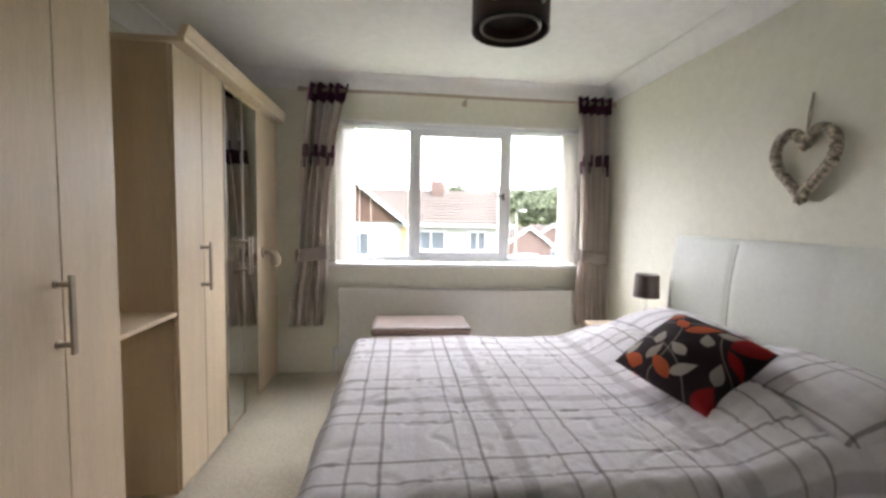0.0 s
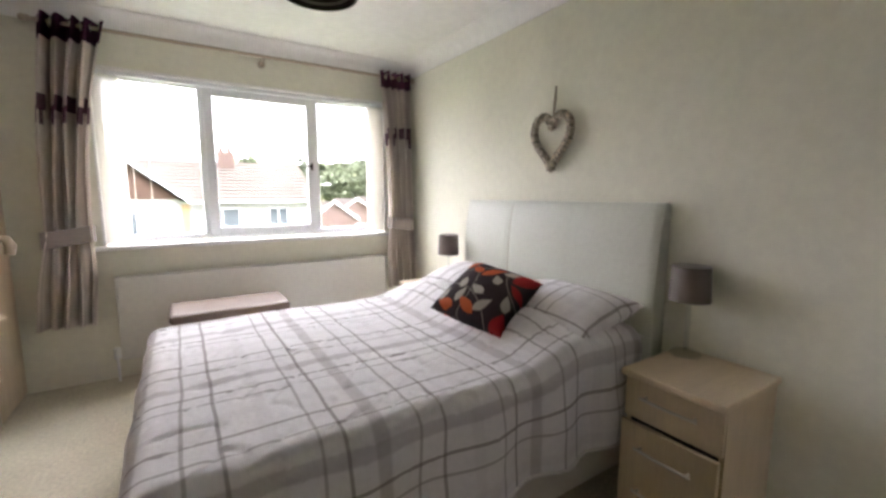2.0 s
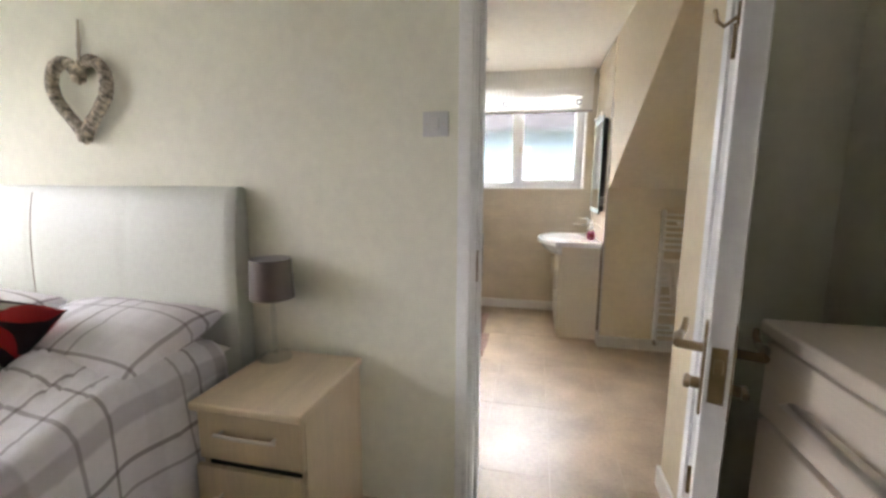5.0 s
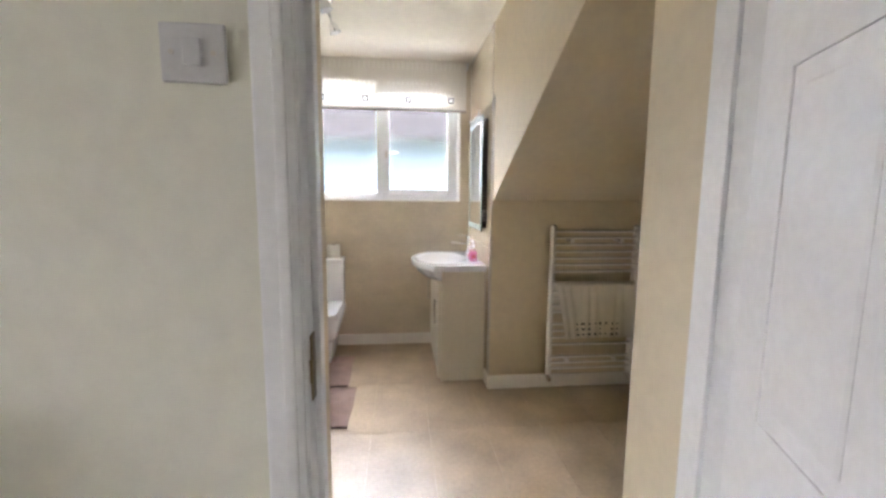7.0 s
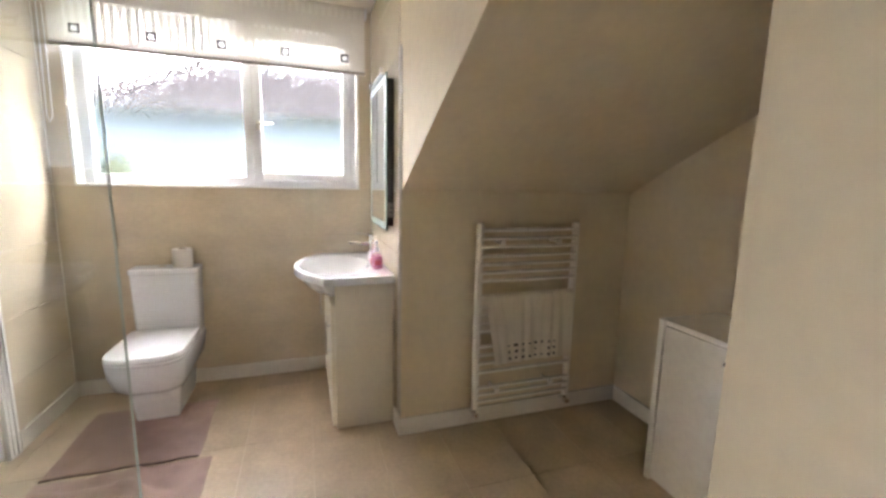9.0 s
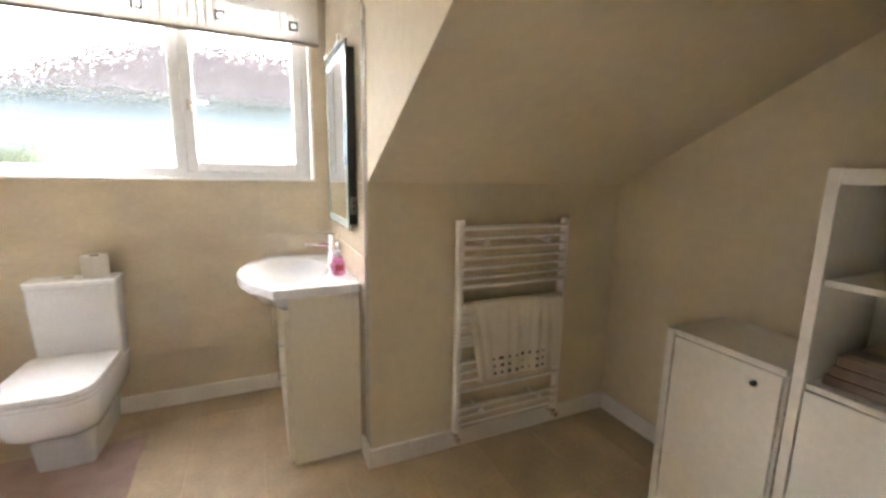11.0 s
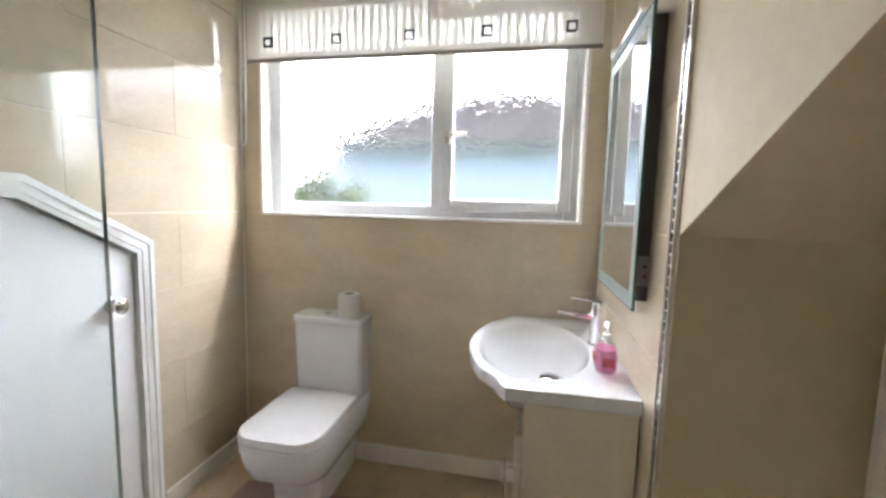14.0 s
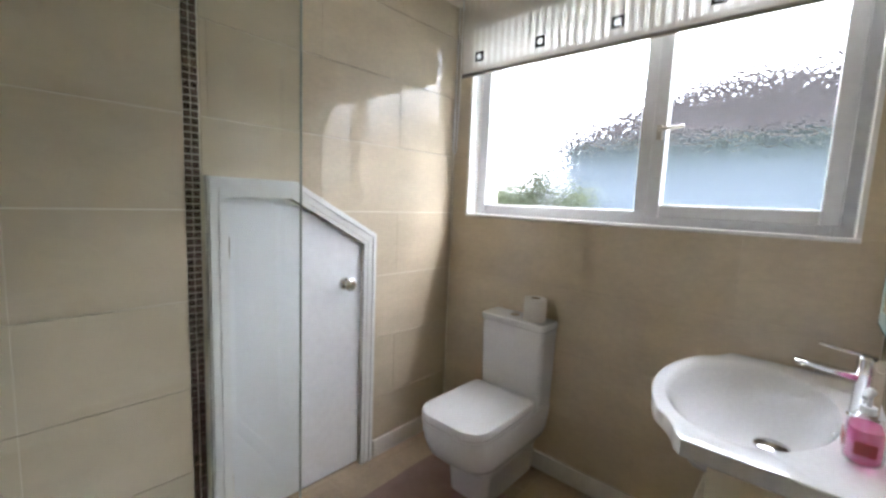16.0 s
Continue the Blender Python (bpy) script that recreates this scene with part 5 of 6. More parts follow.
part("string", merge(tube([(1.955, 1.872, 1.80), (1.968, 1.866, 1.90), (1.975, 1.872, 1.995)], 0.004, 6), tube([(1.955, 1.872, 1.80), (1.968, 1.880, 1.90), (1.975, 1.874, 1.995)], 0.004, 6)), STRING, heart)
part("nail", cyl((XE, 1.873, 1.995), (XE - 0.02, 1.873, 1.998), 0.003, 8), STEEL, heart)
sw = thing("light_switch", (XE, 0.335, 1.535), "white square light switch beside the doorway", "light switch")
part("plate", box(XE - 0.010, XE - 0.0005, 0.288, 0.382, 1.492, 1.578, 0.003), SWITCH_PLASTIC, sw)
part("rocker", box(XE - 0.016, XE - 0.009, 0.322, 0.348, 1.515, 1.555, 0.002), SWITCH_PLASTIC, sw)
part("screw", merge(cyl((XE - 0.0115, 0.305, 1.535), (XE - 0.009, 0.305, 1.535), 0.004, 10), cyl((XE - 0.0115, 0.365, 1.535), (XE - 0.009, 0.365, 1.535), 0.004, 10)), STEEL, sw)
PX, PY, PZ = 0.525, 1.78, 2.135
pend = thing("pendant_lamp", (PX, PY, ZC), "dark brown drum pendant lamp with a glossy trim", "ceiling lamp")
part("shade", lathe([(0.152, 0.0), (0.152, 0.17), (0.149, 0.17), (0.149, 0.0)], (PX, PY, PZ), 48, close=False), PENDANT, pend)
part("inner_ring", lathe([(0.118, 0.012), (0.118, 0.15), (0.114, 0.15), (0.114, 0.012)], (PX, PY, PZ), 40, close=False), PENDANT, pend)
part("trim", lathe([(0.153, -0.002), (0.154, 0.006), (0.149, 0.010), (0.147, 0.0), (0.15, -0.004)], (PX, PY, PZ), 48, close=False), DARK_METAL, pend)
part("ring_trim", lathe([(0.120, 0.006), (0.121, 0.014), (0.112, 0.014), (0.112, 0.006)], (PX, PY, PZ), 40, close=False), STEEL, pend)
part("diffuser", lathe([(0.001, 0.055), (0.112, 0.055), (0.112, 0.058), (0.001, 0.058)], (PX, PY, PZ), 32), DARK_METAL, pend)
part("spider", merge(*[cyl((PX, PY, PZ + 0.15), (PX + 0.15 * math.cos(a), PY + 0.15 * math.sin(a), PZ + 0.155), 0.003, 6) for a in (0.3, 2.4, 4.5)]), STEEL, pend)
part("cable", cyl((PX, PY, PZ + 0.15), (PX, PY, ZC - 0.02), 0.004, 8), UPVC, pend)
part("ceiling_rose", lathe([(0.012, -0.03), (0.04, -0.02), (0.045, 0.0)], (PX, PY, ZC), 24), UPVC, pend)
for a in (-2.2, -0.95):
    part("clip", cyl((PX + 0.150 * math.cos(a), PY + 0.150 * math.sin(a), PZ + 0.06), (PX + 0.158 * math.cos(a), PY + 0.158 * math.sin(a), PZ + 0.06), 0.009, 10), STEEL, pend)

# ---- chest of drawers behind the door ----
CX0, CX1, CY0, CY1, CH = 0.60, 1.385, YS + 0.01, -0.475, 1.065
chest = thing("chest_of_drawers", ((CX0 + CX1) / 2, (CY0 + CY1) / 2, 0), "cream chest of drawers with long steel handles, behind the door", "chest of drawers")
part("body", box(CX0 + 0.005, CX1 - 0.005, CY0, CY1 - 0.022, 0.0, CH - 0.03), OAK_LIP, chest)
part("top", box(CX0 - 0.01, CX1 + 0.01, CY0, CY1 + 0.012, CH - 0.03, CH, 0.007, 3), OAK_LIP, chest)
for z0, z1 in ((0.875, 1.025), (0.66, 0.862), (0.445, 0.647), (0.23, 0.432), (0.03, 0.217)):
    d = part("drawer", box(CX0, CX1, CY1 - 0.02, CY1, z0, z1, 0.003), OAK_LIP, chest)
    zh = z0 + (z1 - z0) * 0.5
    part("handle", merge(prism([(CX0 + 0.10, zh - 0.008), (CX1 - 0.10, zh - 0.008), (CX1 - 0.13, zh + 0.010), (CX0 + 0.13, zh + 0.010)], "y", CY1 + 0.012, CY1 + 0.026, 0.003), box(CX0 + 0.14, CX0 + 0.155, CY1, CY1 + 0.014, zh - 0.005, zh + 0.005), box(CX1 - 0.155, CX1 - 0.14, CY1, CY1 + 0.014, zh - 0.005, zh + 0.005)), STEEL, d, "long brushed steel handle")


# ---- bathroom: tiles, mosaic ----
def rects_minus(u0, u1, v0, v1, hole):
    """A rectangle less a hole, as rectangles."""
    if not hole:
        return [(u0, u1, v0, v1)]
    a, b, c, d = hole
    if u1 <= a or u0 >= b or v1 <= c or v0 >= d:
        return [(u0, u1, v0, v1)]
    out = []
    if u0 < a:
        out.append((u0, a, v0, v1))
    if u1 > b:
        out.append((b, u1, v0, v1))
    lo, hi = max(u0, a), min(u1, b)
    if v0 < c:
        out.append((lo, hi, v0, c))
    if v1 > d:
        out.append((lo, hi, d, v1))
    return [r for r in out if r[1] - r[0] > 0.01 and r[3] - r[2] > 0.01]


def tile_field(parent, axis, at, inward, u_start, u0, u1, z0, z1, w, h, z_start, holes, gap=0.0018, name="tile", material=None, stagger=0.5):
    """Wall tiles as single pieces, 6 mm thick, butted with a narrow joint."""
    row = 0
    z = z_start
    while z < z1:
        u = u_start - (w * stagger if row % 2 else 0) - w * 2
        while u < u1:
            todo = [(max(u, u0) + gap * 0.35, min(u + w, u1) - gap * 0.35, max(z, z0) + gap, min(z + h, z1) - gap)]
            for hole in holes:
                todo = [q for r in todo for q in rects_minus(*r, hole)]
            for a, b, c, d in todo:
                if b - a < 0.012 or d - c < 0.012:
                    continue
                lo, hi = sorted((at, at + inward * 0.005))
                bm = box(a, b, lo, hi, c, d) if axis == "y" else box(lo, hi, a, b, c, d)
                part(name, bm, material or TILE, parent)
            u += w
        z += h
        row += 1


def mosaic(parent, axis, at, inward, u0, cols, z0, z1, pitch=0.0245):
    """A strip of small glass mosaic, far too many to pick apart singly."""
    verts, faces = [], []
    s = pitch - 0.0034
    rows = int((z1 - z0) / pitch)
    for r in range(rows):
        for c in range(cols):
            a, z = u0 + c * pitch, z0 + r * pitch
            i = len(verts)
            lo, hi = at, at + inward * 0.007
            for d, m in ((lo, 0), (hi, 0.0012)):
                for uu, zz in ((a + m, z + m), (a + s - m, z + m), (a + s - m, z + s - m), (a + m, z + s - m)):
                    verts.append((uu, d, zz) if axis == "y" else (d, uu, zz))
            faces += [(i + 4, i + 5, i + 6, i + 7)] + [(i + k, i + (k + 1) % 4, i + 4 + (k + 1) % 4, i + 4 + k) for k in range(4)]
    me = bpy.data.meshes.new("mosaic")
    me.from_pydata(verts, [], faces)
    bm = bmesh.new()
    bm.from_mesh(me)
    bpy.data.meshes.remove(me)
    ob = part("mosaic", bm, MOSAIC, parent, "strip of small brown and cream glass mosaic")
    ob["kind"] = "stuff"


cheek = bpy.data.objects["wall_dormer_cheek"]
mosaic(wall_l, "y", YL + 0.003, -1, 3.556, 2, 0.0, ZB)
mosaic(cheek, "y", YC - 0.001, 1, 4.0165, 1, 0.10, 1.96, 0.027)
part("grout", box(4.0106, 4.0458, YC + 0.0005, YC + 0.003, 0.10, 1.965), MOSAIC_GROUT, cheek)
part("strip_trim", merge(box(4.004, 4.0105, YC, YC + 0.010, 0.10, 1.965), box(4.046, 4.052, YC, YC + 0.008, 0.10, 1.965),  box(4.015, 4.04, YC, YC + 0.008, 1.965, 1.985, 0.002)), STEEL, cheek)

# eaves cupboard door
cup = tagged(new("door_2"), "white eaves cupboard door with a sloping corner, closed", "door", "", "structure")
ORG[cup.name] = Vector((0, 0, 0))
part("leaf", prism([(3.692, 0.015), (4.312, 0.015), (4.312, 1.142), (3.938, 1.347), (3.692, 1.347)], "y", YL + 0.008, YL + 0.035, 0.002), BLUE_WHITE, cup)


def offset_frame(d_out, d_in, y0, y1, bev=0.004):
    """The casing round the cupboard door between two distances from the opening."""
    def line(d):
        return [(3.69 - d, 0.0), (3.69 - d, 1.35 + d), (3.94 + 0.25 * d, 1.35 + d), (4.315 + d, 1.145 + 0.62 * d), (4.315 + d, 0.0)]
    A, B = line(d_in), line(d_out)
    out = []
    for i in range(4):
        out.append(prism([A[i], A[i + 1], B[i + 1], B[i]], "y", y0, y1, bev if i else 0))
    return merge(*out)


part("casing", merge(offset_frame(0.072, 0.0, YL - 0.014, YL + 0.004, 0), offset_frame(0.066, 0.048, YL - 0.021, YL - 0.013, 0), offset_frame(0.034, 0.018, YL - 0.018, YL - 0.013, 0)), GLOSS_WHITE, cup)
knob = part("knob", merge(tube([(4.215, YL + 0.008, 0.96), (4.215, YL + 0.002, 0.96), (4.215, YL - 0.002, 0.96)], [0.028, 0.028, 0.024], 20), tube([(4.215, YL, 0.96), (4.215, YL - 0.022, 0.96), (4.215, YL - 0.030, 0.96), (4.215, YL - 0.045, 0.96), (4.215, YL - 0.052, 0.96)], [0.011, 0.011, 0.023, 0.028, 0.016], 20)), CHROME, cup)
part("hinge", merge(cyl((3.692, YL - 0.002, 1.12), (3.692, YL - 0.002, 1.20), 0.005, 8), cyl((3.692, YL - 0.002, 0.17), (3.692, YL - 0.002, 0.25), 0.005, 8)), CHROME, cup)

# ---- shower ----
tray = thing("shower_tray", (2.9, 0.83, 0), "low white shower tray behind the glass screen", "shower tray")
part("tray", merge(box(2.21, 3.535, 0.435, YL - 0.008, 0.0, 0.03, 0.004), box(2.21, 3.535, 0.435, 0.475, 0.03, 0.045, 0.006), box(3.495, 3.535, 0.475, YL - 0.008, 0.03, 0.045, 0.006)), CERAMIC, tray)
part("drain", cyl((2.9, 0.85, 0.03), (2.9, 0.85, 0.036), 0.045, 24), CHROME, tray)
screen = thing("shower_screen", (2.9, 0.45, 0.045), "clear frameless glass shower screen", "shower screen")
pane = part("pane", box(2.22, 3.548, 0.446, 0.454, 0.047, 2.10), SHOWER_GLASS, screen)
pane.visible_shadow = False
part("edge", box(3.5485, 3.5495, 0.446, 0.454, 0.047, 2.10), GLASS_EDGE, screen)
part("wall_channel", box(2.203, 2.224, 0.438, 0.462, 0.046, 2.10, 0.003), CHROME, screen)

# ---- blind ----
blind = thing("roller_blind", (4.89, 0.3, ZB), "cream roller blind with slotted stripes and square eyelets", "blind")


def blind_fabric():
    m = mat("cream_blind_fabric", (0.74, 0.69, 0.62), 0.9, var=0.04, bump=0.1, bscale=300)
    nt = m.node_tree
    p = nt.nodes["Principled BSDF"]
    uv = nt.nodes.new("ShaderNodeSeparateXYZ")
    tc = nt.nodes.new("ShaderNodeUVMap")
    nt.links.new(tc.outputs[0], uv.inputs[0])
    u, v = uv.outputs[0], uv.outputs[1]
    tr = nt.nodes.new("ShaderNodeBsdfTranslucent")
    tr.inputs["Color"].default_value = (0.92, 0.89, 0.84, 1)
    mx = nt.nodes.new("ShaderNodeMixShader")
    clear = nt.nodes.new("ShaderNodeBsdfTransparent")
    lines = stripe(nt, u, 0.0395, 0.5, 0.0085, 0.003)
    left = nmath(nt, "GREATER_THAN", u, 0.74)
    top = nmath(nt, "MULTIPLY_ADD", left, 0.085, 2.19)
    within = nmath(nt, "MULTIPLY", nmath(nt, "GREATER_THAN", u, 0.10), nmath(nt, "LESS_THAN", u, 1.605))
    band = nmath(nt, "MULTIPLY", nmath(nt, "MULTIPLY", nmath(nt, "GREATER_THAN", v, 2.082), nmath(nt, "LESS_THAN", v, top)), within)
    upper = nmath(nt, "MULTIPLY", nmath(nt, "GREATER_THAN", v, 2.37), nmath(nt, "LESS_THAN", v, 2.43))
    dash = nmath(nt, "MULTIPLY", nmath(nt, "GREATER_THAN", v, 2.252), nmath(nt, "LESS_THAN", v, 2.27))
    dash = nmath(nt, "MULTIPLY", dash, nmath(nt, "MULTIPLY", nmath(nt, "GREATER_THAN", u, 0.22), nmath(nt, "LESS_THAN", u, 0.66)))
    k = nmath(nt, "MULTIPLY", lines, nmath(nt, "MINIMUM", nmath(nt, "ADD", nmath(nt, "ADD", band, dash), nmath(nt, "MULTIPLY", upper, 0.5)), 1.0))
    nt.links.new(nmath(nt, "MULTIPLY_ADD", k, 0.46, 0.062), mx.inputs[0])
    nt.links.new(p.outputs[0], mx.inputs[1])
    nt.links.new(tr.outputs[0], mx.inputs[2])
    hole = nmath(nt, "MULTIPLY", stripe(nt, u, 0.3562, 1.555 / 0.3562, 0.0125, 0.001), nmath(nt, "LESS_THAN", nmath(nt, "ABSOLUTE", nmath(nt, "SUBTRACT", v, 2.128)), 0.0125))
    m2 = nt.nodes.new("ShaderNodeMixShader")
    nt.links.new(hole, m2.inputs[0])
    nt.links.new(mx.outputs[0], m2.inputs[1])
    nt.links.new(clear.outputs[0], m2.inputs[2])
    nt.links.new(m2.outputs[0], nt.nodes["Material Output"].inputs["Surface"])
    return m


part("fabric", sheet(lambda u, v: (4.885 + 0.006 * (1 - v), -0.53 + 1.675 * u, 2.05 + 0.397 * v), 40, 12, 0, lambda u, v: (1.675 * u, 2.05 + 0.397 * v)), blind_fabric(), blind)
part("roller", cyl((4.91, -0.535, 2.425), (4.91, 1.15, 2.425), 0.02, 16), UPVC, blind)
part("bottom_bar", box(4.880, 4.896, -0.53, 1.145, 2.036, 2.054, 0.004), mat("taupe_blind_bar", (0.34, 0.29, 0.25), 0.6), blind)
for y in (1.025, 0.668, 0.312, -0.042, -0.40):
    e = part("eyelet", frame_rect("x", y - 0.0235, y + 0.0235, 2.128 - 0.0235, 2.128 + 0.0235, 0.009, 4.876, 4.884, 0.001), DARK_METAL, blind, "square pewter eyelet")
    part("disc", cyl((4.877, y, 2.128), (4.883, y, 2.128), 0.0145, 18), translucent("pearl_disc", (0.9, 0.9, 0.88), 0.75), e)
part("cord", merge(tube([(4.90, 1.165, 2.42), (4.90, 1.166, 2.0), (4.90, 1.172, 1.66), (4.90, 1.185, 1.635), (4.90, 1.198, 1.66), (4.90, 1.192, 2.0), (4.90, 1.185, 2.42)], 0.0028, 6)), UPVC, blind)
for y in (-0.545, 1.152):
    part("bracket", box(4.885, 4.955, y, y + 0.008, 2.395, 2.445), UPVC, blind)


# ---- toilet ----
def rrect(x0, x1, y0, y1, rf, rb, n=7):
    """A rounded outline; rf is the corner radius towards -x, rb towards +x."""
    pts = []
    for cx, cy, r, a0 in ((x0 + rf, y0 + rf, rf, 180), (x1 - rb, y0 + rb, rb, 270), (x1 - rb, y1 - rb, rb, 0), (x0 + rf, y1 - rf, rf, 90)):
        for i in range(n):
            a = radians(a0 + 90 * i / (n - 1))
            pts.append((cx + r * math.cos(a), cy + r * math.sin(a)))
    return pts


def loft(sections, caps=True):
    """Closed outlines (points, height), joined from first to last."""
    bm = bmesh.new()
    rings = [[bm.verts.new((x, y, z)) for x, y in pts] for pts, z in sections]
    n = len(rings[0])
    for A, B in zip(rings, rings[1:]):
        for i in range(n):
            bm.faces.new((A[i], A[(i + 1) % n], B[(i + 1) % n], B[i]))
    if caps:
        bm.faces.new(rings[0][::-1])
        bm.faces.new(rings[-1])
    return bm


toilet = thing("toilet", (4.65, 0.69, 0), "white close-coupled toilet with a square closed lid", "toilet")
TY = 0.69
secs = [(rrect(4.515, 4.93, TY - 0.105, TY + 0.105, 0.035, 0.02), 0.0), (rrect(4.51, 4.93, TY - 0.108, TY + 0.108, 0.035, 0.02), 0.02),
        (rrect(4.50, 4.93, TY - 0.118, TY + 0.118, 0.04, 0.02), 0.14), (rrect(4.48, 4.93, TY - 0.125, TY + 0.125, 0.075, 0.02), 0.175), (rrect(4.42, 4.935, TY - 0.15, TY + 0.15, 0.105, 0.02), 0.205),
        (rrect(4.36, 4.94, TY - 0.168, TY + 0.168, 0.11, 0.02), 0.25), (rrect(4.338, 4.94, TY - 0.177, TY + 0.177, 0.11, 0.02), 0.31), (rrect(4.332, 4.945, TY - 0.184, TY + 0.184, 0.105, 0.02), 0.37), (rrect(4.338, 4.945, TY - 0.181, TY + 0.181, 0.105, 0.02), 0.386)]
part("pan", loft(secs), CERAMIC, toilet, sharp=50)
part("seat", loft([(rrect(4.330, 4.80, TY - 0.179, TY + 0.179, 0.103, 0.03), 0.3875), (rrect(4.327, 4.80, TY - 0.182, TY + 0.182, 0.104, 0.03), 0.392), (rrect(4.327, 4.80, TY - 0.182, TY + 0.182, 0.104, 0.03), 0.400), (rrect(4.332, 4.80, TY - 0.178, TY + 0.178, 0.103, 0.03), 0.404)]), SEAT, toilet)
part("lid", loft([(rrect(4.328, 4.80, TY - 0.181, TY + 0.181, 0.104, 0.03), 0.408), (rrect(4.325, 4.80, TY - 0.183, TY + 0.183, 0.105, 0.03), 0.414), (rrect(4.326, 4.80, TY - 0.182, TY + 0.182, 0.105, 0.03), 0.430), (rrect(4.330, 4.796, TY - 0.178, TY + 0.178, 0.102, 0.03), 0.4385), (rrect(4.338, 4.79, TY - 0.170, TY + 0.170, 0.096, 0.03), 0.442)]), SEAT, toilet, sharp=24)
part("cistern", loft([(rrect(4.822, 4.95, TY - 0.172, TY + 0.172, 0.022, 0.01), 0.384), (rrect(4.818, 4.952, TY - 0.176, TY + 0.176, 0.025, 0.01), 0.52), (rrect(4.812, 4.954, TY - 0.180, TY + 0.180, 0.025, 0.01), 0.765)]), CERAMIC, toilet)
cl = part("cistern_lid", loft([(rrect(4.806, 4.955, TY - 0.182, TY + 0.182, 0.025, 0.01), 0.769), (rrect(4.802, 4.955, TY - 0.184, TY + 0.184, 0.026, 0.01), 0.775), (rrect(4.802, 4.955, TY - 0.184, TY + 0.184, 0.026, 0.01), 0.797), (rrect(4.81, 4.955, TY - 0.178, TY + 0.178, 0.022, 0.01), 0.803)]), CERAMIC, toilet)
part("flush_button", merge(lathe([(0.024, 0.8025), (0.024, 0.807), (0.020, 0.808), (0.001, 0.808)], (4.88, TY + 0.02, 0), 24)), CHROME, cl)
for y in (TY - 0.09, TY + 0.09):
    part("hinge", cyl((4.79, y - 0.02, 0.41), (4.79, y + 0.02, 0.41), 0.012, 12), CHROME, toilet)
part("waste_pipe", cyl((4.92, TY, 0.18), (4.97, TY, 0.18), 0.055, 18), UPVC, toilet)
roll = thing("toilet_roll", (4.875, 0.597, 0.8035), "white toilet roll standing on the cistern", "toilet roll")
part("paper", lathe([(0.021, 0.0), (0.054, 0.0), (0.055, 0.004), (0.055, 0.106), (0.053, 0.110), (0.021, 0.110), (0.021, 0.0)], (4.875, 0.597, 0.8035), 32, close=False), PAPER, roll)
part("core", lathe([(0.0212, 0.001), (0.0212, 0.111), (0.0195, 0.111), (0.0195, 0.001)], (4.875, 0.597, 0.8035), 20, close=False), CARD, roll)


# ---- bath mats ----
def bath_mat(x0, x1, y0, y1, seed, cut, label, ripple=0.006, folds=()):
    m = thing("bath_mat", ((x0 + x1) / 2, (y0 + y1) / 2, 0), label, "bath mat", "pair of bath mats")

    def fn(u, v):
        x, y = x0 + (x1 - x0) * u, y0 + (y1 - y0) * v
        wob = noise.noise(Vector((x * 3, y * 3, seed)))
        edge = min(u, 1 - u, v, 1 - v) * 8
        z = 0.006 + 0.010 * min(1, edge) + ripple * max(0, noise.noise(Vector((x * 5 + seed, y * 9, 1)))) * min(1, edge)
        for k, (xc, lean, high) in enumerate(folds):
            d = x - xc - lean * (y - 0.7) - 0.03 * noise.noise(Vector((y * 4, k, seed)))
            z += high * math.exp(-(d / 0.028) ** 2) * min(1, edge) * min(1.0, max(0.0, (y - 0.42) / 0.2))
        if cut and x > 4.50 and abs(y - TY) < 0.135:
            z = 0.0035
        return (x + 0.012 * wob, y + 0.012 * noise.noise(Vector((x * 3, seed, y * 3))), z)
    part("cloth", sheet(fn, 60, 60, 0.004), MAT_PINK, m, sharp=80)
    part("hem", tube([(x0 + 0.004, y0 + (y1 - y0) * k / 10 + 0.0, 0.007 + 0.003 * math.sin(k * 1.7)) for k in range(11)], 0.006, 8), MAT_EDGE, m)


bath_mat(4.09, 4.66, 0.40, 1.02, 2.0, True, "dusty pink pedestal mat round the toilet foot")
bath_mat(3.56, 4.07, 0.335, 1.02, 5.0, False, "crumpled dusty pink bath mat on the tiles", 0.05, ((3.66, 0.12, 0.045), (3.77, -0.1, 0.04), (3.88, 0.2, 0.05), (3.99, -0.05, 0.035)))

# ---- basin and vanity ----
van = thing("vanity_unit", (4.545, -0.41, 0), "cream vanity cabinet with two front doors", "vanity cabinet")
for x in (4.142, 4.927):
    part("side_panel", box(x, x + 0.018, YC + 0.012, -0.262, 0.0, 0.80, 0.002), CREAM_GLOSS, van)
part("carcass", merge(box(4.1605, 4.9265, YC + 0.012, -0.263, 0.0, 0.06), box(4.1605, 4.9265, YC + 0.012, YC + 0.02, 0.06, 0.68), box(4.1605, 4.9265, -0.285, -0.263, 0.06, 0.66)), CREAM_GLOSS, van)
for a, b, hy in ((4.145, 4.542, 4.18), (4.548, 4.942, 4.90)):
    d = part("door", box(a, b, -0.260, -0.240, 0.02, 0.70, 0.003), CREAM_GLOSS, van)
    part("handle", merge(cyl((hy, -0.215, 0.42), (hy, -0.215, 0.60), 0.006, 10), cyl((hy, -0.240, 0.44), (hy, -0.215, 0.44), 0.005, 8), cyl((hy, -0.240, 0.58), (hy, -0.215, 0.58), 0.005, 8)), CHROME, d)
    part("hinge", merge(box(a + 0.0, a + 0.012, -0.2615, -0.2601, 0.1, 0.14), box(a, a + 0.012, -0.2615, -0.2601, 0.66, 0.70)), STEEL, d)

BCX, BCY = 4.545, -0.34


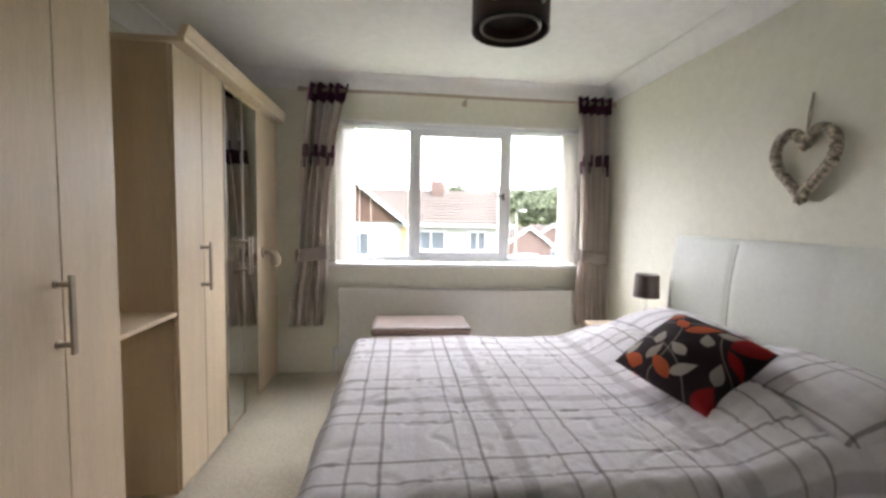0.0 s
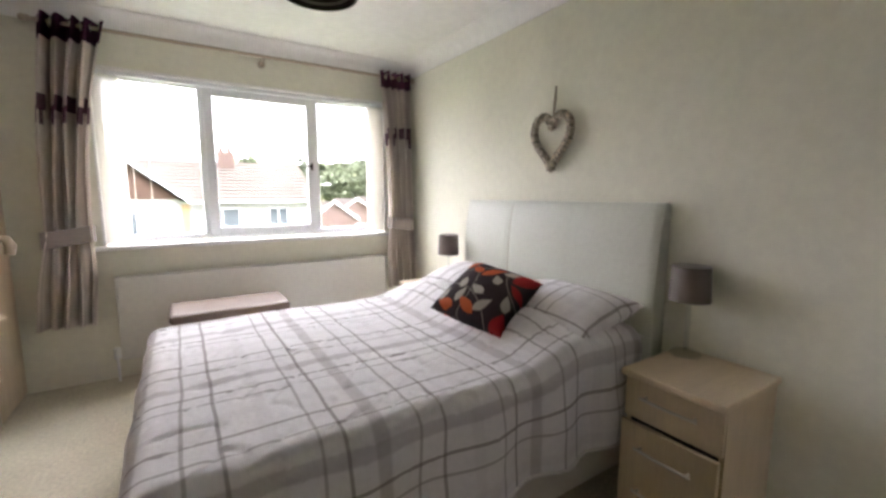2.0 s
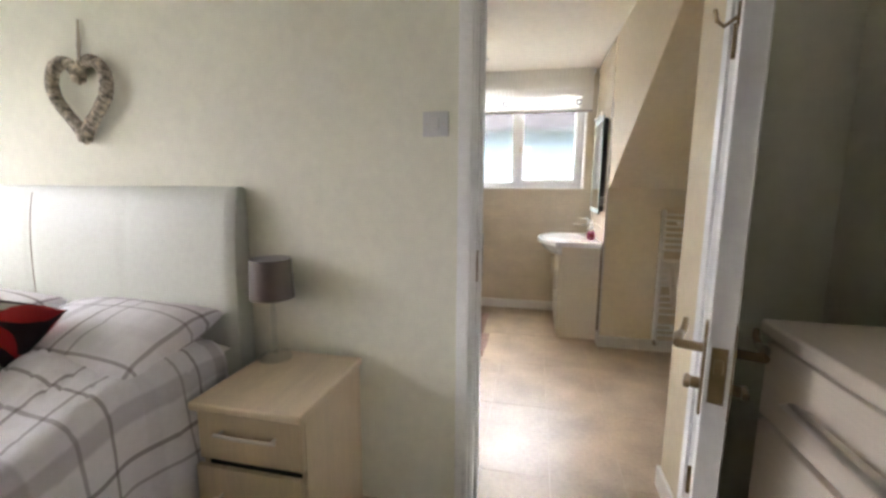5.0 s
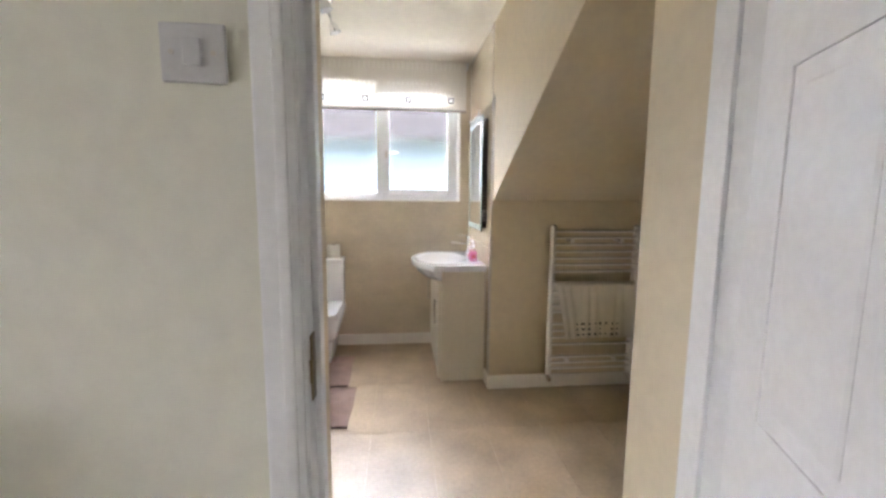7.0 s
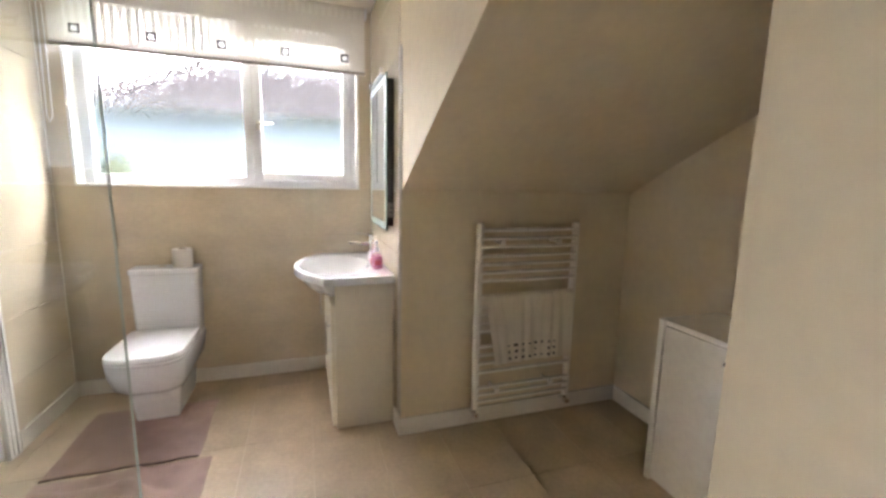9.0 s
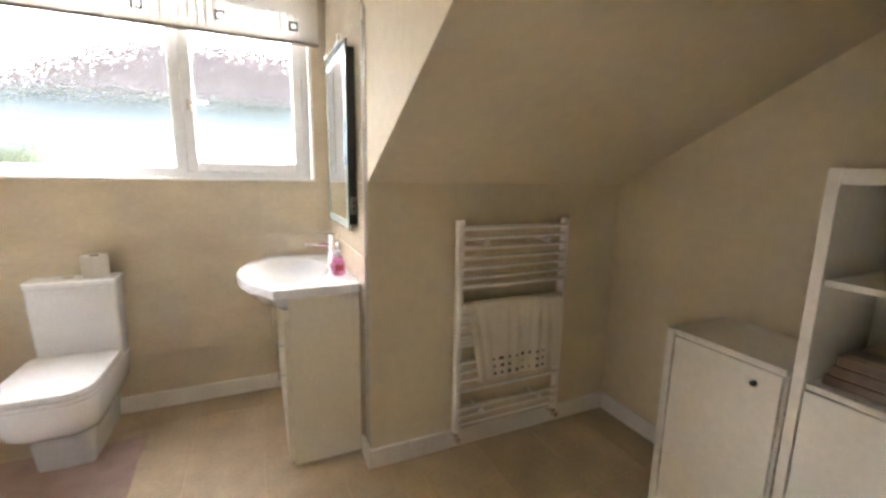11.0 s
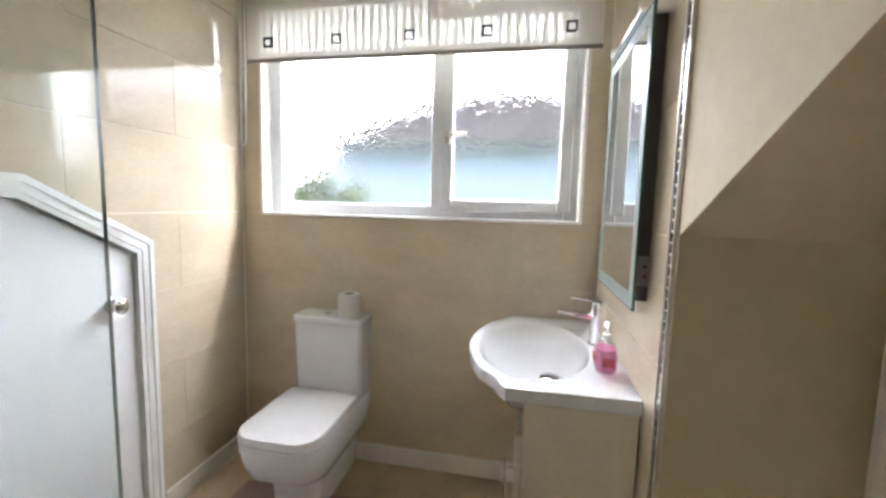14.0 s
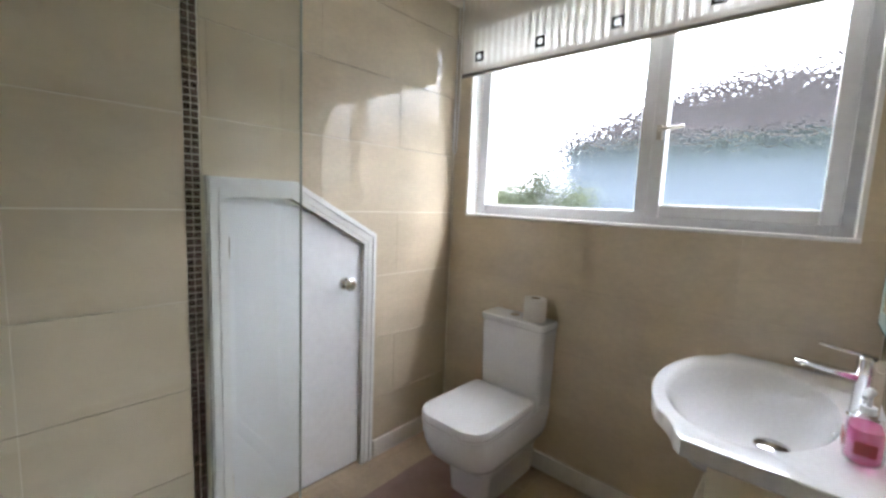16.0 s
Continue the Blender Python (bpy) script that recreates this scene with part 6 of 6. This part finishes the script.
def basin_edge(a):
    """Distance from the basin's middle to its outer edge in a direction: straight back and sides, a bowed front."""
    dx, dy = math.cos(a), math.sin(a)
    x0, x1, yb, ys = 4.135, 4.950, YC + 0.006, -0.20

    def inside(x, y):
        if x < x0 or x > x1 or y < yb:
            return False
        k = (x - x0) / (x1 - x0)
        bow = math.sin(math.pi * k)
        front = ys + 0.145 * (max(0.0, bow) ** 0.8) - 0.018 * math.sin(math.pi * min(1, k / 0.16)) * (k < 0.16) - 0.018 * math.sin(math.pi * min(1, (1 - k) / 0.16)) * (k > 0.84)
        return y <= front
    lo, hi = 0.0, 0.8
    for _ in range(22):
        mid = (lo + hi) / 2
        if inside(BCX + dx * mid, BCY + dy * mid):
            lo = mid
        else:
            hi = mid
    return lo


NB = 120
angs = [2 * math.pi * i / NB for i in range(NB)]
edge_r = [basin_edge(a) for a in angs]


def ring_outer(k, shift=0.0):
    return [(BCX + math.cos(a) * r * k, BCY + math.sin(a) * r * k + shift) for a, r in zip(angs, edge_r)]


def ring_outer_in(d):
    return [(BCX + math.cos(a) * (r - d), BCY + math.sin(a) * (r - d)) for a, r in zip(angs, edge_r)]


def ring_bowl(k, cy=-0.288, rx=0.335, ry=0.205):
    return [(BCX - 0.05 * (1 - k) + math.cos(a) * rx * k, cy - 0.075 * (1 - k) + math.sin(a) * ry * k) for a in angs]


basin = thing("basin", (BCX, BCY, 0.80), "white ceramic basin with a bowed front on the vanity unit", "basin")


def under_ring(k):
    """The underside follows the bowl where it stands out before the cabinet."""
    return [(x, max(y, YC + 0.02)) for x, y in ring_outer(k, 0.0)]


part("bowl", loft([(under_ring(0.50), 0.70), (under_ring(0.68), 0.715), (under_ring(0.84), 0.755), (under_ring(0.95), 0.80), (ring_outer_in(0.003), 0.803), (ring_outer_in(0.0), 0.806), (ring_outer_in(0.0), 0.8425), (ring_outer_in(0.002), 0.8452), (ring_outer_in(0.006), 0.846),
                   (ring_bowl(1.0), 0.845), (ring_bowl(0.975), 0.841), (ring_bowl(0.93), 0.825), (ring_bowl(0.85), 0.795), (ring_bowl(0.70), 0.762), (ring_bowl(0.5), 0.742), (ring_bowl(0.25), 0.735), (ring_bowl(0.1), 0.733)]), CERAMIC, basin, sharp=34)
part("plug", lathe([(0.001, 0.008), (0.032, 0.008), (0.041, 0.003), (0.042, -0.002)], (BCX - 0.048, -0.36, 0.736), 28), CHROME, basin)
part("overflow", cyl((4.545, -0.487, 0.800), (4.545, -0.478, 0.797), 0.011, 16), CHROME, basin)

tap = thing("basin_tap", (4.60, -0.515, 0.846), "chrome single-lever mixer tap on the basin", "tap")
TX, TYY, TZ = 4.60, -0.53, 0.8455
part("body", lathe([(0.033, 0), (0.033, 0.006), (0.0285, 0.011), (0.028, 0.128), (0.0265, 0.130), (0.0265, 0.133), (0.0285, 0.135), (0.0285, 0.165), (0.025, 0.169), (0.001, 0.169)], (TX, TYY, TZ), 28), CHROME, tap)
part("spout", prism([(TYY + 0.012, TZ + 0.098), (TYY + 0.150, TZ + 0.118), (TYY + 0.152, TZ + 0.128), (TYY + 0.012, TZ + 0.118)], "x", TX - 0.018, TX + 0.018, 0.003), CHROME, tap)
part("nozzle", cyl((TX, TYY + 0.135, TZ + 0.119), (TX, TYY + 0.136, TZ + 0.108), 0.011, 16), CHROME, tap)
part("lever", prism([(TYY - 0.012, TZ + 0.167), (TYY + 0.03, TZ + 0.168), (TYY + 0.105, TZ + 0.177), (TYY + 0.105, TZ + 0.182), (TYY + 0.03, TZ + 0.175), (TYY - 0.012, TZ + 0.174)], "x", TX - 0.007, TX + 0.007, 0.002), CHROME, tap)
soap = thing("soap_dispenser", (4.335, -0.505, 0.846), "clear pump bottle half full of pink hand soap", "soap dispenser")
SX, SY, SZ = 4.335, -0.512, 0.8465
part("liquid", loft([(rrect(SX - 0.0325, SX + 0.0325, SY - 0.0250, SY + 0.0250, 0.024, 0.024), SZ + 0.002), (rrect(SX - 0.0450, SX + 0.0450, SY - 0.0300, SY + 0.0300, 0.028, 0.028), SZ + 0.012), (rrect(SX - 0.0462, SX + 0.0462, SY - 0.0300, SY + 0.0300, 0.028, 0.028), SZ + 0.055), (rrect(SX - 0.0413, SX + 0.0413, SY - 0.0275, SY + 0.0275, 0.0255, 0.0255), SZ + 0.078)]), SOAP, soap, sharp=60)
part("bottle", loft([(rrect(SX - 0.0350, SX + 0.0350, SY - 0.0275, SY + 0.0275, 0.0255, 0.0255), SZ), (rrect(SX - 0.0475, SX + 0.0475, SY - 0.0325, SY + 0.0325, 0.030, 0.030), SZ + 0.011), (rrect(SX - 0.0488, SX + 0.0488, SY - 0.0325, SY + 0.0325, 0.030, 0.030), SZ + 0.056), (rrect(SX - 0.0375, SX + 0.0375, SY - 0.0275, SY + 0.0275, 0.0255, 0.0255), SZ + 0.092), (rrect(SX - 0.0163, SX + 0.0163, SY - 0.0163, SY + 0.0163, 0.0155, 0.0155), SZ + 0.108)]), LAMP_GLASS, soap, sharp=60)
part("label", box(SX - 0.0506, SX - 0.0490, SY - 0.0175, SY + 0.0175, SZ + 0.03, SZ + 0.058), mat("red_brown_label", (0.32, 0.05, 0.06), 0.5), soap)
part("label", box(SX - 0.0275, SX + 0.0275, SY + 0.0328, SY + 0.0340, SZ + 0.03, SZ + 0.058), bpy.data.materials["red_brown_label"], soap)
part("pump", merge(cyl((SX, SY, SZ + 0.106), (SX, SY, SZ + 0.122), 0.014, 16), cyl((SX, SY, SZ + 0.12), (SX, SY, SZ + 0.15), 0.0045, 10), tube([(SX + 0.008, SY, SZ + 0.152), (SX - 0.01, SY + 0.004, SZ + 0.156), (SX - 0.038, SY + 0.012, SZ + 0.150)], [0.010, 0.009, 0.005], 10)), UPVC, soap)

# ---- mirror cabinet, socket ----
mir = thing("mirror_cabinet", (4.43, YC + 0.03, 1.49), "tall mirror cabinet with an etched glass border", "mirror")
# The case's dark grey paints in the shadow gap behind the mirror glass.
part("case", box(4.19, 4.67, YC + 0.001, -0.545, 1.11, 1.87, 0.003), mat("shaded_cabinet_case", (0.075, 0.07, 0.065), 0.5), mir)
part("mirror", box(4.168, 4.692, -0.5445, -0.538, 1.088, 1.892, 0.0015), MIRROR, mir)
part("etched_border", frame_rect("y", 4.171, 4.689, 1.091, 1.889, 0.038, -0.5377, -0.5370, 0.0), FROST_BAND, mir)
part("glass_edge", frame_rect("y", 4.1655, 4.6945, 1.0855, 1.8945, 0.0024, -0.5445, -0.5368, 0.0), MIRROR_EDGE, mir)
part("top_light", merge(cyl((4.25, -0.53, 1.905), (4.25, -0.53, 1.93), 0.012, 12), cyl((4.61, -0.53, 1.905), (4.61, -0.53, 1.93), 0.012, 12), box(4.23, 4.63, -0.56, -0.52, 1.893, 1.906, 0.003)), CHROME, mir)
sock = thing("shaver_socket", (4.187, YC + 0.02, 1.16), "grey shaver socket on the side of the mirror cabinet", "shaver socket")
part("plate", box(4.180, 4.1898, YC + 0.003, -0.548, 1.155, 1.235, 0.002), mat("grey_socket_plastic", (0.30, 0.285, 0.265), 0.4), sock)
for z in (1.182, 1.208):
    part("outlet", cyl((4.1806, YC + 0.019, z), (4.1785, YC + 0.019, z), 0.005, 12), BLACK, sock)

# ---- towel rail ----
rail = thing("towel_rail", (3.94, -1.27, 0.11), "white ladder towel rail on the low wall", "towel rail")
RY0, RY1, RX = -0.982, -1.562, 3.935
for y in (RY0, RY1):
    u = part("upright", box(RX - 0.018, RX + 0.018, y - 0.019, y + 0.019, 0.115, 1.146, 0.012, 3), RAIL_WHITE, rail)
    part("cap", box(RX - 0.014, RX + 0.014, y - 0.015, y + 0.015, 1.1462, 1.1515, 0.003), CHROME, u)
    part("valve", merge(cyl((RX, y, 0.115), (RX, y, 0.075), 0.012, 12), cyl((RX, y, 0.095), (XK - 0.004, y, 0.075), 0.009, 10), cyl((RX - 0.03, y, 0.09), (RX + 0.005, y, 0.09), 0.014, 12)), CHROME, rail)
for z in (1.108, 1.064, 1.019, 0.973, 0.928, 0.884, 0.840, 0.755, 0.70, 0.655, 0.608, 0.562, 0.478, 0.43, 0.385, 0.335, 0.245, 0.205, 0.165):
    part("bar", cyl((RX - 0.016, RY0, z), (RX - 0.016, RY1, z), 0.0105, 12), RAIL_WHITE, rail)
for y in (-1.10, -1.44):
    for z in (1.042, 0.225):
        part("wall_bracket", merge(cyl((RX - 0.03, y, z), (XK, y, z), 0.009, 10), cyl((RX - 0.034, y, z), (RX - 0.026, y, z), 0.016, 14)), RAIL_WHITE, rail)
tow = thing("towel", (3.91, -1.29, 0.4), "cream hand towel with a dark dotted border, over the rail", "towel")


def towel_pt(u, v):
    """v from the back hem over the bar to the front hem."""
    y = -1.003 - 0.55 * u
    L = v * 0.62
    sag = 0.02 * math.sin(u * math.pi)
    lean = (1 - u) * 0.075 * max(0, (L - 0.22)) / 0.40 * (1 if u < 0.3 else 0.3)
    fold_w = 0.008 * math.sin(u * 19 + 1) * min(1, abs(L - 0.21) * 5) + 0.006 * math.sin(u * 37)
    if L < 0.20:
        return (RX - 0.0015, y, 0.767 - (0.20 - L))
    a = min(1.0, (L - 0.20) / 0.04) * math.pi
    if L < 0.24:
        return (RX - 0.016 + 0.0145 * math.cos(a), y, 0.757 + 0.013 * math.sin(a))
    d = L - 0.24
    return (RX - 0.0335 - abs(fold_w) - 0.004, y - lean, 0.757 - d + sag * d)


part("cloth", sheet(towel_pt, 60, 60, 0.003), TOWEL, tow, sharp=80)
dots = []
for r in range(3):
    for c in range(9):
        u = 0.19 + c * 0.074
        x, y, z = towel_pt(u, 0.835 + r * 0.06)
        if r == 1 and c in (4, 6):
            continue
        k = 0.0062 + 0.0012 * ((r * 5 + c * 3) % 4 - 1)
        dots.append(cyl((x - 0.0056, y, z), (x - 0.0032, y, z), k, 10))
db = part("dotted_border", merge(*dots), TOWEL_DOT, tow)
db["kind"] = "stuff"

# ---- cabinets under the slope ----
FY = -1.608
cab = thing("storage_cabinet", (3.15, -1.79, 0), "low white storage cabinet with one door", "cabinet", "white bathroom cabinets")
part("body", merge(box(2.95, 3.352, YR + 0.022, FY - 0.02, 0.0, 0.75), box(3.325, 3.354, YR + 0.022, FY + 0.004, 0, 0.772, 0.003)), CAB_WHITE, cab)
part("top", box(2.95, 3.326, YR + 0.022, FY - 0.003, 0.751, 0.772, 0.003), CAB_WHITE, cab)
d = part("door", box(2.958, 3.32, FY - 0.019, FY, 0.03, 0.745, 0.003), CAB_WHITE, cab)
part("knob", cyl((3.032, FY, 0.692), (3.032, FY + 0.012, 0.692), 0.009, 14), BLACK, d)
tall = thing("tall_shelf_cabinet", (2.74, -1.79, 0), "tall white cabinet with open shelves and folded towels", "cabinet", "white bathroom cabinets")
TX0, TX1, TH = 2.535, 2.935, 1.375
part("side", box(TX1 - 0.03, TX1, YR + 0.022, FY + 0.004, 0, TH, 0.003), CAB_WHITE, tall)
part("side", box(TX0, TX0 + 0.03, YR + 0.022, FY + 0.004, 0, TH, 0.003), CAB_WHITE, tall)
part("top", box(TX0 + 0.031, TX1 - 0.031, YR + 0.022, FY, TH - 0.045, TH - 0.002, 0.002), CAB_WHITE, tall)
part("back", box(TX0 + 0.031, TX1 - 0.031, YR + 0.022, YR + 0.03, 0.03, TH - 0.046), CAB_WHITE, tall)
part("shelf", box(TX0 + 0.031, TX1 - 0.031, YR + 0.031, FY - 0.01, 1.048, 1.066, 0.002), CAB_WHITE, tall)
part("shelf", box(TX0 + 0.031, TX1 - 0.031, YR + 0.031, FY - 0.01, 0.735, 0.753, 0.002), CAB_WHITE, tall)
d = part("door", box(TX0 + 0.032, TX1 - 0.032, FY - 0.018, FY, 0.03, 0.732, 0.003), CAB_WHITE, tall)
part("knob", cyl((2.60, FY, 0.66), (2.60, FY + 0.012, 0.66), 0.009, 14), BLACK, d)
for i in range(3):
    t = thing("folded_towel", (2.73, -1.76, 0.755 + 0.034 * i), "folded dark striped towel on the open shelf", "towel", "folded towels on the shelf")
    z = 0.7535 + 0.034 * i
    part("cloth", merge(*[box(2.585 + 0.01 * (i % 2), 2.885 - 0.012 * i, -1.93 + 0.035 * k, -1.93 + 0.035 * k + 0.0345, z, z + 0.033, 0.008, 2) for k in range(8)]), FOLDED, t)

# ---- ceiling spotlights ----
sp = thing("ceiling_spotlight", (3.9, 0.45, ZB), "chrome ceiling spotlight bar in the bathroom", "ceiling light")
part("bar", cyl((3.7, 0.45, ZB - 0.035), (4.05, 0.45, ZB - 0.035), 0.011, 12), CHROME, sp)
part("mount", lathe([(0.04, 0.0), (0.04, -0.02), (0.012, -0.026), (0.012, -0.035)], (3.88, 0.45, ZB), 24), CHROME, sp)
for x in (3.72, 4.03):
    hd2 = part("head", merge(cyl((x, 0.45, ZB - 0.04), (x, 0.445, ZB - 0.075), 0.006, 10), tube([(x, 0.44, ZB - 0.07), (x, 0.435, ZB - 0.085), (x, 0.42, ZB - 0.13)], [0.014, 0.026, 0.034], 18)), CHROME, sp)
    part("bulb", cyl((x, 0.421, ZB - 0.127), (x, 0.4195, ZB - 0.132), 0.028, 18), PILLOW_WHITE, hd2)


# ---- single tiles, last ----
tile_field(wall_l, "y", YL + 0.004, -1, 3.112, 2.205, 3.554, 0, ZB, 0.6, 0.325, 0.0, [], stagger=0)
tile_field(wall_l, "y", YL + 0.004, -1, 4.982, 3.608, 4.952, 0, ZB, 0.9, 0.325, 0.0, [(3.60, 4.388, -0.1, 1.145), (3.60, 3.975, 1.0, 1.422), (3.97, 4.10, 1.0, 1.36), (4.09, 4.24, 1.0, 1.28), (4.23, 4.388, 1.0, 1.20)])
tile_field(wall_b, "x", XB + 0.004, -1, -0.49, YC + 0.007, YL - 0.004, 0, ZB, 0.6, 0.325, 0.0, [(BY0 - 0.002, BY1 + 0.002, BZ0 - 0.003, BZ1)], gap=0.0004)
tile_field(cheek, "y", YC, 1, 4.056, 4.056, 4.952, 0, ZB, 0.6, 0.325, 0.0, [])


def floor_tiles():
    w, l = 0.326, 0.62
    y = -0.133 - 6 * w
    while y < YL:
        x = 4.13 - 4 * l
        while x < XB:
            a, b = max(x, 2.068) + 0.0015, min(x + l, XB) - 0.0015
            c, d = max(y, YR) + 0.0015, min(y + w, YL) - 0.0015
            if b - a > 0.02 and d - c > 0.02:
                part("tile", box(a, b, c, d, -0.006, 0.0), FLOOR_TILE, floor_b)
            x += l
        y += w


floor_tiles()
